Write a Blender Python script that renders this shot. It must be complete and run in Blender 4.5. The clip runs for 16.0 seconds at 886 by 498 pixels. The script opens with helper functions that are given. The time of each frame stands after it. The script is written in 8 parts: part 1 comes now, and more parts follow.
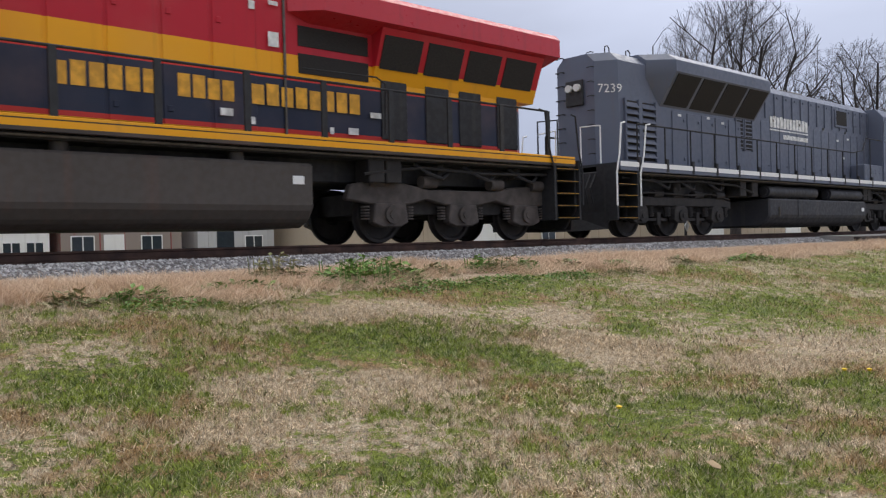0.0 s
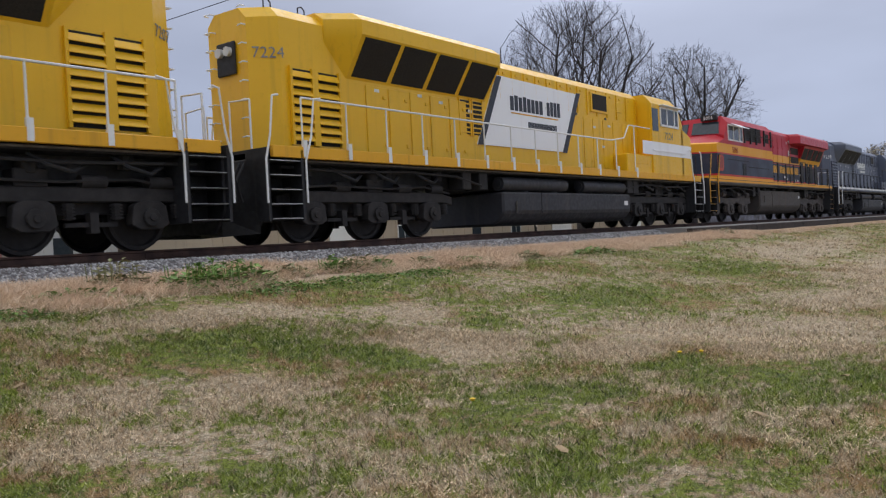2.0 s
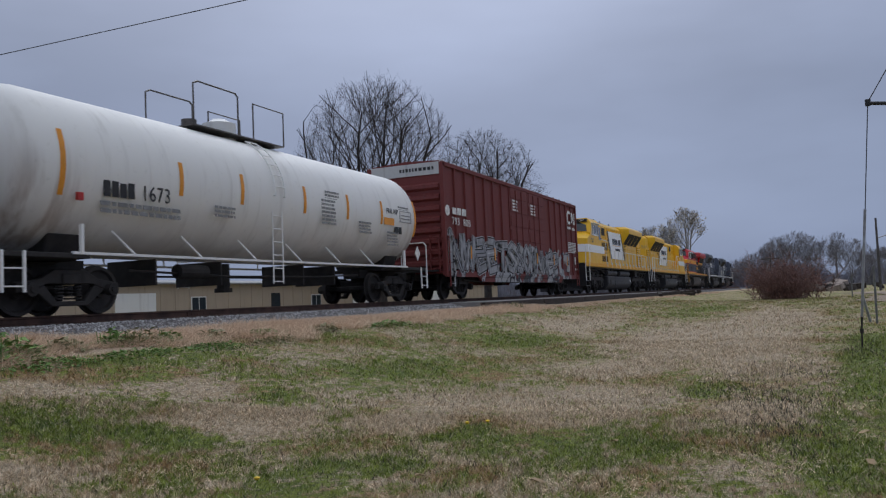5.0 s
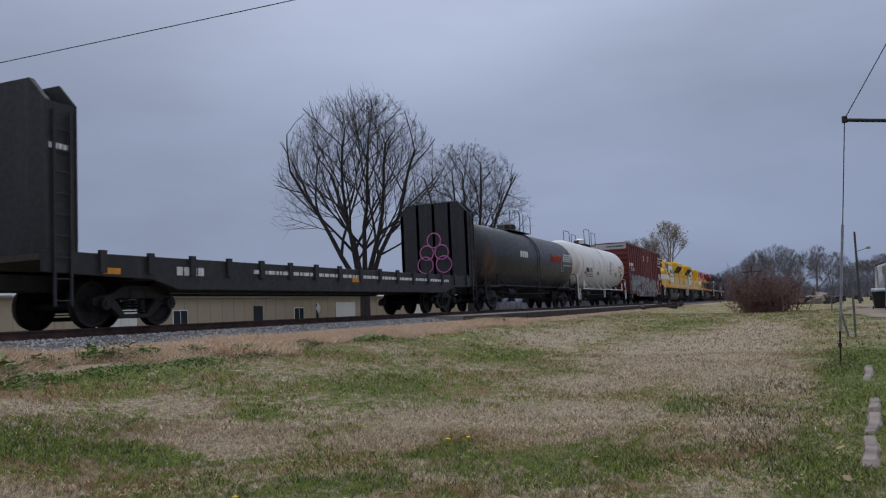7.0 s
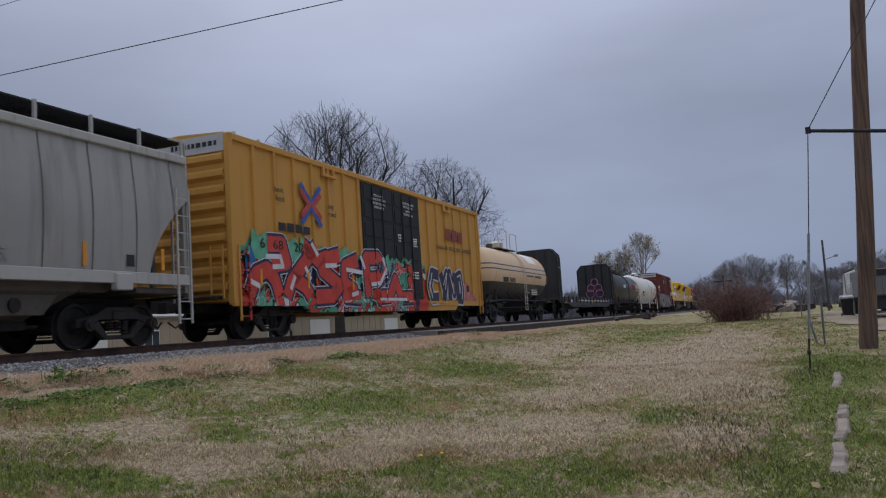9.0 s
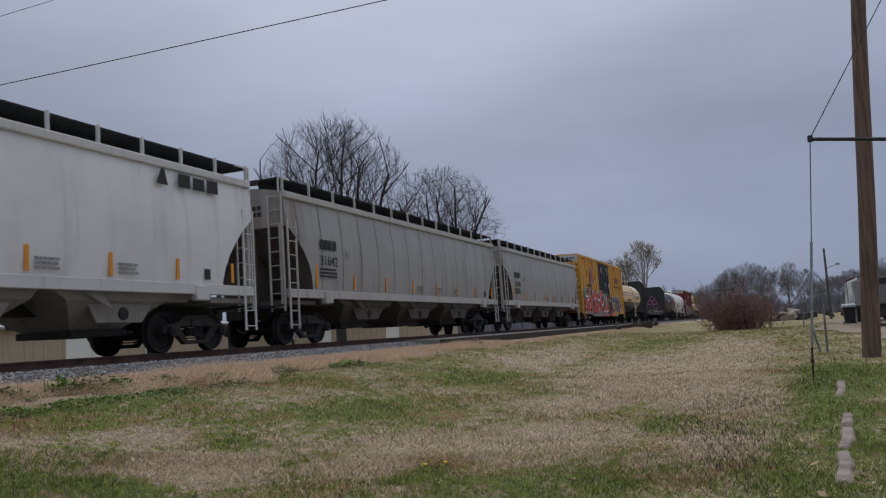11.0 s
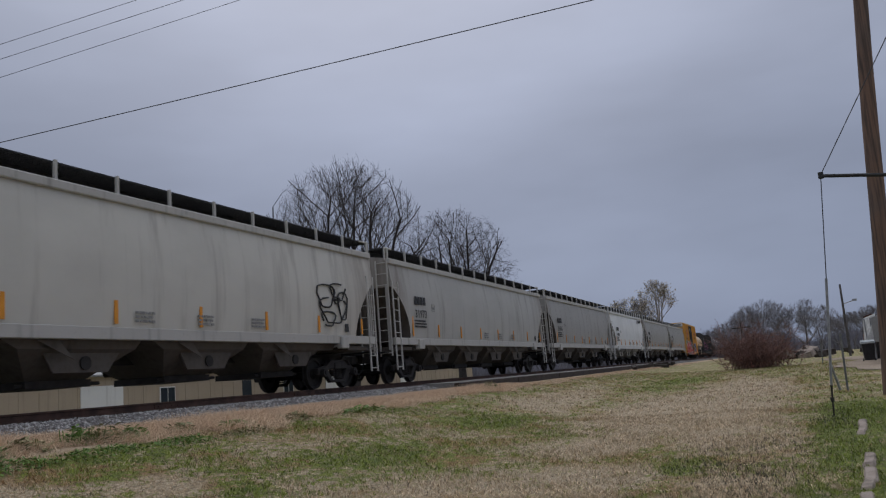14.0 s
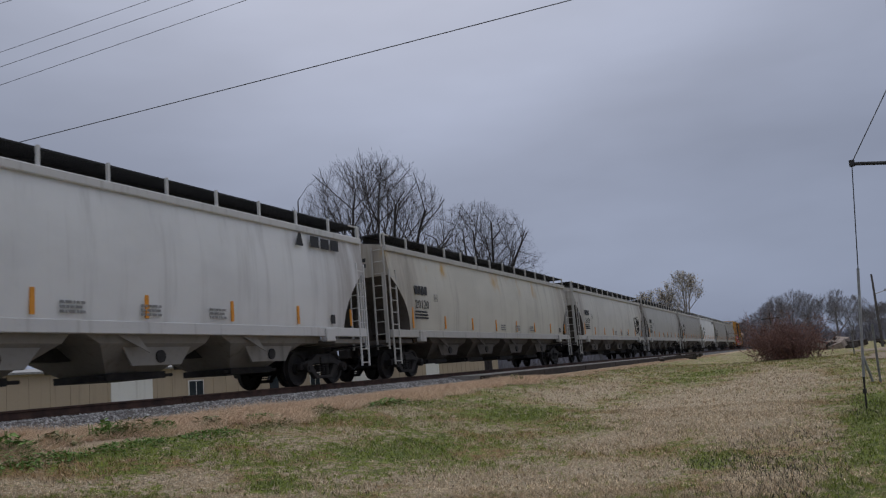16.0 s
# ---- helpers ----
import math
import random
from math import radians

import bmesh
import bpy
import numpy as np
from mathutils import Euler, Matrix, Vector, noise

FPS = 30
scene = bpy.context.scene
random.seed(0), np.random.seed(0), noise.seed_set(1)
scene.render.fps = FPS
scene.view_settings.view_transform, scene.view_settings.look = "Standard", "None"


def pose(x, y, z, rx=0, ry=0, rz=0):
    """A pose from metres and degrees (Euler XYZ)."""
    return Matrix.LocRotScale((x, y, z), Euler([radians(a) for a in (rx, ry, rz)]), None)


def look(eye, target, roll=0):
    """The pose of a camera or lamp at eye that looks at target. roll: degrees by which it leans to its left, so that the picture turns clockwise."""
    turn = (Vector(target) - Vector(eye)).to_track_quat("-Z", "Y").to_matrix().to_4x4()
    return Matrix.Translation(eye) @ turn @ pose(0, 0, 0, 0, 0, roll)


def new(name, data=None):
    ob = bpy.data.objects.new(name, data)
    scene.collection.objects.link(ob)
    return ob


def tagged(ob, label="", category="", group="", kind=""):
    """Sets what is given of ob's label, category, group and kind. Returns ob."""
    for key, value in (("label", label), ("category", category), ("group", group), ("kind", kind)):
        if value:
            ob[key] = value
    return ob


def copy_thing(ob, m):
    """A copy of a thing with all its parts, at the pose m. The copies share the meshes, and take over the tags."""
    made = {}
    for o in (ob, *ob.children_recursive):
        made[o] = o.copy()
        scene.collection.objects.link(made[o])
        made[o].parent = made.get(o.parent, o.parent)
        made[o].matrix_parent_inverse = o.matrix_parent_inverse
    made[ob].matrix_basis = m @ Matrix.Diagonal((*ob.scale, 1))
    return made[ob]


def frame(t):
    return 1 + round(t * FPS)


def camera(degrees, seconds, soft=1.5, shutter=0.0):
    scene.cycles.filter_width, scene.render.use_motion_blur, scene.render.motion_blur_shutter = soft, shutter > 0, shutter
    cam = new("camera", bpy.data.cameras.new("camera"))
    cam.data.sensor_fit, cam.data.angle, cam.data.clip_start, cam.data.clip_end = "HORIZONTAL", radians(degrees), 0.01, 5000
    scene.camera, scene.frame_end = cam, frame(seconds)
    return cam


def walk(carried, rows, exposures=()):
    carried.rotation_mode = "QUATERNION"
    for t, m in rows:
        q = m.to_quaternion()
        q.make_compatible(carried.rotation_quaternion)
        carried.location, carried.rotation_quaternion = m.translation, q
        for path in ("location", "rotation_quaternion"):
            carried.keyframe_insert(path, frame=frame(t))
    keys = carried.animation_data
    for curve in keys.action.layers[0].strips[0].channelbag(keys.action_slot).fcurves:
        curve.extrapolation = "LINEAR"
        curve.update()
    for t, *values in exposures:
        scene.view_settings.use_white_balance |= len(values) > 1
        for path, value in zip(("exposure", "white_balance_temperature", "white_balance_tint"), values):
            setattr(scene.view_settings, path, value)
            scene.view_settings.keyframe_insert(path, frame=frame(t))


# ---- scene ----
cam = camera(56.9, 16.0, soft=1.2, shutter=0.05)
walk(cam, [
    (0, pose(-0.00, 0.00, 1.40, 89.49, 1.47, -42.01)),
    (0.5, pose(-0.00, -0.03, 1.39, 89.52, 1.83, -42.72)),
    (1, pose(-0.01, -0.03, 1.39, 89.40, 2.39, -43.02)),
    (1.5, pose(0.00, -0.03, 1.39, 89.22, 3.05, -44.88)),
    (2, pose(0.05, -0.02, 1.38, 89.12, 2.91, -51.99)),
    (2.5, pose(0.12, -0.11, 1.39, 90.00, 3.13, -66.86)),
    (3, pose(0.12, -0.14, 1.40, 92.91, 3.43, -70.75)),
    (3.5, pose(0.11, -0.14, 1.38, 93.54, 3.47, -70.61)),
    (4, pose(0.08, -0.13, 1.38, 93.59, 3.53, -69.54)),
    (4.5, pose(0.09, -0.13, 1.38, 93.61, 3.21, -69.14)),
    (5, pose(0.08, -0.11, 1.37, 93.58, 2.52, -65.81)),
    (7.5, pose(0.08, -0.17, 1.41, 94.64, 2.81, -67.44)),
    (8, pose(0.09, -0.19, 1.39, 94.73, 3.34, -68.05)),
    (8.5, pose(0.10, -0.19, 1.40, 94.89, 3.65, -68.57)),
    (9, pose(0.10, -0.19, 1.41, 95.36, 3.67, -68.64)),
    (9.5, pose(0.10, -0.18, 1.41, 95.68, 3.48, -68.51)),
    (12, pose(0.08, -0.15, 1.41, 96.40, 3.97, -68.63)),
    (12.5, pose(0.09, -0.14, 1.41, 96.87, 3.94, -68.50)),
    (13, pose(0.06, -0.15, 1.42, 97.48, 3.89, -67.86)),
    (13.5, pose(0.05, -0.16, 1.42, 98.66, 4.25, -67.51)),
    (14, pose(0.06, -0.18, 1.42, 99.00, 4.55, -67.55)),
    (14.5, pose(0.01, -0.18, 1.42, 99.60, 4.80, -67.41)),
    (15, pose(0.08, -0.18, 1.42, 99.68, 4.66, -67.27)),
    (15.5, pose(0.12, -0.17, 1.43, 98.69, 4.46, -67.36)),
    (16, pose(0.12, -0.17, 1.43, 98.62, 4.74, -65.75)),
], exposures=[(0, 0.90, 6600, 10), (0.5, 0.68, 6500, 10), (1.0, 0.66, 6700, 10), (1.5, 0.66, 6600, 10), (2.2, 0.54, 6350, 10), (3.0, 0.16, 6000, 10), (3.5, 0.04, 6000, 10), (5, 0.06, 6000, 10), (9, 0.04, 6150, 10), (12, 0.06, 6400, 10), (14.0, -0.06, 6350, 10), (15.5, -0.20, 6350, 10), (16, -0.06, 6400, 10)])

# ---- world and light: overcast dusk sky, veiled sun behind the clouds ----
SUN_AZ, SUN_EL = radians(26), radians(44)


def make_world():
    w = bpy.data.worlds.new("overcast_sky")
    scene.world = w
    w.use_nodes = True
    nt = w.node_tree
    nt.nodes.clear()
    out = nt.nodes.new("ShaderNodeOutputWorld")
    bg = nt.nodes.new("ShaderNodeBackground")
    sky = nt.nodes.new("ShaderNodeTexSky")
    sky.sky_type = "NISHITA"
    sky.sun_disc = False
    sky.sun_elevation = SUN_EL
    sky.sun_rotation = radians(90) - SUN_AZ
    sky.dust_density = 4.0
    co = nt.nodes.new("ShaderNodeTexCoord")
    mp = nt.nodes.new("ShaderNodeMapping")
    mp.inputs["Scale"].default_value = (1.0, 1.0, 3.2)
    nz = nt.nodes.new("ShaderNodeTexNoise")
    nz.inputs["Scale"].default_value = 2.1
    nz.inputs["Detail"].default_value = 4
    nz.inputs["Roughness"].default_value = 0.5
    sep = nt.nodes.new("ShaderNodeSeparateXYZ")
    up = nt.nodes.new("ShaderNodeValToRGB")
    el = up.color_ramp.elements
    el[0].position, el[0].color = 0.0, (0.240, 0.282, 0.390, 1)
    el[1].position, el[1].color = 1.0, (0.92, 0.93, 0.95, 1)
    m = el.new(0.22)
    m.color = (0.284, 0.321, 0.428, 1)
    m = el.new(0.46)
    m.color = (0.372, 0.400, 0.495, 1)
    # soft brightening round the veiled sun
    dot = nt.nodes.new("ShaderNodeVectorMath")
    dot.operation = "DOT_PRODUCT"
    dot.inputs[1].default_value = (math.cos(SUN_EL) * math.cos(SUN_AZ), math.cos(SUN_EL) * math.sin(SUN_AZ), math.sin(SUN_EL))
    glow = nt.nodes.new("ShaderNodeMapRange")
    glow.interpolation_type = "SMOOTHSTEP"
    glow.inputs["From Min"].default_value, glow.inputs["From Max"].default_value = 0.80, 1.0
    glow.inputs["To Min"].default_value, glow.inputs["To Max"].default_value = 0.0, 0.42
    cl = nt.nodes.new("ShaderNodeMapRange")
    cl.inputs["From Min"].default_value, cl.inputs["From Max"].default_value = 0.3, 0.7
    cl.inputs["To Min"].default_value, cl.inputs["To Max"].default_value = 0.86, 1.14
    add = nt.nodes.new("ShaderNodeMath")
    mul = nt.nodes.new("ShaderNodeVectorMath")
    mul.operation = "SCALE"
    mix = nt.nodes.new("ShaderNodeMix")
    mix.data_type = "RGBA"
    mix.inputs["Factor"].default_value = 0.93
    dim = nt.nodes.new("ShaderNodeVectorMath")
    dim.operation = "SCALE"
    dim.inputs["Scale"].default_value = 0.05
    L = nt.links.new
    L(co.outputs["Generated"], mp.inputs["Vector"])
    L(mp.outputs["Vector"], nz.inputs["Vector"])
    L(co.outputs["Generated"], sep.inputs[0])
    L(sep.outputs["Z"], up.inputs["Fac"])
    L(co.outputs["Generated"], dot.inputs[0])
    L(dot.outputs["Value"], glow.inputs["Value"])
    L(nz.outputs["Fac"], cl.inputs["Value"])
    L(cl.outputs["Result"], add.inputs[0])
    L(glow.outputs["Result"], add.inputs[1])
    L(up.outputs["Color"], mul.inputs[0])
    L(add.outputs["Value"], mul.inputs["Scale"])
    L(sky.outputs["Color"], dim.inputs[0])
    L(dim.outputs["Vector"], mix.inputs["A"])
    L(mul.outputs["Vector"], mix.inputs["B"])
    L(mix.outputs["Result"], bg.inputs["Color"])
    bg.inputs["Strength"].default_value = 1.0
    L(bg.outputs["Background"], out.inputs["Surface"])


make_world()
sun = new("sun", bpy.data.lights.new("sun", "SUN"))
sun.data.energy, sun.data.angle, sun.data.color = 0.4, radians(40), (1.0, 0.97, 0.93)
sun.matrix_world = look((0, 0, 50), (-math.cos(SUN_EL) * math.cos(SUN_AZ), -math.cos(SUN_EL) * math.sin(SUN_AZ), 50 - math.sin(SUN_EL)))

# ---- materials ----
MATS = {}


class Nodes:
    """A small wrapper to write node materials in few lines."""

    def __init__(self, name):
        self.mat = bpy.data.materials.new(name)
        self.mat.use_nodes = True
        self.nt = self.mat.node_tree
        self.bsdf = self.nt.nodes["Principled BSDF"]
        self.co = self.nt.nodes.new("ShaderNodeTexCoord")

    def link(self, a, b):
        self.nt.links.new(a, b)

    def put(self, socket, value):
        if isinstance(value, bpy.types.NodeSocket):
            self.link(value, socket)
        elif isinstance(value, (tuple, list)) and len(value) == 3 and socket.type == "RGBA":
            socket.default_value = (*value, 1)
        else:
            socket.default_value = value

    def coords(self, scale=(1, 1, 1), kind="Object"):
        mp = self.nt.nodes.new("ShaderNodeMapping")
        mp.inputs["Scale"].default_value = scale
        self.link(self.co.outputs[kind], mp.inputs["Vector"])
        return mp.outputs["Vector"]

    def noise(self, scale, detail=4, vec=None, rough=0.55, dist=0.0):
        n = self.nt.nodes.new("ShaderNodeTexNoise")
        n.inputs["Scale"].default_value, n.inputs["Detail"].default_value = scale, detail
        n.inputs["Roughness"].default_value, n.inputs["Distortion"].default_value = rough, dist
        self.link(vec or self.coords(), n.inputs["Vector"])
        return n.outputs["Fac"]

    def voronoi(self, scale, vec=None, feature="F1", out="Distance"):
        n = self.nt.nodes.new("ShaderNodeTexVoronoi")
        n.feature = feature
        n.inputs["Scale"].default_value = scale
        self.link(vec or self.coords(), n.inputs["Vector"])
        return n.outputs[out]

    def ramp(self, fac, *stops, hard=False):
        r = self.nt.nodes.new("ShaderNodeValToRGB")
        if hard:
            r.color_ramp.interpolation = "CONSTANT"
        el = r.color_ramp.elements
        while len(el) < len(stops):
            el.new(0.5)
        for e, (p, c) in zip(el, stops):
            e.position = p
            e.color = (*c, 1) if isinstance(c, tuple) else (c, c, c, 1)
        self.put(r.inputs["Fac"], fac)
        return r.outputs["Color"]

    def mix(self, fac, a, b, mode="MIX"):
        m = self.nt.nodes.new("ShaderNodeMix")
        m.data_type, m.blend_type = "RGBA", mode
        self.put(m.inputs["Factor"], fac)
        self.put(m.inputs["A"], a)
        self.put(m.inputs["B"], b)
        return m.outputs["Result"]

    def math(self, op, a, b=0.0, c=0.0):
        m = self.nt.nodes.new("ShaderNodeMath")
        m.operation = op
        for s, val in zip(m.inputs, (a, b, c)):
            self.put(s, val)
        return m.outputs["Value"]

    def span(self, v, lo, hi, a=0.0, b=1.0):
        m = self.nt.nodes.new("ShaderNodeMapRange")
        m.interpolation_type = "SMOOTHSTEP"
        for k, val in (("Value", v), ("From Min", lo), ("From Max", hi), ("To Min", a), ("To Max", b)):
            self.put(m.inputs[k], val)
        return m.outputs["Result"]

    def xyz(self, kind="Object"):
        s = self.nt.nodes.new("ShaderNodeSeparateXYZ")
        self.link(self.co.outputs[kind], s.inputs[0])
        return s.outputs

    def done(self, color, rough=0.6, metal=0.0, bump=None, strength=0.3, dist=0.01):
        self.put(self.bsdf.inputs["Base Color"], color)
        self.put(self.bsdf.inputs["Roughness"], rough)
        self.put(self.bsdf.inputs["Metallic"], metal)
        if bump is not None:
            b = self.nt.nodes.new("ShaderNodeBump")
            b.inputs["Strength"].default_value, b.inputs["Distance"].default_value = strength, dist
            self.link(bump, b.inputs["Height"])
            self.link(b.outputs["Normal"], self.bsdf.inputs["Normal"])
        return self.mat


def paint(name, col, dirt=(0.06, 0.05, 0.04), amount=0.35, rough=0.42, streak=True, metal=0.0, fade=0.12):
    """Weathered vehicle paint: faded patches, vertical dirt streaks, grime towards the sills."""
    if name in MATS:
        return MATS[name]
    n = Nodes(name)
    big = n.noise(0.7, 5)
    fine = n.noise(9, 6)
    st = n.noise(1.0, 5, n.coords((4.5, 4.5, 0.25)))
    c = n.mix(n.span(big, 0.35, 0.7, 0, fade), col, tuple(min(1, v * 1.25 + 0.05) for v in col))
    c = n.mix(n.span(st, 0.52, 0.8, 0, amount if streak else amount * 0.3), c, dirt)
    c = n.mix(n.span(fine, 0.58, 0.8, 0, amount * 0.6), c, dirt)
    MATS[name] = n.done(c, n.span(fine, 0.3, 0.7, rough - 0.08, rough + 0.15), metal, fine, 0.05, 0.01)
    return MATS[name]


def plain(name, col, rough=0.6, metal=0.0, var=0.25, scale=6.0):
    if name in MATS:
        return MATS[name]
    n = Nodes(name)
    f = n.noise(scale, 5)
    c = n.mix(n.span(f, 0.3, 0.75), tuple(v * (1 - var) for v in col), tuple(min(1, v * (1 + var)) for v in col))
    MATS[name] = n.done(c, rough, metal, f, 0.15, 0.01)
    return MATS[name]


# ---- mesh building ----
class Mesh:
    """Collects boxes, prisms, tubes and sheets into one mesh."""

    def __init__(self):
        self.v, self.f = [], []

    def add(self, vs, fs):
        n = len(self.v)
        self.v += [tuple(p) for p in vs]
        self.f += [tuple(i + n for i in f) for f in fs]
        return self

    def box(self, x0, x1, y0, y1, z0, z1, m=None):
        vs = [Vector((x, y, z)) for x in (x0, x1) for y in (y0, y1) for z in (z0, z1)]
        if m is not None:
            vs = [m @ p for p in vs]
        return self.add(vs, [(0, 1, 3, 2), (4, 6, 7, 5), (0, 4, 5, 1), (2, 3, 7, 6), (0, 2, 6, 4), (1, 5, 7, 3)])

    def prism(self, poly, y0, y1, axis="y"):
        """A polygon given in the plane across the axis (x,z for y; y,z for x; x,y for z), drawn out from y0 to y1."""
        def at(a, b, c):
            return {"y": (a, c, b), "x": (c, a, b), "z": (a, b, c)}[axis]
        n = len(poly)
        vs = [at(a, b, y0) for a, b in poly] + [at(a, b, y1) for a, b in poly]
        fs = [tuple(range(n)), tuple(range(2 * n - 1, n - 1, -1))]
        fs += [(i, i + n, (i + 1) % n + n, (i + 1) % n) for i in range(n)]
        return self.add(vs, fs)

    def loft(self, rings, close=True, caps=True):
        n = len(rings[0])
        vs = [p for r in rings for p in r]
        fs = []
        for k in range(len(rings) - 1):
            for i in range(n if close else n - 1):
                j = (i + 1) % n
                fs.append((k * n + i, k * n + j, (k + 1) * n + j, (k + 1) * n + i))
        if caps and close:
            fs += [tuple(range(n))[::-1], tuple(range((len(rings) - 1) * n, len(rings) * n))]
        return self.add(vs, fs)

    def cyl(self, a, b, r, n=12, r2=None):
        a, b = Vector(a), Vector(b)
        d = (b - a).normalized()
        u = d.orthogonal().normalized()
        w = d.cross(u)
        r2 = r if r2 is None else r2
        rings = [[a + (u * math.cos(t) + w * math.sin(t)) * r for t in np.linspace(0, 2 * math.pi, n, endpoint=False)],
                 [b + (u * math.cos(t) + w * math.sin(t)) * r2 for t in np.linspace(0, 2 * math.pi, n, endpoint=False)]]
        return self.loft(rings)

    def tube(self, pts, r, n=6):
        P = [Vector(p) for p in pts]
        rings, u = [], None
        for i, p in enumerate(P):
            d = ((P[i] - P[i - 1]).normalized() if i else Vector()) + ((P[i + 1] - P[i]).normalized() if i < len(P) - 1 else Vector())
            d = d.normalized() if d.length > 1e-6 else Vector((0, 0, 1))
            u = d.orthogonal() if u is None else u - u.dot(d) * d
            u = u.normalized() if u.length > 1e-6 else d.orthogonal().normalized()
            w = d.cross(u)
            rings.append([p + (u * math.cos(t) + w * math.sin(t)) * r for t in np.linspace(0, 2 * math.pi, n, endpoint=False)])
        return self.loft(rings)

    def ob(self, name, mat, parent=None, label="", smooth=None, bevel=0.0):
        me = bpy.data.meshes.new(name)
        me.from_pydata(self.v, [], self.f)
        if bevel or True:
            bm = bmesh.new()
            bm.from_mesh(me)
            if len(bm.faces) < 20000:
                bmesh.ops.recalc_face_normals(bm, faces=bm.faces)
            if bevel:
                es = [e for e in bm.edges if len(e.link_faces) == 2 and e.calc_face_angle(0) > 0.5]
                bmesh.ops.bevel(bm, geom=es, offset=bevel, segments=1, affect="EDGES", clamp_overlap=True)
            bm.to_mesh(me)
            bm.free()
        if smooth:
            me.shade_smooth()
            me.set_sharp_from_angle(angle=radians(smooth))
        me.materials.append(mat)
        ob = new(name, me)
        if parent is not None:
            ob.parent = parent
        if label:
            ob["label"] = label
        return ob


def thing(name, label, category, group="", kind=""):
    return tagged(new(name), label, category, group, kind)

# ---- ground, track ----
RAIL = 1.40          # top of rail
TRACK_Y, CURVE = 13.15, 4.37e-5


def track_y(x):
    return TRACK_Y + CURVE * x * x


def smooth01(t):
    t = np.clip(t, 0, 1)
    return t * t * (3 - 2 * t)


def ground_z(x, y):
    """Lawn that climbs gently along the line and up to the ballast, then flat ground behind the track."""
    x, y = np.asarray(x, float), np.asarray(y, float)
    base = 0.0 + 0.65 * smooth01((x - 2) / 50)
    ty = track_y(np.clip(x, -300, 420))
    d = ty - y
    rise = smooth01((11.5 - d) / 8.5) ** 1.8
    toe = 0.98
    z = base + (toe - base) * np.where(d > 0, rise, smooth01((18 + d) / 12))
    return z


def sheet(xs, ys, fn):
    X, Y = np.meshgrid(xs, ys, indexing="ij")
    Z = fn(X, Y)
    vs = np.stack([X, Y, Z], -1).reshape(-1, 3)
    n, m = len(xs), len(ys)
    i = np.arange(n - 1)[:, None] * m + np.arange(m - 1)[None]
    fs = np.stack([i, i + m, i + m + 1, i + 1], -1).reshape(-1, 4)
    return vs.tolist(), fs.tolist()

# ---- rolling stock: shared parts ----
TRAIN = []
BLACK = paint("frame_black", (0.016, 0.016, 0.018), (0.07, 0.06, 0.05), 0.4, 0.62)
GRIME = plain("truck_grime", (0.024, 0.021, 0.020), 0.75, 0.0, 0.4, 5)
TRUCK_BROWN = plain("truck_brown", (0.072, 0.060, 0.054), 0.75, 0.0, 0.35, 4)
STEEL = plain("worn_steel", (0.13, 0.115, 0.10), 0.45, 0.6, 0.3, 8)
WHITE = paint("rail_white", (0.82, 0.82, 0.80), (0.2, 0.17, 0.14), 0.25, 0.45)
ORANGE = plain("reflective_orange", (0.75, 0.30, 0.02), 0.5, 0, 0.1)
GLASS_DARK = plain("cab_glass", (0.035, 0.045, 0.055), 0.08, 0, 0.1)
SCREEN = plain("radiator_screen", (0.018, 0.015, 0.013), 0.8, 0, 0.4, 30)
LAMP_GLASS = plain("lamp_lens", (0.65, 0.65, 0.62), 0.12, 0, 0.05)
INK = plain("stencil_black", (0.02, 0.02, 0.022), 0.6)
INK_W = plain("stencil_white", (0.75, 0.75, 0.73), 0.6)
INK_Y = plain("stencil_yellow", (0.72, 0.36, 0.03), 0.5)
INK_G = plain("stencil_grey", (0.25, 0.25, 0.25), 0.6)


def lettering(txt, x, z, h, y, mat, parent, name="lettering", wide=1.0, center=False, rz=0):
    cu = bpy.data.curves.new(name, "FONT")
    cu.body, cu.size, cu.extrude = txt, h * 1.4, 0.003
    cu.space_character = 1.05
    if center:
        cu.align_x = "CENTER"
    cu.resolution_u = 2
    cu.materials.append(mat)
    ob = new(name, cu)
    ob.parent = parent
    ob.matrix_basis = pose(x, y, z, 90, 0, rz) @ Matrix.Diagonal((wide, 1, 1, 1))
    return ob


def bars(spots, y, mat, parent, name="marking"):
    """Plain bars (x0, x1, z0, z1) painted on the near side."""
    m = Mesh()
    for x0, x1, z0, z1 in spots:
        m.box(x0, x1, y - 0.004, y + 0.004, z0, z1)
    return m.ob(name, mat, parent)


def word(x0, x1, z0, z1, y, n, mat, parent, seed=1, name="word_mark"):
    """A trade name as a row of plain blocks in its colour."""
    rnd = random.Random(seed)
    w = (x1 - x0) / n
    spots = []
    for i in range(n):
        a, b = x0 + i * w + w * 0.1, x0 + (i + 1) * w - w * 0.1
        spots.append((a, b, z0, z1 - (z1 - z0) * rnd.choice((0.0, 0.0, 0.08))))
    return bars(spots, y, mat, parent, name)


def small_print(x0, x1, z0, rows, h, y, mat, parent, seed=3):
    rnd = random.Random(seed)
    spots = []
    for r in range(rows):
        x = x0
        while x < x1 - 0.05:
            w = rnd.uniform(0.06, 0.25) * (h / 0.08)
            spots.append((x, min(x + w, x1), z0 - r * h * 1.7, z0 - r * h * 1.7 + h))
            x += w + h * 0.6
    return bars(spots, y, mat, parent, "small_print")


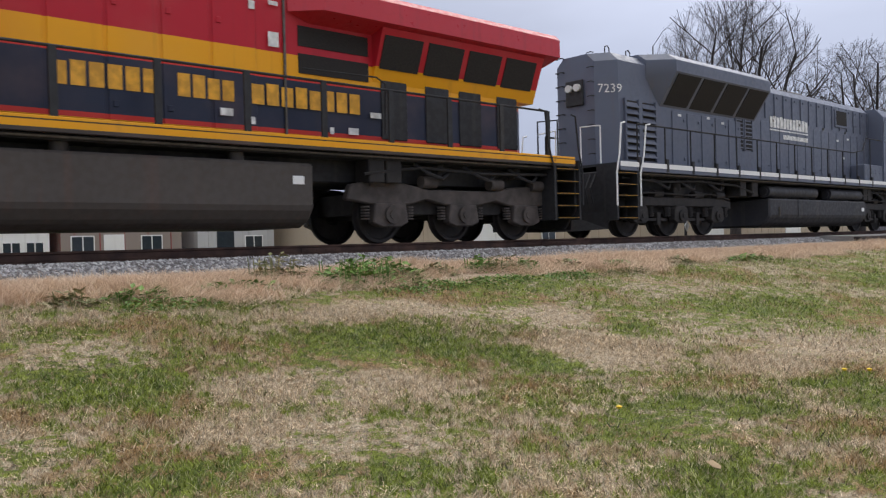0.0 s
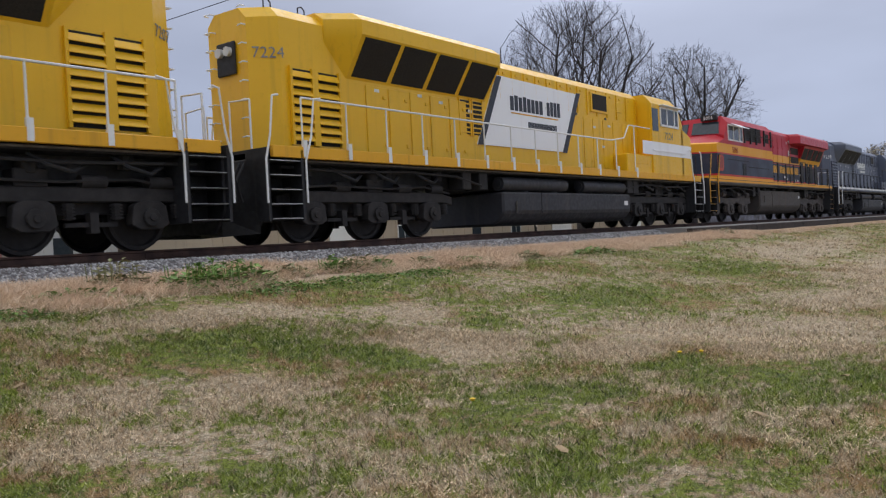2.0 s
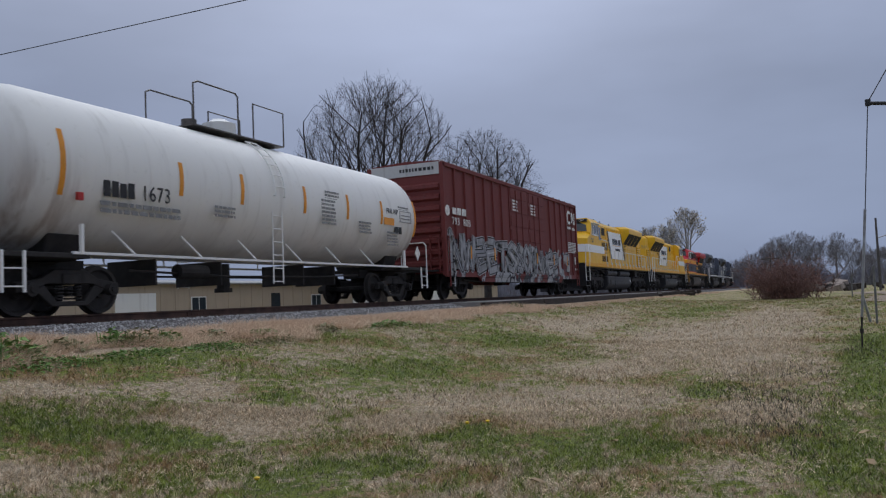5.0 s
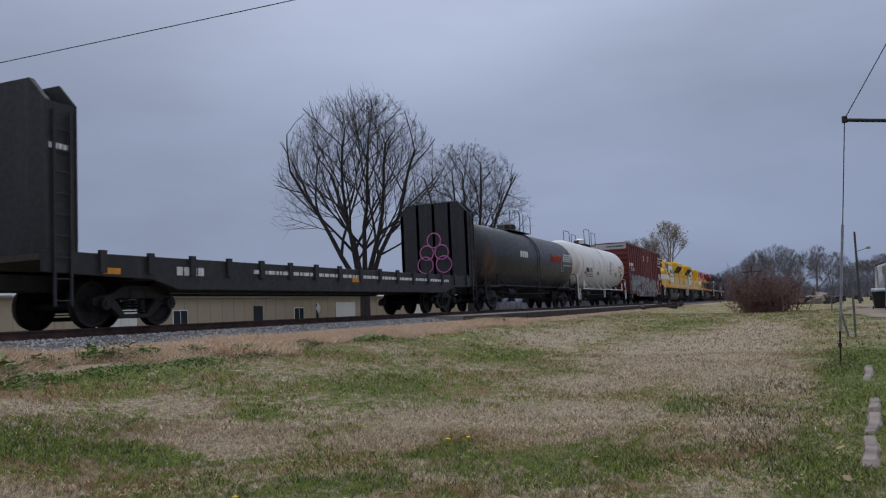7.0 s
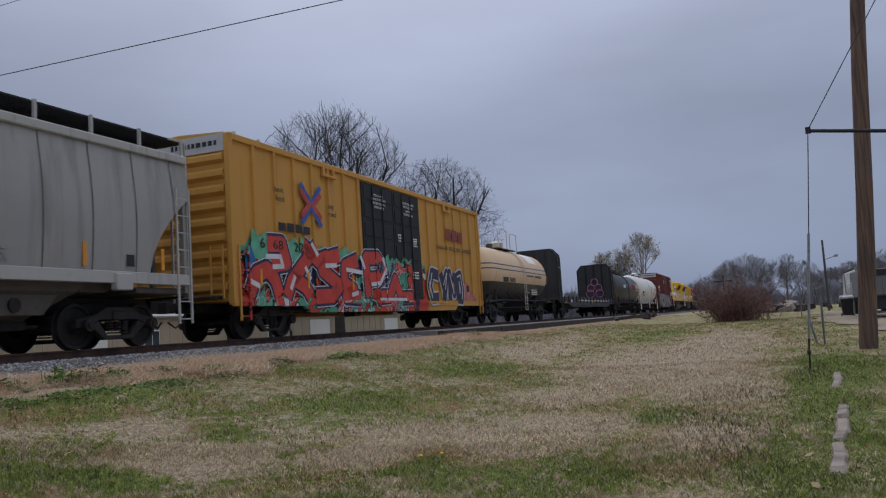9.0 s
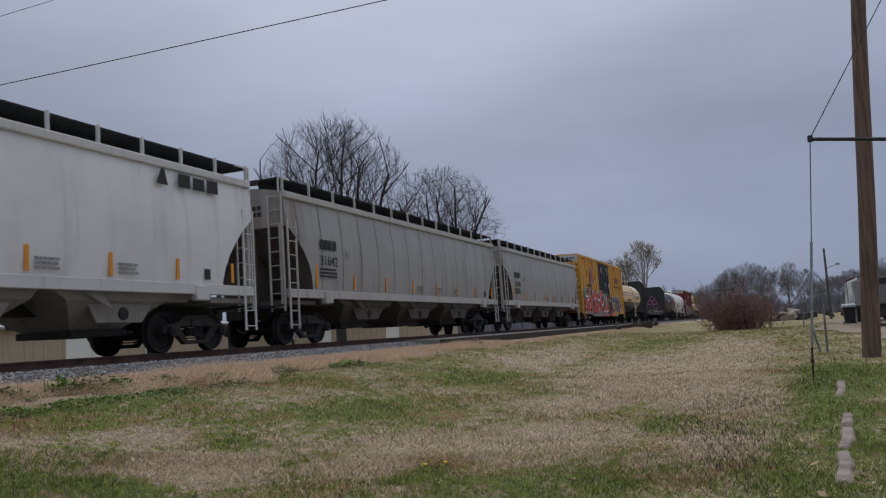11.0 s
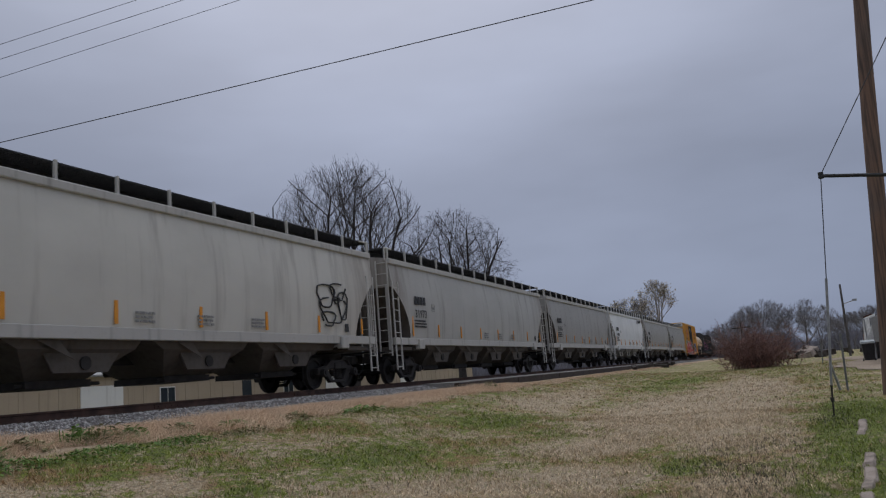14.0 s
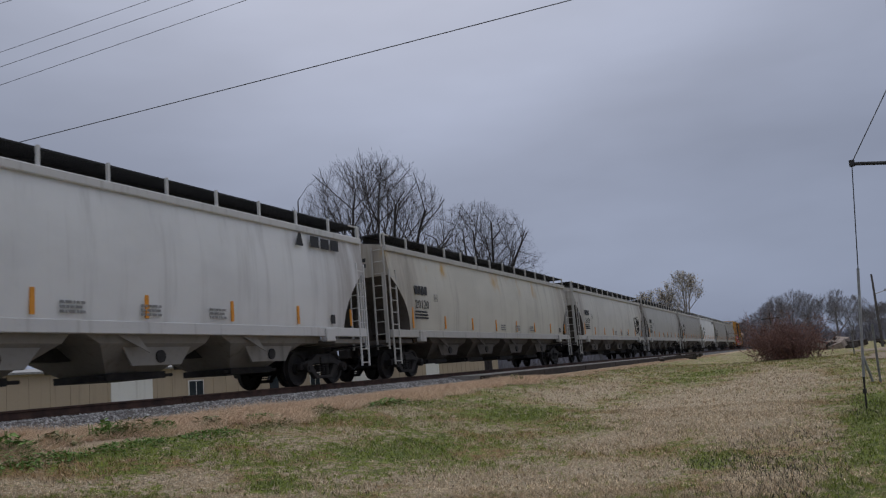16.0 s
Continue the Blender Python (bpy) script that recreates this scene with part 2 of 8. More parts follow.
def wheelset(r, gauge=0.755, axle=1.05):
    m = Mesh()
    m.cyl((0, -axle, 0), (0, axle, 0), 0.085, 10)
    for s in (-1, 1):
        g = s * gauge
        prof = [(r + 0.025, g - s * 0.07), (r + 0.025, g - s * 0.045), (r, g - s * 0.03), (r - 0.01, g + s * 0.07), (r - 0.07, g + s * 0.07),
                (r - 0.10, g + s * 0.02), (0.16, g + s * 0.0), (0.14, g + s * 0.09), (0.0, g + s * 0.09)]
        rings = [[(rr * math.cos(t), yy, rr * math.sin(t)) for t in np.linspace(0, 2 * math.pi, 28, endpoint=False)] for rr, yy in prof]
        m.loft(rings, caps=False)
    return m


TEMPLATE = {}


def take(key, build, parent, x):
    """Build a repeated part once, afterwards copy it with its own parts."""
    if key not in TEMPLATE:
        ob = build()
        TEMPLATE[key] = ob
        ob.matrix_basis = pose(x, 0, 0)
    else:
        ob = copy_thing(TEMPLATE[key], pose(x, 0, 0))
    ob.parent = parent
    return ob


WHEELS = []


def freight_truck():
    root = new("truck")
    R = 0.457
    for i, dx in enumerate((-0.89, 0.89)):
        o = wheelset(R).ob("wheelset", GRIME, root, smooth=40)
        o.matrix_parent_inverse = Matrix.Translation((dx, 0, R))
        WHEELS.append((o, R))
    for s in (-1, 1):
        y0, y1 = s * 0.94, s * 1.08
        top = [(-1.12, 0.36), (-1.12, 0.58), (-0.62, 0.66), (-0.32, 0.80), (0.32, 0.80), (0.62, 0.66), (1.12, 0.58), (1.12, 0.36),
               (0.72, 0.40), (0.42, 0.20), (-0.42, 0.20), (-0.72, 0.40)]
        m = Mesh()
        # the cast side frame as a ring round its spring window
        m.prism([(-1.12, 0.40), (-1.12, 0.58), (-0.62, 0.66), (-0.34, 0.82), (0.34, 0.82), (0.62, 0.66), (1.12, 0.58), (1.12, 0.40), (0.78, 0.46), (0.5, 0.56), (-0.5, 0.56), (-0.78, 0.46)], y0, y1)
        m.prism([(-0.78, 0.46), (-0.55, 0.54), (-0.30, 0.24), (-0.42, 0.18)], y0, y1)
        m.prism([(0.78, 0.46), (0.55, 0.54), (0.30, 0.24), (0.42, 0.18)], y0, y1)
        m.box(-0.42, 0.42, y0, y1, 0.16, 0.25)
        m.ob("side_frame", GRIME, root, bevel=0.015)
        sp = Mesh()
        for dx in (-0.2, 0.0, 0.2):
            for k in range(5):
                z = 0.28 + k * 0.055
                sp.cyl((dx, s * 1.0, z), (dx, s * 1.0, z + 0.03), 0.085, 8)
        sp.ob("spring_nest", GRIME, root)
        for dx in (-0.89, 0.89):
            Mesh().cyl((dx, s * 1.06, R), (dx, s * 1.20, R), 0.12, 14).cyl((dx, s * 1.20, R), (dx, s * 1.23, R), 0.06, 8).ob("bearing_cap", GRIME, root, smooth=40)
    Mesh().box(-0.2, 0.2, -1.12, 1.12, 0.55, 0.74).box(-0.3, 0.3, -0.4, 0.4, 0.7, 0.95).ob("bolster", GRIME, root, bevel=0.02)
    m = Mesh()
    for dx in (-0.38, 0.38):
        m.box(dx - 0.05, dx + 0.05, -0.85, 0.85, 0.35, 0.45)
    m.ob("brake_beam", GRIME, root)
    return root


def loco_truck():
    root = new("truck")
    R = 0.533
    for dx in (-1.87, 0.0, 1.87):
        o = wheelset(R).ob("wheelset", GRIME, root, smooth=40)
        o.matrix_parent_inverse = Matrix.Translation((dx, 0, R))
        WHEELS.append((o, R))
    for s in (-1, 1):
        y0, y1 = s * 1.0, s * 1.16
        Mesh().prism([(-2.75, 0.72), (-2.75, 0.92), (-2.3, 1.02), (2.3, 1.02), (2.75, 0.92), (2.75, 0.72), (2.35, 0.78), (-2.35, 0.78)], y0, y1).ob("side_frame", GRIME, root, bevel=0.02)
        for dx in (-1.87, 0.0, 1.87):
            m = Mesh().prism([(dx - 0.34, 0.42), (dx - 0.30, 0.72), (dx - 0.18, 0.80), (dx + 0.18, 0.80), (dx + 0.30, 0.72), (dx + 0.34, 0.42), (dx + 0.2, 0.34), (dx - 0.2, 0.34)], s * 1.05, s * 1.24)
            m.cyl((dx, s * 1.24, R), (dx, s * 1.30, R), 0.15, 14).cyl((dx, s * 1.30, R), (dx, s * 1.33, R), 0.07, 8)
            m.ob("axle_box", GRIME, root, bevel=0.012)
        for dx in (-2.4, -1.33, -0.55, 0.55, 1.33, 2.4):
            sp = Mesh().cyl((dx, s * 1.14, 0.50), (dx, s * 1.14, 0.76), 0.07, 8)
            for k in range(5):
                sp.cyl((dx, s * 1.14, 0.52 + k * 0.05), (dx, s * 1.14, 0.545 + k * 0.05), 0.1, 8)
            sp.ob("coil_spring", GRIME, root)
        for dx in (-1.0, 0.95, 2.1):
            Mesh().cyl((dx - 0.2, s * 1.12, 1.10), (dx + 0.22, s * 1.12, 1.10), 0.11, 10).box(dx - 0.08, dx + 0.08, s * 1.0, s * 1.14, 0.9, 1.1).ob("brake_cylinder", GRIME, root, smooth=40)
        m = Mesh()
        for dx in (-0.95, 0.95):
            m.box(dx - 0.45, dx + 0.4, s * 1.06, s * 1.12, 0.40, 0.47)
            m.box(dx - 0.07, dx + 0.07, s * 1.0, s * 1.16, 0.30, 0.62)
        m.tube([(-2.6, s * 1.2, 1.05), (-1.4, s * 1.22, 1.12), (0.4, s * 1.22, 1.08), (1.6, s * 1.2, 1.14), (2.6, s * 1.18, 1.0)], 0.025)
        m.ob("brake_rigging", GRIME, root)
        Mesh().box(-0.25, 0.25, s * 0.8, s * 1.18, 1.0, 1.28).cyl((0, s * 1.05, 1.2), (0, s * 1.05, 1.42), 0.16, 10).ob("bolster_pad", GRIME, root, bevel=0.02)
    Mesh().box(-2.2, 2.2, -0.95, 0.95, 0.6, 0.95).ob("traction_motor", GRIME, root)
    return root


def cast_truck():
    """Three-axle truck with a deep cast side frame."""
    root = new("truck")
    R = 0.533
    for dx in (-1.87, 0.0, 1.87):
        o = wheelset(R).ob("wheelset", GRIME, root, smooth=40)
        o.matrix_parent_inverse = Matrix.Translation((dx, 0, R))
        WHEELS.append((o, R))
    for s in (-1, 1):
        y0, y1 = s * 0.98, s * 1.16
        prof = [(-2.85, 0.80), (-2.75, 1.08), (-2.3, 1.16), (-1.5, 1.12), (-0.9, 1.02), (0.9, 1.02), (1.5, 1.12), (2.3, 1.16), (2.75, 1.08), (2.85, 0.80), (2.3, 0.72), (1.4, 0.72), (0.95, 0.82), (0.45, 0.72), (-0.45, 0.72), (-0.95, 0.82), (-1.4, 0.72), (-2.3, 0.72)]
        Mesh().prism(prof, y0, y1).ob("side_frame", TRUCK_BROWN, root, bevel=0.025)
        for dx in (-1.87, 0.0, 1.87):
            m = Mesh().prism([(dx - 0.42, 0.38), (dx - 0.36, 0.74), (dx + 0.36, 0.74), (dx + 0.42, 0.38), (dx + 0.22, 0.30), (dx - 0.22, 0.30)], s * 1.0, s * 1.2)
            m.ob("pedestal", TRUCK_BROWN, root, bevel=0.02)
            Mesh().cyl((dx, s * 1.2, R), (dx, s * 1.26, R), 0.17, 16).cyl((dx, s * 1.26, R), (dx, s * 1.28, R), 0.09, 10).ob("bearing_cap", TRUCK_BROWN, root, smooth=40)
            for q in (-0.52, 0.52):
                sp = Mesh()
                for k in range(5):
                    sp.cyl((dx + q, s * 1.08, 0.44 + k * 0.055), (dx + q, s * 1.08, 0.47 + k * 0.055), 0.085, 8)
                sp.ob("coil_spring", TRUCK_BROWN, root)
        for dx in (-2.2, -0.93, 0.93, 2.2):
            Mesh().cyl((dx - 0.16, s * 1.14, 1.16), (dx + 0.2, s * 1.14, 1.16), 0.12, 12).ob("brake_cylinder", TRUCK_BROWN, root, smooth=40)
    Mesh().box(-2.2, 2.2, -0.95, 0.95, 0.55, 0.95).ob("traction_motor", GRIME, root)
    return root


def coupler(parent, x, d, mat=GRIME):
    m = Mesh()
    m.box(min(x - d * 0.9, x), max(x - d * 0.9, x), -0.09, 0.09, 0.78, 0.95)
    m.prism([(x - d * 0.05, 0.72), (x + d * 0.22, 0.72), (x + d * 0.22, 1.0), (x - d * 0.05, 1.0)], -0.16, 0.16)
    m.ob("coupler", mat, parent, bevel=0.02)
    Mesh().tube([(x - d * 0.5, -0.2, 0.85), (x - d * 0.2, -0.28, 0.5), (x + d * 0.05, -0.25, 0.36), (x + d * 0.25, -0.2, 0.5)], 0.025).ob("air_hose", BLACK, parent)


# ---- locomotives ----
def livery_bands():
    """Red upper body, yellow band, black lower body with red lines and a yellow foot."""
    n = Nodes("banded_livery")
    z = n.xyz()[2]
    f = n.math("DIVIDE", z, 5.0)
    red, yel, blk, lin = (0.47, 0.016, 0.030), (0.82, 0.37, 0.010), (0.022, 0.028, 0.052), (0.55, 0.035, 0.025)
    c = n.ramp(f, (0.0, (0.055, 0.045, 0.04)), (1.655 / 5, yel), (1.745 / 5, (0.03, 0.025, 0.02)), (1.765 / 5, yel), (1.90 / 5, lin), (1.98 / 5, blk), (2.83 / 5, lin), (2.89 / 5, yel), (3.27 / 5, red), hard=True)
    big = n.noise(0.8, 5)
    st = n.noise(1.0, 5, n.coords((4.5, 4.5, 0.3)))
    c = n.mix(n.span(st, 0.55, 0.85, 0, 0.3), c, (0.05, 0.035, 0.03))
    c = n.mix(n.span(big, 0.4, 0.8, 0, 0.12), c, (0.5, 0.3, 0.25))
    n.bsdf.inputs["Specular IOR Level"].default_value = 0.28
    return n.done(c, n.span(big, 0.3, 0.7, 0.35, 0.55), 0.0)


LIVERY = livery_bands()
YELLOW = paint("loco_yellow", (0.86, 0.49, 0.008), (0.25, 0.13, 0.02), 0.26, 0.36)
AMBER = paint("loco_sill_amber", (0.80, 0.40, 0.008), (0.12, 0.07, 0.02), 0.35, 0.45)
CHARCOAL = paint("loco_charcoal", (0.098, 0.112, 0.155), (0.13, 0.10, 0.09), 0.25, 0.38)
PANEL_WHITE = paint("panel_white", (0.92, 0.93, 0.95), (0.4, 0.27, 0.2), 0.12, 0.4)
PANEL_DARK = plain("panel_dark", (0.03, 0.035, 0.05), 0.5)
TANK_BLACK = paint("tank_black", (0.028, 0.028, 0.033), (0.10, 0.085, 0.07), 0.4, 0.55)
TANK_BROWN = paint("tank_brown", (0.066, 0.056, 0.049), (0.11, 0.06, 0.045), 0.5, 0.7)
ROOF_GREY = paint("roof_grey", (0.16, 0.15, 0.14), (0.05, 0.045, 0.04), 0.5, 0.7)


def ends_and_underframe(root, d, sill, tank, tx0, tx1, tz0, tz1, rails, step_edge, post):
    M = Mesh
    def X(a, b):
        return (min(a * d, b * d), max(a * d, b * d))
    M().box(-10.4, 10.4, -0.85, 0.85, 1.12, 1.60).box(-10.0, 10.0, -1.4, 1.4, 1.52, 1.62).ob("underframe", BLACK, root, bevel=0.02)
    for s in (-1, 1):
        M().box(-10.35, 10.35, s * 1.54, s * 1.44, 1.60, 1.82).ob("side_sill", sill, root, bevel=0.01)
    M().box(-10.35, 10.35, -1.44, 1.44, 1.74, 1.80).ob("walkway", BLACK, root)
    c = 0.32
    poly = [(-1.42, tz0 + c), (-1.42, tz1), (1.42, tz1), (1.42, tz0 + c), (1.25, tz0 + 0.1), (1.0, tz0), (-1.0, tz0), (-1.25, tz0 + 0.1)]
    a, b = X(tx0, tx1)
    M().prism(poly, a, b, "x").ob("fuel_tank", tank, root, bevel=0.05)
    M().cyl((a + 0.6, -1.44, tz1 - 0.25), (a + 0.6, -1.44, tz1 - 0.55), 0.03, 6).ob("fuel_gauge", STEEL, root)
    M().box(a + 1.9, a + 1.94, -1.435, -1.42, tz0 + .3, tz1).ob("tank_strap", tank, root)
    M().box(b - 0.42, b - 0.2, -1.428, -1.419, tz1 - 0.36, tz1 - 0.22).ob("tank_notice", WHITE, root)
    for x in (a + 1.4, a + 3.0, b - 1.3):
        M().cyl((x, -1.15, tz1), (x, -1.15, tz1 + 0.14), 0.13, 12).ob("filler_cap", tank, root, smooth=40)
    for x0, x1 in ((tx0 + 0.1, tx0 + 3.5), (tx1 - 2.9, tx1 - 0.2)):
        u, w = X(x0, x1)
        if tz1 < 1.2:
            for s in (-1, 1):
                M().cyl((u, s * 1.2, 1.28), (w, s * 1.2, 1.28), 0.19, 16).cyl((u - 0.05, s * 1.2, 1.28), (u, s * 1.2, 1.28), 0.12, 12).ob("air_reservoir", tank, root, smooth=40)
    for cx in ((-7.2 * d, 6.95 * d) if tank is TANK_BROWN else (-7.25, 7.25)):
        take("cast_truck" if tank is TANK_BROWN else "loco_truck", cast_truck if tank is TANK_BROWN else loco_truck, root, cx)
    for x in (-4.1, -3.4, 4.9, 5.3):
        M().box(x - 0.18, x + 0.18, -1.35, -0.9, 1.1, 1.55).ob("equipment_box", GRIME, root, bevel=0.02)
    for x in (-9.2, -6.8, -5.0, 5.2, 6.6, 8.8):
        M().cyl((x, -1.1, 1.3), (x, -1.1, 1.52), 0.13, 8).ob("side_bearing", GRIME, root, smooth=40)
    M().tube([(-10, -1.3, 1.45), (-8.2, -1.3, 1.4), (-6.4, -1.33, 1.46), (-4.5, -1.32, 1.4), (-3.5, -1.35, 1.2)], 0.03).ob("underframe_pipe", GRIME, root)
    M().tube([(4.6, -1.35, 1.25), (6.0, -1.3, 1.42), (7.6, -1.33, 1.36), (10, -1.3, 1.42)], 0.03).ob("underframe_pipe", GRIME, root)
    for x in (-8.6, -7.4, -6.0, 5.9, 7.2, 8.5):
        M().tube([(x, -1.2, 1.5), (x + 0.2, -1.36, 1.32), (x + 0.6, -1.34, 1.22), (x + 0.9, -1.2, 1.36)], 0.035).ob("motor_cable", BLACK, root)
    M().tube([(-9.9, -1.45, 1.56), (9.9, -1.45, 1.56)], 0.022).ob("train_line", STEEL, root)
    for e in (-1, 1):
        coupler(root, e * 11.05, e)
        # pilot with plough
        M().prism([(-1.45, 1.6), (-1.45, 0.62), (-1.1, 0.22), (1.1, 0.22), (1.45, 0.62), (1.45, 1.6)], min(e * 10.42, e * 10.52), max(e * 10.42, e * 10.52), "x").ob("pilot", BLACK, root, bevel=0.02)
        M().loft([[(e * 10.5, -1.25, 0.2), (e * 10.95, 0, 0.16), (e * 10.5, 1.25, 0.2)], [(e * 10.5, -1.25, 0.62), (e * 10.75, 0, 0.66), (e * 10.5, 1.25, 0.62)]], close=False).ob("plough", BLACK, root)
        for s in (-1, 1):
            well = M()
            y0, y1 = s * 1.54, s * 0.95
            well.box(min(e * 9.62, e * 9.68), max(e * 9.62, e * 9.68), y0, y1, 0.42, 1.75)
            well.box(min(e * 10.46, e * 10.52), max(e * 10.46, e * 10.52), y0, y1, 0.42, 1.75)
            well.box(min(e * 9.65, e * 10.5), max(e * 9.65, e * 10.5), y1 - s * 0.02, y1 + s * 0.02, 0.42, 1.75)
            well.ob("step_well", BLACK, root)
            for k in range(5):
                z = 0.45 + k * 0.27
                st = M().box(min(e * 9.68, e * 10.46), max(e * 9.68, e * 10.46), y0 + s * 0.004, y1, z, z + 0.025)
                tread = st.ob("step_tread", BLACK, root)
                M().box(min(e * 9.7, e * 10.44), max(e * 9.7, e * 10.44), y0 - s * 0.006, y0 + s * 0.004, z + 0.004, z + 0.022).ob("nosing", step_edge, tread)
            for xx, yy in ((9.58, 1.57), (10.55, 1.57)):
                up = 2.75 if xx < 10 else 2.72
                bend = -0.45 if xx < 10 else -0.35
                M().tube([(e * xx, s * yy, 0.75), (e * xx, s * yy, 1.55), (e * (xx + bend * 0.35), s * yy, 2.0), (e * (xx + bend * 0.6), s * yy, up), (e * (xx + bend), s * yy, up + 0.03)], 0.022).ob("step_handrail", rails, root, smooth=50)
        M().tube([(e * 10.4, -1.0, 1.8), (e * 10.4, -1.0, 2.72), (e * 10.4, -0.4, 2.75), (e * 10.4, -0.4, 1.8)], 0.022).ob("end_railing", rails, root)
        M().tube([(e * 10.4, 1.0, 1.8), (e * 10.4, 1.0, 2.72), (e * 10.4, 0.4, 2.75), (e * 10.4, 0.4, 1.8)], 0.022).ob("end_railing", rails, root)
        for k, yy in enumerate((-0.9, -0.75, 0.75, 0.9)):
            M().tube([(e * 10.5, yy, 1.55), (e * 10.72, yy, 1.2), (e * 10.6, yy, 0.8)], 0.022).ob("brake_hose", BLACK, root)


def walkway_rail(root, pts, step, mat, post_r=0.02, heavy=False):
    for s in (-1, 1):
        line = [(x, s * 1.47, z) for x, z in pts]
        Mesh().tube(line, 0.022).ob("top_rail", mat, root)
        x = pts[0][0]
        sgn = 1 if pts[-1][0] > x else -1
        while (pts[-1][0] - x) * sgn >= -0.01:
            zt = np.interp(x * sgn, [p[0] * sgn for p in pts], [p[1] for p in pts])
            m = Mesh()
            if heavy:
                m.box(x - 0.055, x + 0.055, s * 1.46, s * 1.50, 1.7, zt)
            else:
                m.cyl((x, s * 1.47, 1.7), (x, s * 1.47, zt), post_r, 6).box(x - 0.05, x + 0.05, s * 1.49, s * 1.55, 1.62, 1.95)
            m.ob("rail_post", mat, root)
            x += step * sgn


def hood_shape(d, x0, x1, ztop, w=0.95):
    """A long hood with chamfered roof edges and a tapered tail."""
    def ring(x, y, z):
        return [(x * d, -y, 1.80), (x * d, -y, z - 0.22), (x * d, -y + 0.22, z), (x * d, y - 0.22, z), (x * d, y, z - 0.22), (x * d, y, 1.80)]
    return Mesh().loft([ring(x0 - 0.5, w * 0.62, ztop - 0.04), ring(x0, w, ztop), ring(x1, w, ztop)])


GRILLE = plain("grille_brown", (0.10, 0.055, 0.012), 0.8, 0, 0.4, 8)


def lengthen(root, d, extra):
    """Draws out the cab half of a locomotive, from amidships to the nose."""
    def shift(x):
        return d * extra * min(1.0, max(0.0, (x * d - 3.5) / 5.0))
    for part in [o for o in root.children_recursive if "truck" not in o.name]:
        if part.parent is not root and "truck" in part.parent.name:
            continue
        if part.type == "MESH":
            for v in part.data.vertices:
                v.co.x += shift(v.co.x)
        else:
            m = part.matrix_basis.copy()
            m.translation.x += shift(m.translation.x)
            part.matrix_basis = m
    for part in [o for o in root.children if o.name.startswith("truck")]:
        part.location.x += shift(part.location.x)


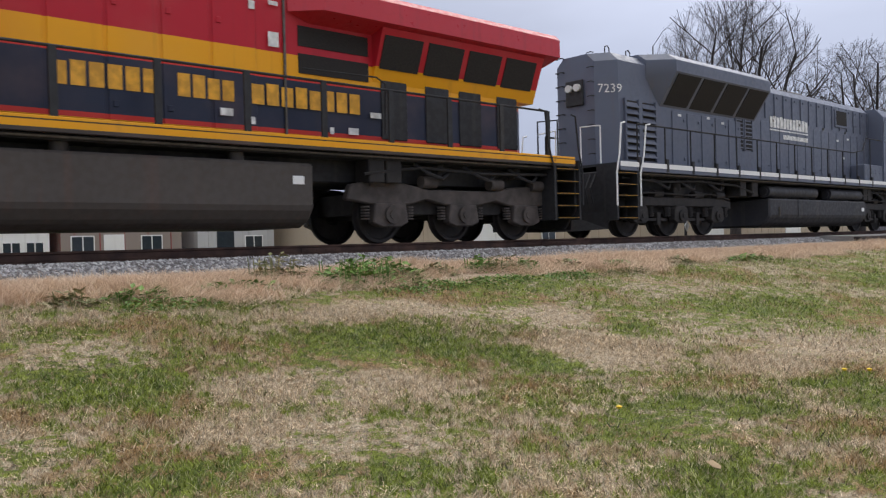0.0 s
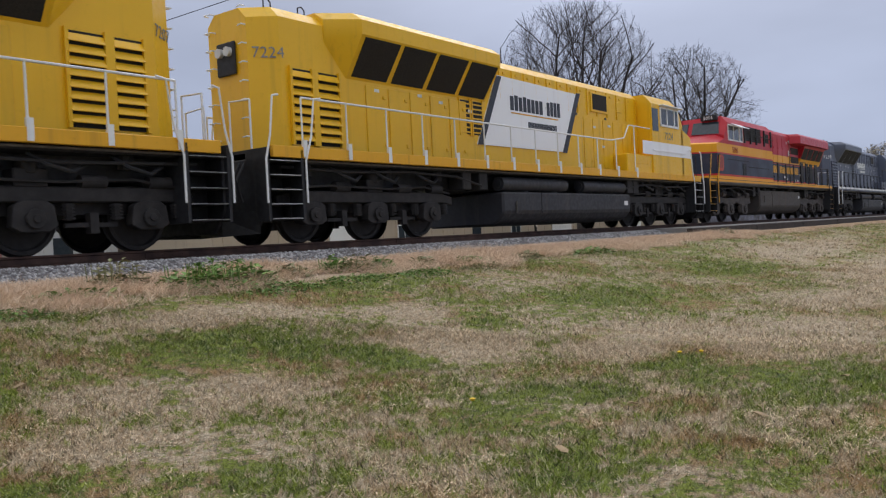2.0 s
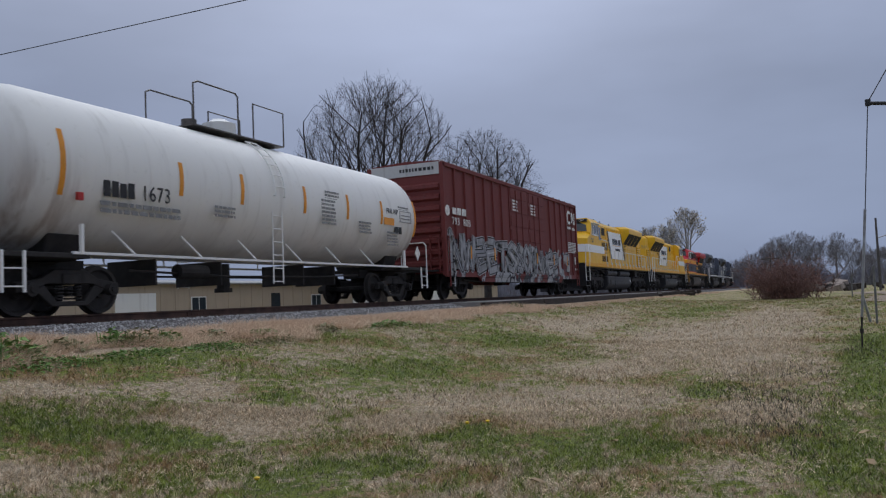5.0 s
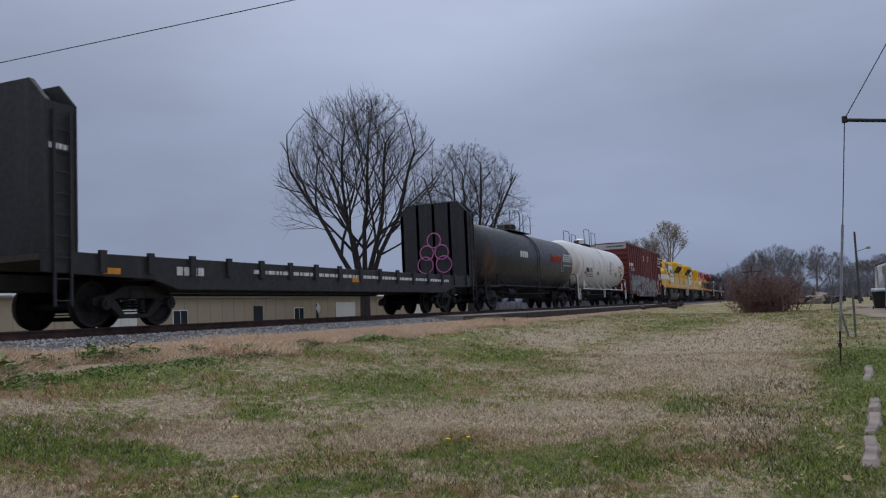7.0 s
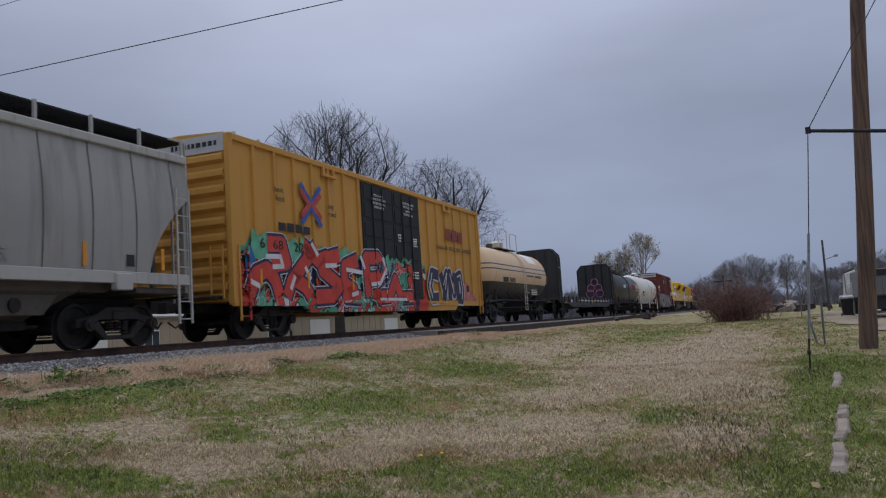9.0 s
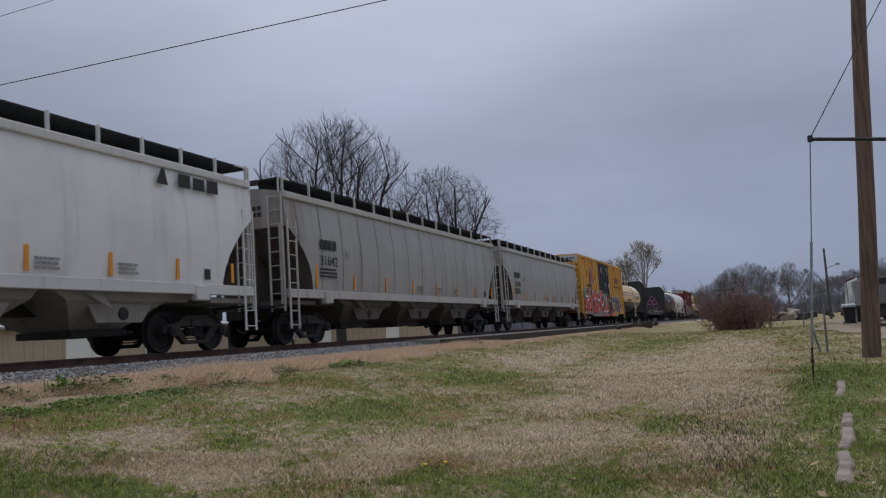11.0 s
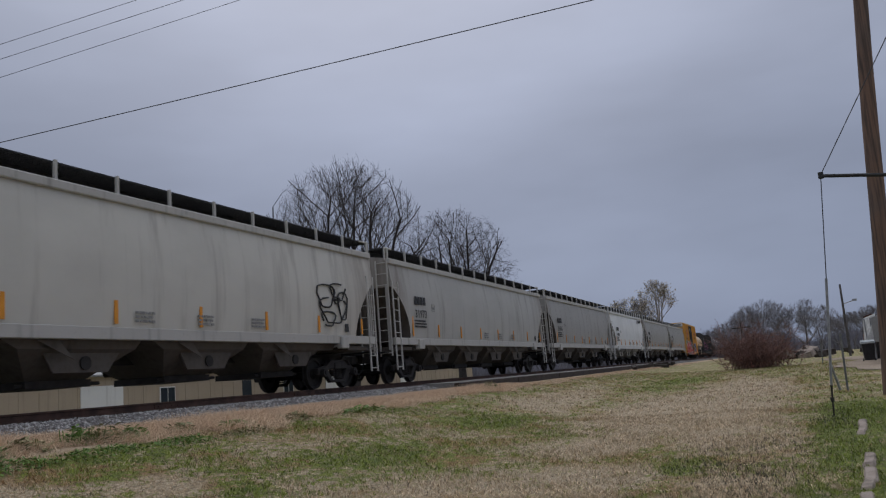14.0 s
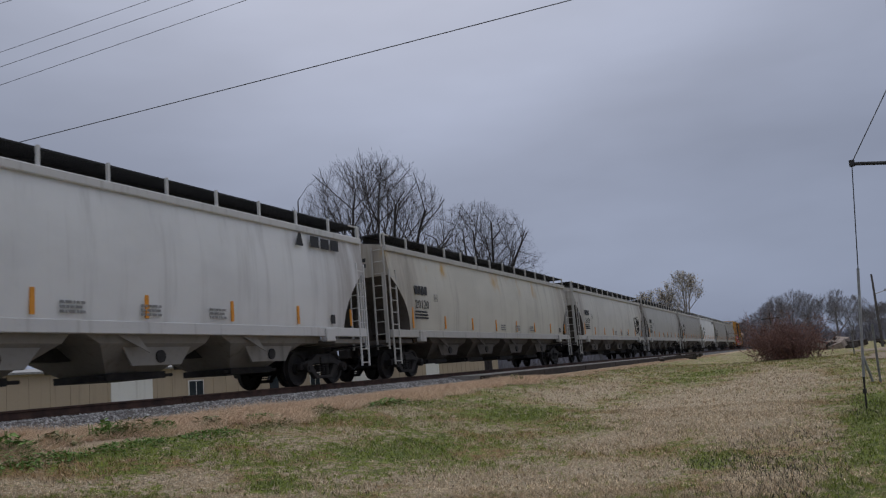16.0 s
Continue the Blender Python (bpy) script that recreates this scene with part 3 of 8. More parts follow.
def road_switch(label, d, number, body, sill, rails, panel, step_edge):
    """Six-axle freight locomotive with flared radiators, cab towards d."""
    root = thing("locomotive", label, "locomotive", "locomotives of the train")
    M = Mesh
    ends_and_underframe(root, d, sill, TANK_BLACK, -2.65, 4.75, 0.20, 1.06, rails, step_edge, body)
    def B(m, x0, x1, *r):
        return m.box(min(x0 * d, x1 * d), max(x0 * d, x1 * d), *r)
    hood_shape(d, -9.55, 6.35, 4.66).ob("long_hood", body, root, smooth=25)
    # flared radiator housing
    def ring(x, y, zl):
        return [(x * d, -0.94, zl), (x * d, -y, 4.28), (x * d, -y, 4.58), (x * d, -y + 0.25, 4.76), (x * d, y - 0.25, 4.76), (x * d, y, 4.58), (x * d, y, 4.28), (x * d, 0.94, zl)]
    M().loft([ring(-8.35, 0.97, 4.1), ring(-7.75, 1.5, 3.42), ring(-2.6, 1.5, 3.42), ring(-2.05, 0.97, 4.1)]).ob("radiator_housing", body, root, smooth=25)
    for s in (-1, 1):
        for k in range(4):
            a, b = -7.62 + k * 1.27, -7.62 + k * 1.27 + 1.12
            p = [(a * d, s * 0.975, 3.50), (b * d, s * 0.975, 3.50), (b * d, s * 1.475, 4.24), (a * d, s * 1.475, 4.24)]
            q = [(x, y + s * 0.015, z - 0.012) for x, y, z in p]
            M().loft([p, q]).ob("radiator_screen", SCREEN, root)
    for k in range(3):
        M().cyl(((-6.8 + k * 1.7) * d, 0, 4.74), ((-6.8 + k * 1.7) * d, 0, 4.84), 0.6, 20).ob("roof_fan", ROOF_GREY, root, smooth=40)
    B(M(), 0.6, 2.2, -0.35, 0.35, 4.6, 4.86).ob("exhaust_stack", ROOF_GREY, root, bevel=0.03)
    m = M()
    for x in (-9.6, -8.7, 0.2, 3.0, 4.6):
        m.tube([(x * d, -0.6, 4.6), (x * d, -0.6, 4.82), (x * d + 0.1, -0.6, 4.86), (x * d + 0.18, -0.6, 4.8), (x * d + 0.18, -0.6, 4.6)], 0.016)
    m.ob("lifting_eye", BLACK, root)
    # tail: louvred bank, lamps, grab irons
    for s in (-1, 1):
        B(M(), -9.34, -7.98, s * 0.95, s * 0.965, 1.96, 3.46).ob("louvre_backing", SCREEN, root)
        for k in range(8):
            z = 2.02 + k * 0.18
            for a, b in ((-9.32, -8.78), (-8.62, -8.0)):
                sl = M()
                xx = sorted((a * d, b * d))
                sl.add([(xx[0], s * 0.965, z + 0.12), (xx[1], s * 0.965, z + 0.12), (xx[1], s * 1.03, z), (xx[0], s * 1.03, z), (xx[0], s * 0.965, z + 0.14), (xx[1], s * 0.965, z + 0.14), (xx[1], s * 1.04, z + 0.01), (xx[0], s * 1.04, z + 0.01)],
                       [(0, 1, 2, 3), (4, 7, 6, 5), (0, 4, 5, 1), (3, 2, 6, 7), (0, 3, 7, 4), (1, 5, 6, 2)])
                sl.ob("louvre_slat", body, root)
        B(M(), -9.36, -9.30, s * 0.95, s * 1.02, 1.94, 3.5).ob("louvre_frame", body, root)
        B(M(), -8.02, -7.96, s * 0.95, s * 1.02, 1.94, 3.5).ob("louvre_frame", body, root)
        B(M(), -8.78, -8.62, s * 0.95, s * 1.02, 1.94, 3.5).ob("louvre_frame", body, root)
        # hood doors
        x = -7.2
        while x < -3.95:
            mm = B(M(), x + 0.03, x + 0.72, s * 0.95, s * 0.975, 1.9, 3.36)
            B(mm, x + 0.56, x + 0.66, s * 0.975, s * 1.0, 2.05, 2.13)
            B(mm, x + 0.56, x + 0.66, s * 0.975, s * 1.0, 3.1, 3.18)
            mm.ob("hood_door", body, root, bevel=0.008)
            x += 0.75
        for k in range(2):
            a = -3.75 + k * 0.55
            B(M(), a, a + 0.42, s * 0.95, s * 0.97, 2.55, 3.4).ob("vent_screen", SCREEN, root)
            fr = M()
            for z in np.arange(2.58, 3.4, 0.12):
                B(fr, a, a + 0.42, s * 0.97, s * 0.985, z, z + 0.035)
            B(fr, a - 0.04, a, s * 0.95, s * 0.99, 2.5, 3.45)
            B(fr, a + 0.42, a + 0.46, s * 0.95, s * 0.99, 2.5, 3.45)
            fr.ob("vent_grille", body, root)
        for x in np.arange(-2.2, 6.2, 0.62):
            if panel and -2.5 < x < 2.7:
                continue
            mm = B(M(), x + 0.02, x + 0.58, s * 0.95, s * 0.968, 1.92, 3.5)
            B(mm, x + 0.45, x + 0.53, s * 0.968, s * 0.99, 2.1, 2.16)
            mm.ob("hood_door", body, root, bevel=0.006)
        mm = M()
        for x in np.arange(-1.9, 6.2, 0.62):
            B(mm, x, x + 0.015, s * 0.95, s * 0.985, 3.6, 4.42)
            B(mm, x + 0.2, x + 0.3, s * 0.95, s * 0.98, 4.28, 4.34)
        mm.ob("hood_seam", body, root)
        B(M(), 3.3, 4.35, s * 0.95, s * 0.99, 3.72, 4.36).ob("filter_box", body, root, bevel=0.01)
        B(M(), 3.4, 4.25, s * 0.99, s * 1.0, 3.80, 4.30).ob("filter_screen", SCREEN, root)
        B(M(), 4.9, 5.25, s * 0.95, s * 0.985, 3.85, 4.2).ob("hatch", body, root, bevel=0.01)
        # blower bulge by the cab
        if s * d < 0:
            B(M(), 4.6, 6.31, s * 0.95, s * 1.46, 1.8, 2.42).ob("battery_box", body, root, bevel=0.03)
            lv = M()
            for k in range(4):
                for z in (2.1, 2.2):
                    B(lv, 4.8 + k * 0.38, 5.05 + k * 0.38, s * 1.46, s * 1.475, z, z + 0.03)
            lv.ob("box_louvre", body, root)
        for z0, z1 in ((1.8, 2.52), (2.55, 3.38)) if s * d > 0 else ():
            ib = B(M(), 4.42, 6.31, s * 0.95, s * 1.44, z0, z1).ob("intake_box", body, root, bevel=0.03)
            B(M(), 4.65, 6.12, s * 1.44, s * 1.448, z0 + 0.17, z1 - 0.18).ob("intake_grille", GRILLE, ib)
            fr = M()
            for a, b, c, e in ((4.56, 6.21, z0 + 0.08, z0 + 0.17), (4.56, 6.21, z1 - 0.18, z1 - 0.09), (4.56, 4.65, z0 + 0.17, z1 - 0.18), (6.12, 6.21, z0 + 0.17, z1 - 0.18)):
                B(fr, a, b, s * 1.44, s * 1.485, c, e)
            for xx in np.arange(4.95, 6.05, 0.36):
                B(fr, xx, xx + 0.015, s * 1.448, s * 1.456, z0 + 0.17, z1 - 0.18)
            fr.ob("intake_frame", body, ib)
        for x, z in ((-6.9, 3.24), (-5.4, 3.28), (-4.6, 3.2), (-0.4 if not panel else -3.4, 3.1), (3.4, 3.2), (3.9, 2.6), (4.3, 3.3)):
            B(M(), x, x + 0.16, s * 0.972, s * 0.979, z, z + 0.07).ob("notice", INK_W, root)
        for x in np.arange(-7.0, 6.0, 1.86):
            B(M(), x, x + 0.07, s * 0.95, s * 0.985, 3.52, 3.6).ob("door_latch", STEEL, root)
        # door of the cab's rear
        B(M(), 6.30, 6.36, s * 0.97, s * 1.45, 1.9, 3.9).ob("cab_door", body, root)
    xt = sorted((-10.06 * d, -10.12 * d))
    M().box(xt[0], xt[1], -0.28, 0.28, 3.35, 4.0).ob("tail_recess", BLACK, root, bevel=0.02)
    for yy in (-0.13, 0.13):
        M().cyl((-10.05 * d, yy, 3.8), (-10.2 * d, yy, 3.8), 0.095, 14).ob("tail_lamp", LAMP_GLASS, root, smooth=40)
    gi = M()
    for k in range(8):
        z = 2.1 + k * 0.36
        gi.tube([(-10.05 * d, 0.35, z), (-10.16 * d, 0.35, z), (-10.16 * d, 0.55, z), (-10.05 * d, 0.55, z)], 0.014)
        gi.tube([(-10.05 * d, -0.58, z), (-10.16 * d, -0.58, z), (-10.12 * d, -0.42, z)], 0.014)
    gi.ob("grab_iron", rails if body is not CHARCOAL else BLACK, root)
    # cab and nose
    def crg(x, z):
        return [(x * d, -1.5, 1.80), (x * d, -1.5, z - 0.32), (x * d, -1.22, z), (x * d, 1.22, z), (x * d, 1.5, z - 0.32), (x * d, 1.5, 1.80)]
    M().loft([crg(6.32, 4.58), crg(8.35, 4.58), [(x * d, y, z) for x, y, z in ((8.75, -1.5, 1.8), (8.75, -1.5, 3.66), (8.75, -1.3, 3.72), (8.75, 1.3, 3.72), (8.75, 1.5, 3.66), (8.75, 1.5, 1.8))]]).ob("cab", body, root, smooth=25)
    M().loft([[(8.6 * d, -1.5, 1.80), (9.55 * d, -1.5, 1.80), (10.3 * d, -0.7, 1.80), (10.3 * d, 0.7, 1.80), (9.55 * d, 1.5, 1.80), (8.6 * d, 1.5, 1.80)],
              [(8.6 * d, -1.5, 3.55), (9.5 * d, -1.5, 3.26), (10.15 * d, -0.7, 3.3), (10.15 * d, 0.7, 3.3), (9.5 * d, 1.5, 3.26), (8.6 * d, 1.5, 3.55)],
              [(8.6 * d, -1.2, 3.72), (9.45 * d, -1.2, 3.46), (10.0 * d, -0.6, 3.44), (10.0 * d, 0.6, 3.44), (9.45 * d, 1.2, 3.46), (8.6 * d, 1.2, 3.72)]]).ob("nose", body, root, smooth=25)
    for s in (-1, 1):
        for a, b in ((7.0, 7.42), (7.5, 8.0), (8.06, 8.3)):
            B(M(), a, b, s * 1.485, s * 1.515, 3.58, 4.14).ob("cab_window", GLASS_DARK, root)
        wf = M()
        B(wf, 6.93, 8.37, s * 1.5, s * 1.53, 3.5, 3.58)
        B(wf, 6.93, 8.37, s * 1.5, s * 1.53, 4.14, 4.2)
        for a in (6.93, 7.42, 8.0, 8.3):
            B(wf, a, a + 0.07, s * 1.5, s * 1.53, 3.5, 4.2)
        wf.ob("window_frame", WHITE if body is not CHARCOAL else BLACK, root)
        B(M(), 6.9, 8.45, s * 1.5, s * 1.68, 4.22, 4.25).ob("sun_visor", PANEL_WHITE if body is not CHARCOAL else body, root)
        B(M(), 6.36, 6.8, s * 1.49, s * 1.51, 3.3, 4.1).ob("door_window", GLASS_DARK, root, bevel=0.005)
        # windscreen half
        p = [(8.765 * d, s * 0.12, 3.80), (8.765 * d, s * 1.3, 3.74), (8.46 * d, s * 1.2, 4.30), (8.46 * d, s * 0.12, 4.36)]
        q = [(x - 0.05 * d, y, z) for x, y, z in p]
        M().loft([p, q]).ob("windscreen", GLASS_DARK, root)
    if panel:
        for s in (-1, 1):
            poly = [(-3.05, 2.31), (-2.05, 4.22), (2.55, 4.16), (1.35, 2.33)]
            M().prism([(x * d, z) for x, z in poly], s * 0.95, s * 0.985).ob("logo_panel", PANEL_WHITE, root)
            for a in (-3.05, 1.35):
                pa = [(a, 2.31), (a + 0.99, 4.2), (a + 1.24, 4.2), (a + 0.25, 2.31)]
                M().prism([(x * d, z) for x, z in pa], s * 0.985, s * 0.992).ob("panel_stripe", PANEL_DARK, root)
            B(M(), 5.6, 9.53, s * 1.5, s * 1.506, 2.46, 2.92).ob("white_stripe", PANEL_WHITE, root)
            B(M(), 6.3, 9.0, s * 1.506, s * 1.53, 2.60, 2.64).ob("stripe_rail", PANEL_WHITE, root)
        pts = [(9.555, -1.5), (10.27, -0.705), (10.27, 0.705), (9.555, 1.5)]
        for (xa, ya), (xb, yb) in zip(pts[:-1], pts[1:]):
            M().loft([[(xa * d, ya, 2.46), (xb * d, yb, 2.46), (xb * d, yb, 2.92), (xa * d, ya, 2.92)],
                      [((xa + 0.006) * d, ya, 2.46), ((xb + 0.006) * d, yb, 2.46), ((xb + 0.006) * d, yb, 2.92), ((xa + 0.006) * d, ya, 2.92)]]).ob("white_stripe", PANEL_WHITE, root)
        lx = -1.45 if d > 0 else -1.0
        word(lx, lx + 1.75, 3.34, 3.76, -0.987, 8, PANEL_DARK, root, 5)
        word(lx + 1.95, lx + 2.75, 3.34, 3.76, -0.987, 4, PANEL_DARK, root, 6)
        bars([(lx + 0.05, lx + 2.6, 3.25, 3.285)], -0.987, INK_Y, root, "underline")
        word(lx + 0.9, lx + 2.5, 2.92, 3.08, -0.987, 19, PANEL_DARK, root, 8)
    else:
        word(-1.6, 1.1, 3.35, 3.72, -0.97, 12, INK_W, root, 5)
        bars([(-1.6, 1.1, 3.26, 3.30)], -0.97, INK_W, root, "underline")
        word(-0.7, 1.1, 3.02, 3.16, -0.97, 19, INK_W, root, 8)
        for s in (-1, 1):
            M().box(-10.36, 10.36, s * 1.54, s * 1.548, 1.70, 1.82).ob("white_line", WHITE, root)
    num_mat = INK_G if panel else INK_W
    lettering(number, 8.35 * d - (0.75 if d > 0 else 0.0) - 0.35, 3.06, 0.26, -1.507, num_mat, root, "road_number")
    tail = lettering(number, -9.72 if d > 0 else 9.6, 3.55, 0.22, -0.965, num_mat, root, "road_number")
    tail.matrix_basis = pose(-10.0, -0.65, 3.62, 90, 0, -35.8) if d > 0 else pose(9.58, -0.945, 3.62, 90, 0, 35.8)
    # number boards and nose lamps
    for s in (-1, 1):
        xb = sorted((8.38 * d, 8.56 * d))
        M().box(xb[0], xb[1], s * 0.95 - 0.32, s * 0.95 + 0.32, 4.34, 4.52).ob("number_board", BLACK, root, bevel=0.01)
        if d < 0:
            nb = lettering(number, 0, 0, 0.12, 0, INK_W, root, "board_number", center=True)
            nb.matrix_basis = pose(8.57 * d, s * 0.95, 4.37, 90, 0, -90)
    for z in (3.02, 3.2):
        M().cyl((10.18 * d, 0.0, z), (10.3 * d, 0.0, z), 0.085, 14).ob("headlight", LAMP_GLASS, root, smooth=40)
    for s in (-1, 1):
        M().cyl((10.45 * d, s * 0.75, 1.98), (10.62 * d, s * 0.75, 1.98), 0.1, 14).ob("ditch_light", LAMP_GLASS, root, smooth=40)
    M().cyl((7.0 * d, 0.2, 4.58), (7.0 * d, 0.2, 4.75), 0.05, 8).cyl((7.1 * d, 0.2, 4.74), (6.7 * d, 0.2, 4.74), 0.06, 8).cyl((7.1 * d, 0.05, 4.74), (6.8 * d, 0.05, 4.74), 0.05, 8).ob("horn", ROOF_GREY, root)
    rp = [(-9.55, 2.77), (3.6, 2.77), (4.4, 2.9), (4.75, 3.35), (6.2, 3.35)]
    walkway_rail(root, [(x * d, z) for x, z in rp], 1.22, rails if panel else BLACK)
    if panel:
        lengthen(root, d, 0.8)
    return root


def wide_body(label, d, number):
    """Six-axle locomotive with a wide cab section and overhanging radiators, cab towards d."""
    root = thing("locomotive", label, "locomotive", "locomotives of the train")
    M = Mesh
    ends_and_underframe(root, d, LIVERY, TANK_BROWN, -3.5, 3.5, 0.30, 1.38, BLACK, INK_Y, LIVERY)
    def B(m, x0, x1, *r):
        return m.box(min(x0 * d, x1 * d), max(x0 * d, x1 * d), *r)
    hood_shape(d, -9.0, 1.6, 4.55, 1.02).ob("long_hood", LIVERY, root, smooth=25)
    # wide section with the cab
    def crg(x, z, w=1.5):
        return [(x * d, -w, 1.70), (x * d, -w, z - 0.3), (x * d, -w + 0.25, z), (x * d, w - 0.25, z), (x * d, w, z - 0.3), (x * d, w, 1.70)]
    M().loft([crg(1.5, 4.5), crg(7.9, 4.5), [(x * d, y, z) for x, y, z in ((8.35, -1.5, 1.7), (8.35, -1.5, 3.62), (8.35, -1.3, 3.7), (8.35, 1.3, 3.7), (8.35, 1.5, 3.62), (8.35, 1.5, 1.7))]]).ob("cab_section", LIVERY, root, smooth=25)
    M().loft([[(8.3 * d, -1.5, 1.70), (9.35 * d, -1.5, 1.70), (10.3 * d, -0.62, 1.70), (10.3 * d, 0.62, 1.70), (9.35 * d, 1.5, 1.70), (8.3 * d, 1.5, 1.70)],
              [(8.3 * d, -1.5, 3.50), (9.3 * d, -1.5, 3.22), (10.2 * d, -0.62, 3.22), (10.2 * d, 0.62, 3.22), (9.3 * d, 1.5, 3.22), (8.3 * d, 1.5, 3.50)],
              [(8.3 * d, -1.1, 3.72), (9.25 * d, -1.0, 3.5), (9.9 * d, -0.5, 3.42), (9.9 * d, 0.5, 3.42), (9.25 * d, 1.0, 3.5), (8.3 * d, 1.1, 3.72)]]).ob("nose", LIVERY, root, smooth=25)
    RED = paint("livery_red", (0.50, 0.026, 0.040), (0.06, 0.03, 0.03), 0.3, 0.35)
    # overhanging radiator roof
    def rr(x, y, zl):
        return [(x * d, -1.0, zl), (x * d, -y, 4.0), (x * d, -y, 4.38), (x * d, -y + 0.12, 4.5), (x * d, y - 0.12, 4.5), (x * d, y, 4.38), (x * d, y, 4.0), (x * d, 1.0, zl)]
    M().loft([rr(-9.95, 1.5, 3.86), rr(-3.75, 1.5, 3.86), rr(-3.3, 1.05, 4.05)]).ob("radiator_roof", RED, root, smooth=25)
    def r2(x):
        return [(x * d, -1.02, 3.0), (x * d, -1.38, 3.95), (x * d, 1.38, 3.95), (x * d, 1.02, 3.0)]
    M().loft([r2(-9.55), r2(-5.1)]).ob("radiator_cabinet", LIVERY, root)
    for s in (-1, 1):
        for k in range(4):
            a, b = -9.35 + k * 1.08, -8.42 + k * 1.08
            p = [(a * d, s * 1.115, 3.25), (b * d, s * 1.115, 3.25), (b * d, s * 1.335, 3.83), (a * d, s * 1.335, 3.83)]
            M().loft([p, [(x, y + s * 0.015, z - 0.008) for x, y, z in p]]).ob("radiator_screen", SCREEN, root)
        for z0, z1 in ((2.98, 3.32), (3.45, 3.80)):
            B(M(), -5.0, -3.5, s * 1.02, s * 1.035, z0, z1).ob("vent_screen", SCREEN, root)
        # tall doors below the radiators
        for a in (-9.0, -7.9, -7.0, -5.9):
            B(M(), a, a + 0.62, s * 1.02, s * 1.05, 1.95, 3.05).ob("engine_door", BLACK, root, bevel=0.01)
        x = -5.2
        while x < 1.4:
            mm = B(M(), x + 0.03, x + 0.8, s * 1.02, s * 1.04, 1.9, 4.2)
            B(mm, x + 0.66, x + 0.74, s * 1.04, s * 1.06, 2.1, 2.2)
            B(mm, x + 0.66, x + 0.74, s * 1.04, s * 1.06, 3.6, 3.7)
            if x > -3.3:
                mm.ob("hood_door", LIVERY, root, bevel=0.008)
            x += 0.83
        B(M(), 2.0, 9.2, s * 1.5, s * 1.52, 1.55, 1.70).ob("skirt", TANK_BROWN, root)
        for a, b in ((6.0, 6.32), (6.5, 7.15), (7.22, 7.84)):
            B(M(), a, b, s * 1.485, s * 1.512, 3.5, 4.08).ob("cab_window", GLASS_DARK, root)
        wf = M()
        B(wf, 5.94, 7.9, s * 1.5, s * 1.525, 3.44, 3.50)
        B(wf, 5.94, 7.9, s * 1.5, s * 1.525, 4.08, 4.14)
        for a in (5.94, 6.32, 6.44, 7.15, 7.84):
            B(wf, a, a + 0.06, s * 1.5, s * 1.525, 3.44, 4.14)
        wf.ob("window_frame", WHITE, root)
        p = [(6.0 * d, s * 1.5, 4.18), (7.4 * d, s * 1.5, 4.18), (7.4 * d, s * 1.85, 4.0), (6.0 * d, s * 1.85, 4.0)]
        M().loft([p, [(x, y, z + 0.02) for x, y, z in p]]).ob("sun_awning", PANEL_WHITE, root)
        for a in (3.35, 4.15, 4.98):
            vent = B(M(), a, a + 0.64, s * 1.5, s * 1.512, 3.56, 4.2).ob("vent_screen", SCREEN, root)
            for z in np.arange(3.6, 4.16, 0.1):
                B(M(), a + 0.02, a + 0.62, s * 1.512, s * 1.545, z, z + 0.03).ob("vent_slat", BLACK, vent)
        for a, w in ((4.0, 0.12), (4.82, 0.13)):
            B(M(), a, a + w, s * 1.5, s * 1.507, 3.7, 4.16).ob("white_bar", WHITE, root)
        B(M(), 2.1, 2.6, s * 1.5, s * 1.512, 3.62, 4.05).ob("vent_screen", SCREEN, root)
        for a in (1.72, 2.78, 3.98, 4.8, 5.66):
            B(M(), a, a + 0.14, s * 1.5, s * 1.55, 3.45, 4.2).ob("body_bracket", BLACK, root)
        M().tube([(5.4 * d, s * 1.57, 3.9), (1.6 * d, s * 1.57, 3.8)], 0.018).ob("grab_rail", BLACK, root)
        B(M(), 5.62, 6.08, s * 1.5, s * 1.515, 2.02, 2.52).ob("side_hatch", BLACK, root)
        for a, b, z in ((5.2, 8.0, 2.62), (2.2, 5.2, 2.38)):
            B(M(), a, b, s * 1.5, s * 1.515, z, z + 0.03).ob("side_seam", BLACK, root)
        p = [(8.365 * d, s * 0.1, 3.78), (8.365 * d, s * 1.28, 3.72), (8.05 * d, s * 1.2, 4.26), (8.05 * d, s * 0.1, 4.3)]
        M().loft([p, [(x - 0.05 * d, y, z) for x, y, z in p]]).ob("windscreen", GLASS_DARK, root)
        xb = sorted((7.95 * d, 8.18 * d))
        M().box(xb[0], xb[1], s * 0.8 - 0.34, s * 0.8 + 0.34, 4.34, 4.56).ob("number_board", BLACK, root, bevel=0.01)
        nb = lettering(number, 0, 0, 0.14, 0, INK_W, root, "board_number", center=True)
        nb.matrix_basis = pose(8.19 * d, s * 0.8, 4.38, 90, 0, 90 * d)
        # rounded badge on the side of the nose
        badge = [(8.55, 2.2), (8.7, 2.12), (9.1, 2.12), (9.25, 2.2), (9.25, 2.72), (9.1, 2.8), (8.7, 2.8), (8.55, 2.72)]
        M().prism([(x * d, z) for x, z in badge], s * 1.5, s * 1.508).ob("badge", plain("badge_red", (0.5, 0.06, 0.03), 0.5), root)
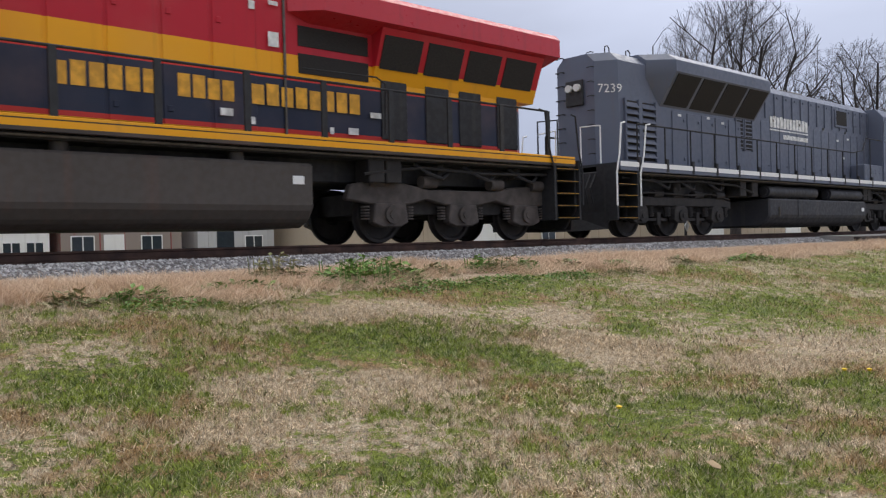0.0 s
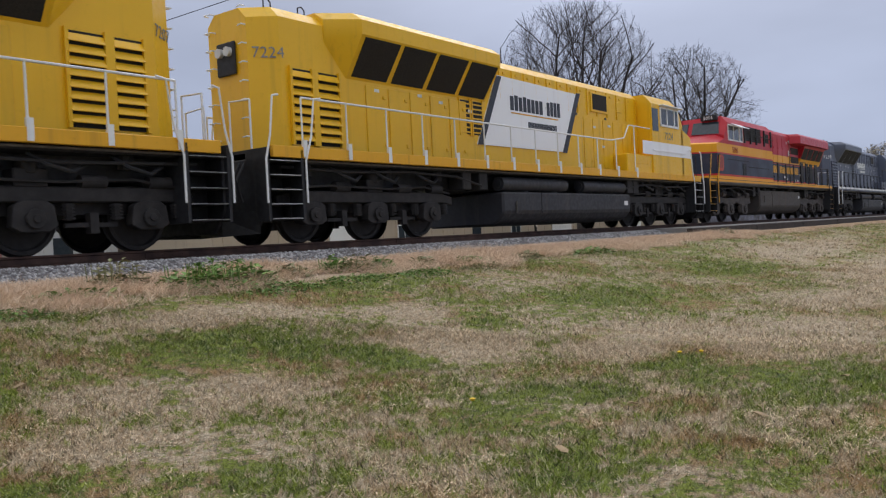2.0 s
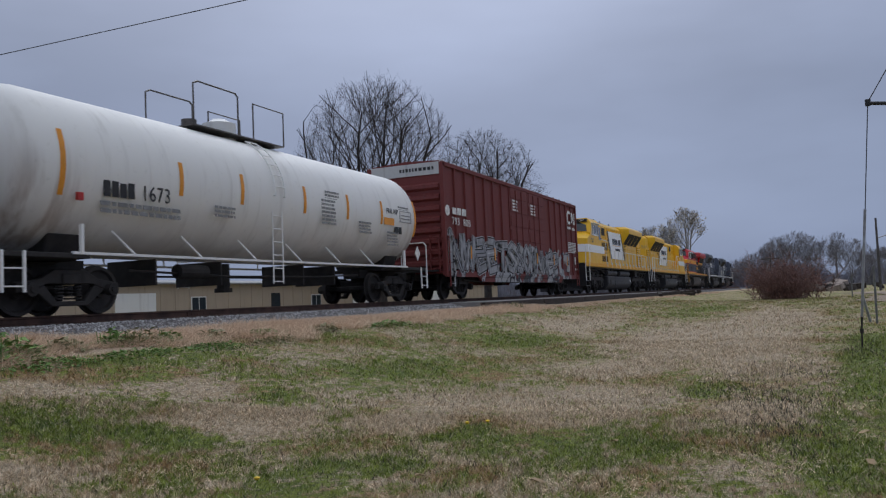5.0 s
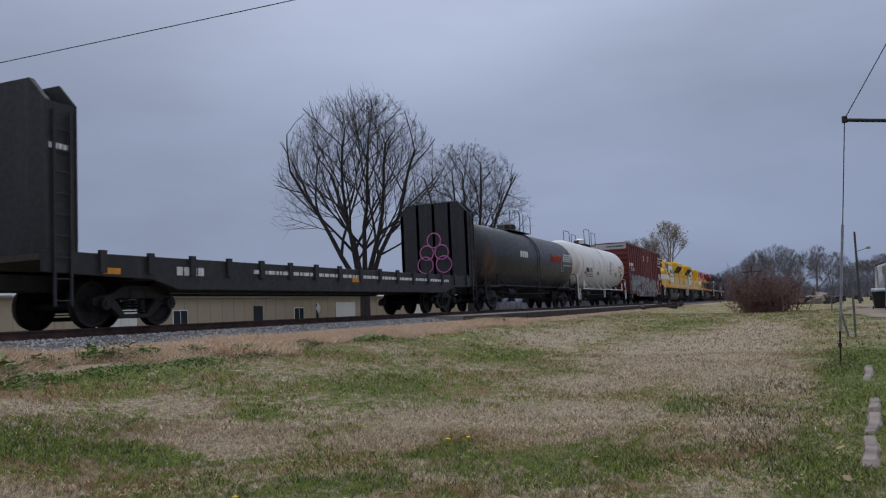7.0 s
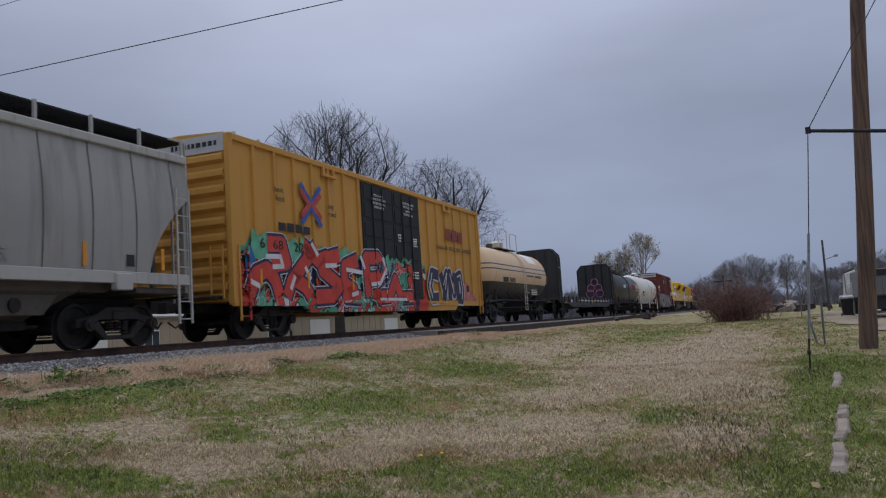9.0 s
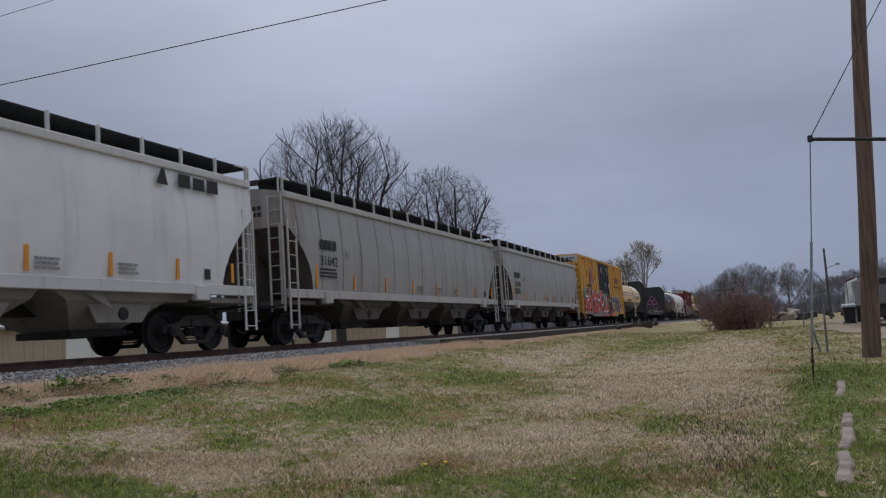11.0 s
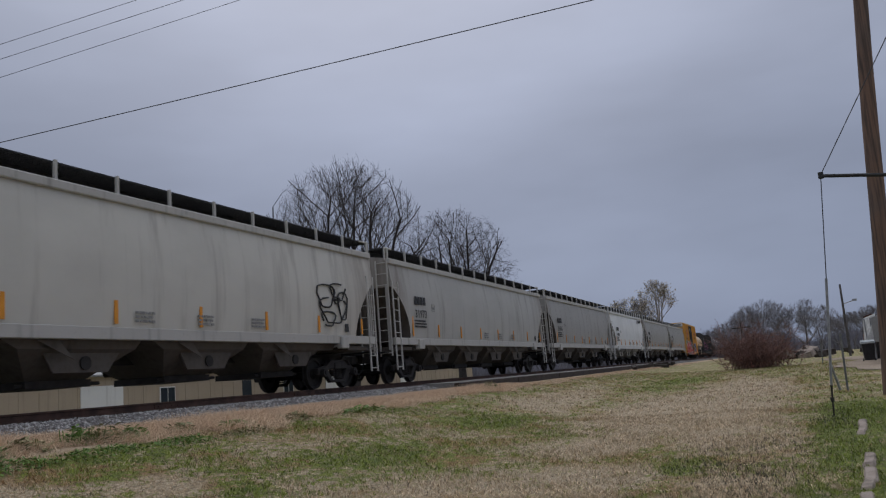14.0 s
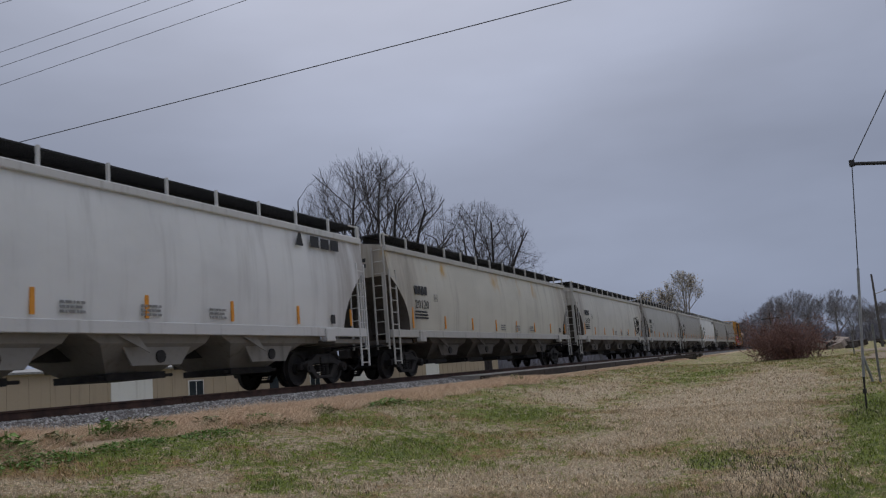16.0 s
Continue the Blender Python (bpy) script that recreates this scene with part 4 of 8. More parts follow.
        M().prism([((x - 8.9) * 0.7 * d + 8.9 * d, (z - 2.46) * 0.7 + 2.46) for x, z in badge], s * 1.508, s * 1.512).ob("badge_field", plain("badge_dull", (0.32, 0.05, 0.03), 0.5), root)
    lettering(number, 7.4 * d, 2.94, 0.26, -1.507, plain("livery_line", (0.42, 0.03, 0.02), 0.5), root, "road_number")
    for a, b, cnt in ((-0.57, 1.0, 6), (1.28, 2.28, 4), (2.55, 4.8, 8)):
        word(a, b, 2.36, 2.72, -1.045, cnt, INK_Y, root, 11 + cnt)
    bars([(2.0, 2.22, 2.12, 2.24), (2.52, 2.62, 2.02, 2.14), (4.1, 4.18, 1.96, 2.08), (4.5, 4.72, 1.98, 2.1), (5.0, 5.25, 2.32, 2.42), (2.9, 3.1, 3.35, 3.6), (2.55, 2.66, 3.92, 4.06), (2.92, 3.1, 4.05, 4.12)], -1.062, INK_W, root, "notice")
    B(M(), -3.24, -3.2, -1.06, -1.03, 1.9, 4.2).ob("hood_seam", STEEL, root)
    M().tube([(-5.1 * d, -1.36, 2.0), (-5.1 * d, -1.4, 2.9), (-4.9 * d, -1.4, 3.0), (-3.4 * d, -1.3, 3.0)], 0.016).ob("conduit", BLACK, root)
    for z in (2.95, 3.12):
        M().cyl((10.2 * d, 0.25, z), (10.3 * d, 0.25, z), 0.085, 14).ob("headlight", LAMP_GLASS, root, smooth=40)
    for s in (-1, 1):
        M().cyl((10.45 * d, s * 0.8, 1.95), (10.62 * d, s * 0.8, 1.95), 0.1, 14).ob("ditch_light", LAMP_GLASS, root, smooth=40)
    for k in range(5):
        B(M(), 4.9 - k * 1.6, 5.9 - k * 1.6, -0.7, 0.7, 4.48, 4.62).ob("roof_hatch", ROOF_GREY, root, bevel=0.02)
    walkway_rail(root, [(x * d, 2.78) for x in (-9.5, 1.5)], 1.45, BLACK, heavy=True)
    for xx in (9.58, 10.55):
        M().tube([(xx * d, -1.6, 0.8), (xx * d, -1.6, 1.6), ((xx - 0.35) * d, -1.58, 2.75)], 0.02).ob("chain_rail", INK_Y, root)
    return root


# ---- freight cars ----
def graffiti_paint(name, base, palette, x0, x1, ztop, ragged, cell, seed, solid=0.0, swirl=1.4, rim=None, line=0.05):
    """Car paint with a spray-painted piece low on its side: lettered cells with dark outlines."""
    n = Nodes(name)
    X, Y, Z = n.xyz()
    wob = n.noise(0.75, 2, n.coords((1, 0, 1)), 0.5, 0.6)
    wob2 = n.noise(1.1, 2, n.coords((1, 0.01, 1)), 0.5, 0.9)
    warp = n.nt.nodes.new("ShaderNodeCombineXYZ")
    n.put(warp.inputs[0], n.math("ADD", n.math("MULTIPLY", X, 1.0), n.math("MULTIPLY", wob, swirl)))
    n.put(warp.inputs[1], seed)
    n.put(warp.inputs[2], n.math("ADD", n.math("MULTIPLY", Z, 0.75), n.math("MULTIPLY", wob2, swirl)))
    v = warp.outputs[0]
    cells = n.voronoi(cell, v, "F1", "Color")
    edge = n.voronoi(cell, v, "DISTANCE_TO_EDGE")
    pick = n.nt.nodes.new("ShaderNodeSeparateColor")
    n.link(cells, pick.inputs[0])
    stops = [(i / len(palette), c) for i, c in enumerate(palette)]
    col = n.ramp(pick.outputs[0], *stops, hard=True)
    inner = n.voronoi(cell * 2.4, v, "DISTANCE_TO_EDGE")
    sheen = n.math("MULTIPLY", n.span(inner, 0.03, 0.05, 1, 0), n.span(pick.outputs[2], 0.45, 0.5))
    col = n.mix(n.math("MULTIPLY", sheen, 0.85), col, palette[-1])
    col = n.mix(n.span(edge, line * 0.8, line, 1, 0), col, (0.02, 0.02, 0.03))
    top = n.math("ADD", ztop - ragged / 2, n.math("MULTIPLY", n.noise(2.1, 2, n.coords((1, 0, 0.15))), ragged))
    if rim:
        col = n.mix(n.span(Z, n.math("SUBTRACT", top, 0.16), n.math("SUBTRACT", top, 0.14)), col, rim)
    mask = n.math("MULTIPLY", n.span(Z, n.math("SUBTRACT", top, 0.03), top, 1, 0), n.math("MULTIPLY", n.span(X, x0 - 0.1, x0 + 0.1), n.span(X, x1 - 0.1, x1 + 0.1, 1, 0)))
    mask = n.math("MULTIPLY", mask, n.span(Y, -1.3, -1.25, 1, 0))
    if solid:
        mask = n.math("MULTIPLY", mask, n.span(pick.outputs[1], solid, solid + 0.02, 1, 0))
    big = n.noise(0.7, 5)
    st = n.noise(1.0, 5, n.coords((4.5, 4.5, 0.25)))
    b = n.mix(n.span(st, 0.5, 0.8, 0, 0.35), base, tuple(c * 0.35 for c in base))
    b = n.mix(n.span(big, 0.4, 0.75, 0, 0.15), b, tuple(min(1, c * 1.3 + 0.03) for c in base))
    c = n.mix(mask, b, col)
    return n.done(c, 0.68, 0.0, big, 0.05, 0.01)


def ribbon(m, pts, w, y):
    """A flat painted stroke on the car's side through points (x, z)."""
    for a, b in zip(pts, pts[1:]):
        d = Vector((b[0] - a[0], b[1] - a[1])).normalized() * (w / 2)
        m.prism([(a[0] - d[1], a[1] + d[0]), (b[0] - d[1], b[1] + d[0]), (b[0] + d[1], b[1] - d[0]), (a[0] + d[1], a[1] - d[0])], y, y + 0.003)
    for i, p in enumerate(pts[1:-1]):
        m.cyl((p[0], y - 0.0005, p[1]), (p[0], y + 0.0025, p[1]), w / 2, 14)
    return m


def ladder(parent, x, y, z0, z1, w, mat, along="x", step=0.38, name="ladder"):
    m = Mesh()
    e = (lambda t: (x + t, y)) if along == "x" else (lambda t: (x, y + t))
    for t in (0, w):
        a = e(t)
        m.box(a[0] - 0.025, a[0] + 0.025, a[1] - 0.02, a[1] + 0.02, z0, z1)
    z = z0 + 0.1
    while z < z1:
        a, b = e(0), e(w)
        m.cyl((*a, z), (*b, z), 0.014, 6)
        z += step
    return m.ob(name, mat, parent)


def underbody(root, half, tx, mat=GRIME):
    Mesh().box(-half, half, -0.25, 0.25, 0.72, 1.05).ob("centre_sill", mat, root, bevel=0.02)
    for x in (-tx, tx):
        take("freight_truck", freight_truck, root, x)
        Mesh().box(x - 0.3, x + 0.3, -1.3, 1.3, 0.92, 1.1).ob("body_bolster", mat, root)
    for e in (-1, 1):
        coupler(root, e * (half + 0.55), e)


def boxcar(label, side, end, fascia, top, half, doors, door_mat, rib_step, truck_x):
    root = thing("boxcar", label, "boxcar", "freight cars of the train")
    M = Mesh
    M().prism([(-1.46, 0.95), (-1.46, top - 0.12), (-1.36, top - 0.02), (0, top + 0.06), (1.36, top - 0.02), (1.46, top - 0.12), (1.46, 0.95)], -half + 0.06, half - 0.06, "x").ob("body", side, root)
    for s in (-1, 1):
        M().box(-half, half, s * 1.44, s * 1.53, 0.80, 1.02).ob("side_sill", side, root, bevel=0.01)
        M().prism([(-truck_x + 1.0, 0.81), (truck_x - 1.0, 0.81), (truck_x - 1.3, 0.62), (-truck_x + 1.3, 0.62)], s * 1.42, s * 1.5).ob("sill_web", side, root)
        M().box(-half, half, s * 1.44, s * 1.54, top - 0.22, top - 0.06).ob("top_chord", side, root, bevel=0.01)
        x = -half + 0.02
        while x < half:
            if not (doors[0] - 0.15 < x < doors[1] + 0.1):
                M().prism([(x, s * 1.45), (x + 0.02, s * 1.53), (x + 0.10, s * 1.53), (x + 0.12, s * 1.45)], 1.02, top - 0.2, "z").ob("side_rib", side, root)
            x += rib_step
        mid = sum(doors) / 2
        for a, b in ((doors[0], mid - 0.02), (mid + 0.02, doors[1])):
            d = M().box(a, b, s * 1.46, s * 1.50, 1.05, top - 0.25).ob("plug_door", door_mat, root, bevel=0.012)
            for z in np.arange(1.25, top - 0.6, 0.62):
                M().box(a + 0.12, b - 0.12, s * 1.497, s * 1.525, z, z + 0.46).ob("door_panel", door_mat, d, bevel=0.012)
            r = M()
            for q in (0.3, 0.62):
                xx = a + (b - a) * q
                r.cyl((xx, s * 1.545, 1.0), (xx, s * 1.545, top - 0.3), 0.02, 6)
            r.ob("lock_rod", door_mat, d)
            w = M().cyl((a + (b - a) * 0.45, s * 1.55, 2.1), (a + (b - a) * 0.45, s * 1.57, 2.1), 0.2, 14)
            w.ob("door_gear", door_mat, d)
        M().box(doors[0] - 2.2, doors[1] + 2.2, s * 1.5, s * 1.56, 0.90, 0.98).ob("door_track", side, root)
    for e in (-1, 1):
        xe = e * (half - 0.06)
        k = 0
        z = 1.15
        while z < top - 0.75:
            a, b = sorted((xe, xe + e * 0.11))
            M().prism([(xe, z), (xe + e * 0.12, z + 0.08), (xe + e * 0.12, z + 0.2), (xe, z + 0.28)], -1.36, 1.36).ob("end_rib", end, root)
            z += 0.40
        a, b = sorted((xe, xe + e * 0.05))
        M().box(a, b, -1.44, 1.44, top - 0.5, top - 0.06).ob("end_fascia", fascia, root)
        for s in (-1, 1):
            a, b = sorted((xe - e * 0.1, xe + e * 0.07))
            M().box(a, b, s * 1.38, s * 1.54, 0.85, top - 0.08).ob("corner_post", side, root, bevel=0.01)
            ladder(root, xe + e * 0.16, s * 0.95, 1.0, 2.3, 0.36 * s, end, "y")
            ladder(root, xe - e * 0.55, s * 1.57, 0.45, 2.3, 0.4 * e, side, "x")
        M().box(min(xe, xe + e * 0.4), max(xe, xe + e * 0.4), -1.2, 1.2, 1.0, 1.06).ob("crossover_platform", GRIME, root)
        small_print_end(root, xe + e * 0.056, e, top - 0.34)
    rf = M()
    for x in np.arange(-half + 0.5, half, 1.1):
        rf.box(x, x + 0.08, -1.35, 1.35, top + 0.0, top + 0.075)
    rf.ob("roof_seam", fascia, root)
    m = M()
    for s in (-1, 1):
        m.box(-half + 1.0, half - 1.0, s * 0.6, s * 0.72, 0.72, 0.95)
    for x in (-3.4, -1.2, 1.0, 3.2):
        m.box(x, x + 0.2, -1.4, 1.4, 0.74, 0.92)
    m.cyl((1.6, -0.9, 0.75), (2.8, -0.9, 0.75), 0.2, 12).box(-2.6, -2.2, -1.2, -0.8, 0.5, 0.9)
    m.tube([(-7, -1.2, 0.7), (-2, -1.25, 0.62), (3, -1.25, 0.62), (7, -1.2, 0.7)], 0.02)
    m.ob("brake_gear", GRIME, root)
    underbody(root, half, truck_x)
    return root


def small_print_end(root, x, e, z):
    m = Mesh()
    rnd = random.Random(4)
    y = -0.2
    while y < 1.2:
        w = rnd.uniform(0.06, 0.14)
        m.box(min(x, x + e * 0.004), max(x, x + e * 0.004), -y - w, -y, z, z + 0.12)
        y += w + 0.05
    m.ob("end_marking", INK, root)


def tank_skin(name, col, top=None, cut=None, grime=0.35, rust=True):
    n = Nodes(name)
    X, Y, Z = n.xyz()
    big = n.noise(0.6, 5)
    fine = n.noise(7, 5)
    st = n.noise(1.2, 5, n.coords((3.0, 1.0, 0.35)))
    c = col
    if cut is not None:
        c = n.mix(n.math("GREATER_THAN", Z, cut), col, top)
        # two painted lines round the shell
        for z0, z1 in ((2.62, 2.68), (2.86, 2.92)):
            band = n.math("MULTIPLY", n.math("GREATER_THAN", Z, z0), n.math("LESS_THAN", Z, z1))
            c = n.mix(band, c, (0.03, 0.06, 0.14))
    if rust:
        run_x = n.math("MULTIPLY", n.span(n.math("ABSOLUTE", X), 5.6, 7.6), n.span(Z, 1.3, 3.4, 1, 0.0))
        c = n.mix(n.math("MULTIPLY", run_x, n.span(st, 0.38, 0.6, 0.1, 0.75)), c, (0.20, 0.095, 0.045))
    lowdirt = n.math("MULTIPLY", n.span(Z, 1.0, 2.5, 1, 0), n.span(big, 0.3, 0.6, 0.25, 1.0))
    c = n.mix(n.math("MULTIPLY", lowdirt, grime), c, (0.19, 0.14, 0.095))
    c = n.mix(n.span(st, 0.52, 0.8, 0, grime * 0.8), c, (0.24, 0.21, 0.17))
    c = n.mix(n.span(fine, 0.6, 0.8, 0, grime * 0.4), c, (0.15, 0.12, 0.1))
    return n.done(c, n.span(fine, 0.3, 0.7, 0.35, 0.55), 0, fine, 0.04, 0.01)


def shell(x0, x1, r, zc, n=48, dish=0.72):
    rings = []
    xs = [(x0, 0.001), (x0 + dish * 0.06, r * 0.35), (x0 + dish * 0.2, r * 0.62), (x0 + dish * 0.5, r * 0.87), (x0 + dish, r), (x1 - dish, r), (x1 - dish * 0.5, r * 0.87), (x1 - dish * 0.2, r * 0.62), (x1 - dish * 0.06, r * 0.35), (x1, 0.001)]
    for x, rr in xs:
        rings.append([(x, rr * math.sin(t), zc + rr * math.cos(t)) for t in np.linspace(0, 2 * math.pi, n, endpoint=False)])
    return Mesh().loft(rings, caps=False)


def shell_patch(x0, x1, a0, a1, r, zc, mat, parent, name):
    """A patch laid on the near side of the shell between two heights (angle up from the waist, degrees)."""
    ts = np.linspace(radians(a0), radians(a1), 6)
    rows = [[(x, -(rr) * math.cos(t), zc + rr * math.sin(t)) for t in ts] for x in (x0, x1) for rr in (r + 0.004,)]
    m = Mesh()
    m.loft(rows, close=False)
    return m.ob(name, mat, parent, smooth=60)


def tank_car(label, half, r, zc, skin, frame_mat, dome_x, truck_x, car_half, rails=True, trim=WHITE, top_mat=None):
    root = thing("tank_car", label, "tank car", "freight cars of the train")
    M = Mesh
    shell(-half, half, r, zc).ob("tank_shell", skin, root, smooth=50)
    for x in np.linspace(-half * 0.62, half * 0.62, 5):
        ring = []
        for xx in (x - 0.012, x + 0.012):
            ring.append([(xx, (r + 0.006) * math.sin(t), zc + (r + 0.006) * math.cos(t)) for t in np.linspace(0, 2 * math.pi, 48, endpoint=False)])
        M().loft(ring, caps=False).ob("weld_seam", skin, root, smooth=60)
    for e in (-1, 1):
        xe = e * (half - 0.55)
        M().prism([(-0.8, 1.0), (-1.0, zc - r * 0.78), (1.0, zc - r * 0.78), (0.8, 1.0)], min(xe - e * 1.25, xe - e * 0.45), max(xe - e * 1.25, xe - e * 0.45), "x").ob("saddle", frame_mat, root, bevel=0.02)
        M().box(min(e * (car_half - 1.9), e * car_half), max(e * (car_half - 1.9), e * car_half), -1.42, 1.42, 1.0, 1.09).ob("end_platform", frame_mat, root, bevel=0.01)
        for s in (-1, 1):
            M().tube([(e * (car_half - 1.7), s * 1.42, 1.08), (e * (car_half - 1.7), s * 1.42, 1.62)], 0.05).ob("bracket_post", trim, root)
            M().tube([(e * (car_half - 0.02), s * 1.42, 0.5), (e * (car_half - 0.02), s * 1.42, 1.85), (e * (car_half - 0.08), s * 1.35, 1.95), (e * (car_half - 0.08), s * 0.5, 1.95), (e * (car_half - 0.08), s * 0.5, 1.08)], 0.025).ob("end_handrail", trim, root, smooth=50)
            ladder(root, e * (car_half - 0.5), s * 1.44, 0.4, 1.1, 0.42 * e, trim, "x", 0.3, "step_iron")
    for s in (-1, 1):
        M().box(-car_half + 1.5, car_half - 1.5, s * 1.44, s * 1.38, 1.07, 1.12).ob("side_rail", trim, root)
        m = M()
        for x in np.arange(-car_half + 3.0, car_half - 2.9, 1.9):
            m.tube([(x, s * 1.42, 1.09), (x - 0.35, s * 1.15, zc - r * 0.72)], 0.025)
        m.ob("rail_bracket", trim, root)
    # top platform with fittings
    px0, px1 = dome_x - 1.75, dome_x + 1.75
    zt = zc + r
    M().box(px0, px1, -0.72, 0.72, zt - 0.02, zt + 0.01).ob("top_platform", STEEL, root)
    M().cyl((dome_x, 0, zt - 0.1), (dome_x, 0, zt + 0.38), 0.42, 20).cyl((dome_x, 0, zt + 0.38), (dome_x, 0, zt + 0.50), 0.38, 20, 0.16).ob("dome", top_mat or (trim if rails else frame_mat), root, smooth=40)
    M().cyl((dome_x - 1.1, 0, zt), (dome_x - 1.1, 0, zt + 0.3), 0.18, 12).ob("valve", STEEL, root, smooth=40)
    M().cyl((dome_x + 1.0, 0.2, zt), (dome_x + 1.0, 0.2, zt + 0.22), 0.12, 12).ob("valve", STEEL, root, smooth=40)
    for s in (-1, 1):
        M().tube([(px0, s * 0.71, zt), (px0, s * 0.71, zt + 0.95), (px0 + 0.15, s * 0.71, zt + 1.02), (dome_x - 0.25, s * 0.71, zt + 1.02), (dome_x - 0.15, s * 0.71, zt + 0.95), (dome_x - 0.15, s * 0.71, zt)], 0.022).ob("platform_rail", top_mat or STEEL, root, smooth=50)
        M().tube([(dome_x + 0.45, s * 0.71, zt), (dome_x + 0.45, s * 0.71, zt + 0.9), (px1, s * 0.71, zt + 0.9), (px1, s * 0.71, zt)], 0.022).ob("platform_rail", top_mat or STEEL, root)
        lad = M()
        for dx in (-0.2, 0.2):
            line = []
            for a in np.linspace(0, 62, 9):
                t = radians(a)
                line.append((dome_x + 0.25 + dx, s * (r + 0.06) * math.cos(t), zc + (r + 0.06) * math.sin(t)))
            lad.tube([(dome_x + 0.25 + dx, s * 1.48, 0.55), (dome_x + 0.25 + dx, s * 1.5, zc)] + line, 0.02)
        for z in np.arange(0.6, zc, 0.32):
            lad.cyl((dome_x + 0.05, s * 1.49, z), (dome_x + 0.45, s * 1.49, z), 0.014, 6)
        for a in np.linspace(8, 60, 6):
            t = radians(a)
            lad.cyl((dome_x + 0.05, s * (r + 0.07) * math.cos(t), zc + (r + 0.07) * math.sin(t)), (dome_x + 0.45, s * (r + 0.07) * math.cos(t), zc + (r + 0.07) * math.sin(t)), 0.014, 6)
        lad.ob("ladder", top_mat or trim, root)
    m = M()
    m.tube([(-4.6, -0.7, 0.85), (-1.5, -0.75, 0.75), (2.5, -0.75, 0.78), (4.6, -0.7, 0.85)], 0.025)
    m.tube([(-4.6, 0.5, 0.8), (4.6, 0.5, 0.8)], 0.025)
    m.cyl((dome_x, 0, 0.45), (dome_x, 0, 1.1), 0.16, 12).cyl((dome_x, 0, 0.4), (dome_x, 0, 0.5), 0.22, 12)
    m.cyl((-3.2, -0.7, 0.85), (-2.3, -0.7, 0.85), 0.16, 12)
    for x in (-3.9, -1.8, 1.6, 3.2):
        m.box(x, x + 0.05, -0.75, 0.6, 0.55, 1.1)
    m.ob("brake_gear", GRIME, root)
    for x in (-truck_x, truck_x):
        take("freight_truck", freight_truck, root, x)
        M().box(x - 0.9, x + 1.0, -0.3, 0.3, 0.78, 1.05).ob("stub_sill", frame_mat, root)
    for e in (-1, 1):
        M().box(min(e * (car_half - 2.2), e * car_half), max(e * (car_half - 2.2), e * car_half), -0.25, 0.25, 0.75, 1.02).ob("draft_sill", frame_mat, root)
        coupler(root, e * (car_half + 0.3), e)
    return root


def bulkhead_flat(label, half):
    root = thing("flatcar", label, "flatcar", "freight cars of the train")
    M = Mesh
    mat = paint("flat_black", (0.024, 0.024, 0.026), (0.09, 0.08, 0.07), 0.4, 0.6)
    M().box(-half, half, -1.4, 1.4, 1.22, 1.34).ob("deck", paint("deck_board", (0.07, 0.055, 0.045), (0.03, 0.03, 0.03), 0.5, 0.8), root)
    for s in (-1, 1):
        M().prism([(-half, 1.38), (half, 1.38), (half, 1.0), (half - 2.6, 0.92), (half - 3.4, 0.72), (-half + 3.4, 0.72), (-half + 2.6, 0.92), (-half, 1.0)], s * 1.40, s * 1.50).ob("side_sill", mat, root, bevel=0.01)
        for x in np.arange(-half + 1.2, half - 1.0, 1.25):
            M().box(x, x + 0.16, s * 1.50, s * 1.57, 1.02, 1.44).ob("stake_pocket", mat, root)
    for e in (-1, 1):
        x0, x1 = e * (half - 0.75), e * (half - 0.05)
        a, b = sorted((x0, x1))
        prof = [(-1.5, 1.34), (-1.5, 4.05), (-1.1, 4.5), (1.1, 4.5), (1.5, 4.05), (1.5, 1.34)]
        bk = M().prism(prof, a, a + 0.12, "x").prism(prof, b - 0.05, b, "x").ob("bulkhead", mat, root, bevel=0.01)
        for y in np.linspace(-1.42, 1.42, 5):
            M().box(a, b, y - 0.06, y + 0.06, 1.34, 4.05 if abs(y) > 1.2 else 4.46).ob("bulkhead_rib", mat, bk)
        ladder(root, e * (half - 0.55), -1.54, 0.4, 3.9, 0.36 * e, mat, "x")
    word(-half + 3.3, -half + 4.2, 1.02, 1.2, -1.503, 4, INK_W, root, 21)
    small_print(-half + 6, half - 3, 1.12, 1, 0.09, -1.503, INK_W, root, 22)
    bars([(-half + 1.3, -half + 1.75, 1.0, 1.12), (0.2, 0.6, 1.0, 1.12)], -1.504, ORANGE, root, "reflector")
    word(-half + 0.1, -half + 0.62, 3.2, 3.3, -1.505, 5, INK_W, root, 23)
    # pink spray-painted rounds on the far bulkhead
    pk = M()
    xs = half - 0.76
    for y, z, r in ((0.0, 2.95, 0.3), (-0.32, 2.45, 0.3), (0.34, 2.45, 0.3), (-0.4, 1.95, 0.34), (0.42, 1.95, 0.34)):
        pts = [(xs, y + r * math.cos(t), z + r * math.sin(t)) for t in np.linspace(0, 2 * math.pi, 18)]
        pk.tube(pts, 0.028, 5)
    pk.ob("spray_paint", plain("spray_pink", (0.55, 0.16, 0.38), 0.6), root)
    underbody(root, half, half - 2.6, mat)
    return root


HOP_GRATE = plain("grating_steel", (0.035, 0.035, 0.037), 0.6, 0.3)


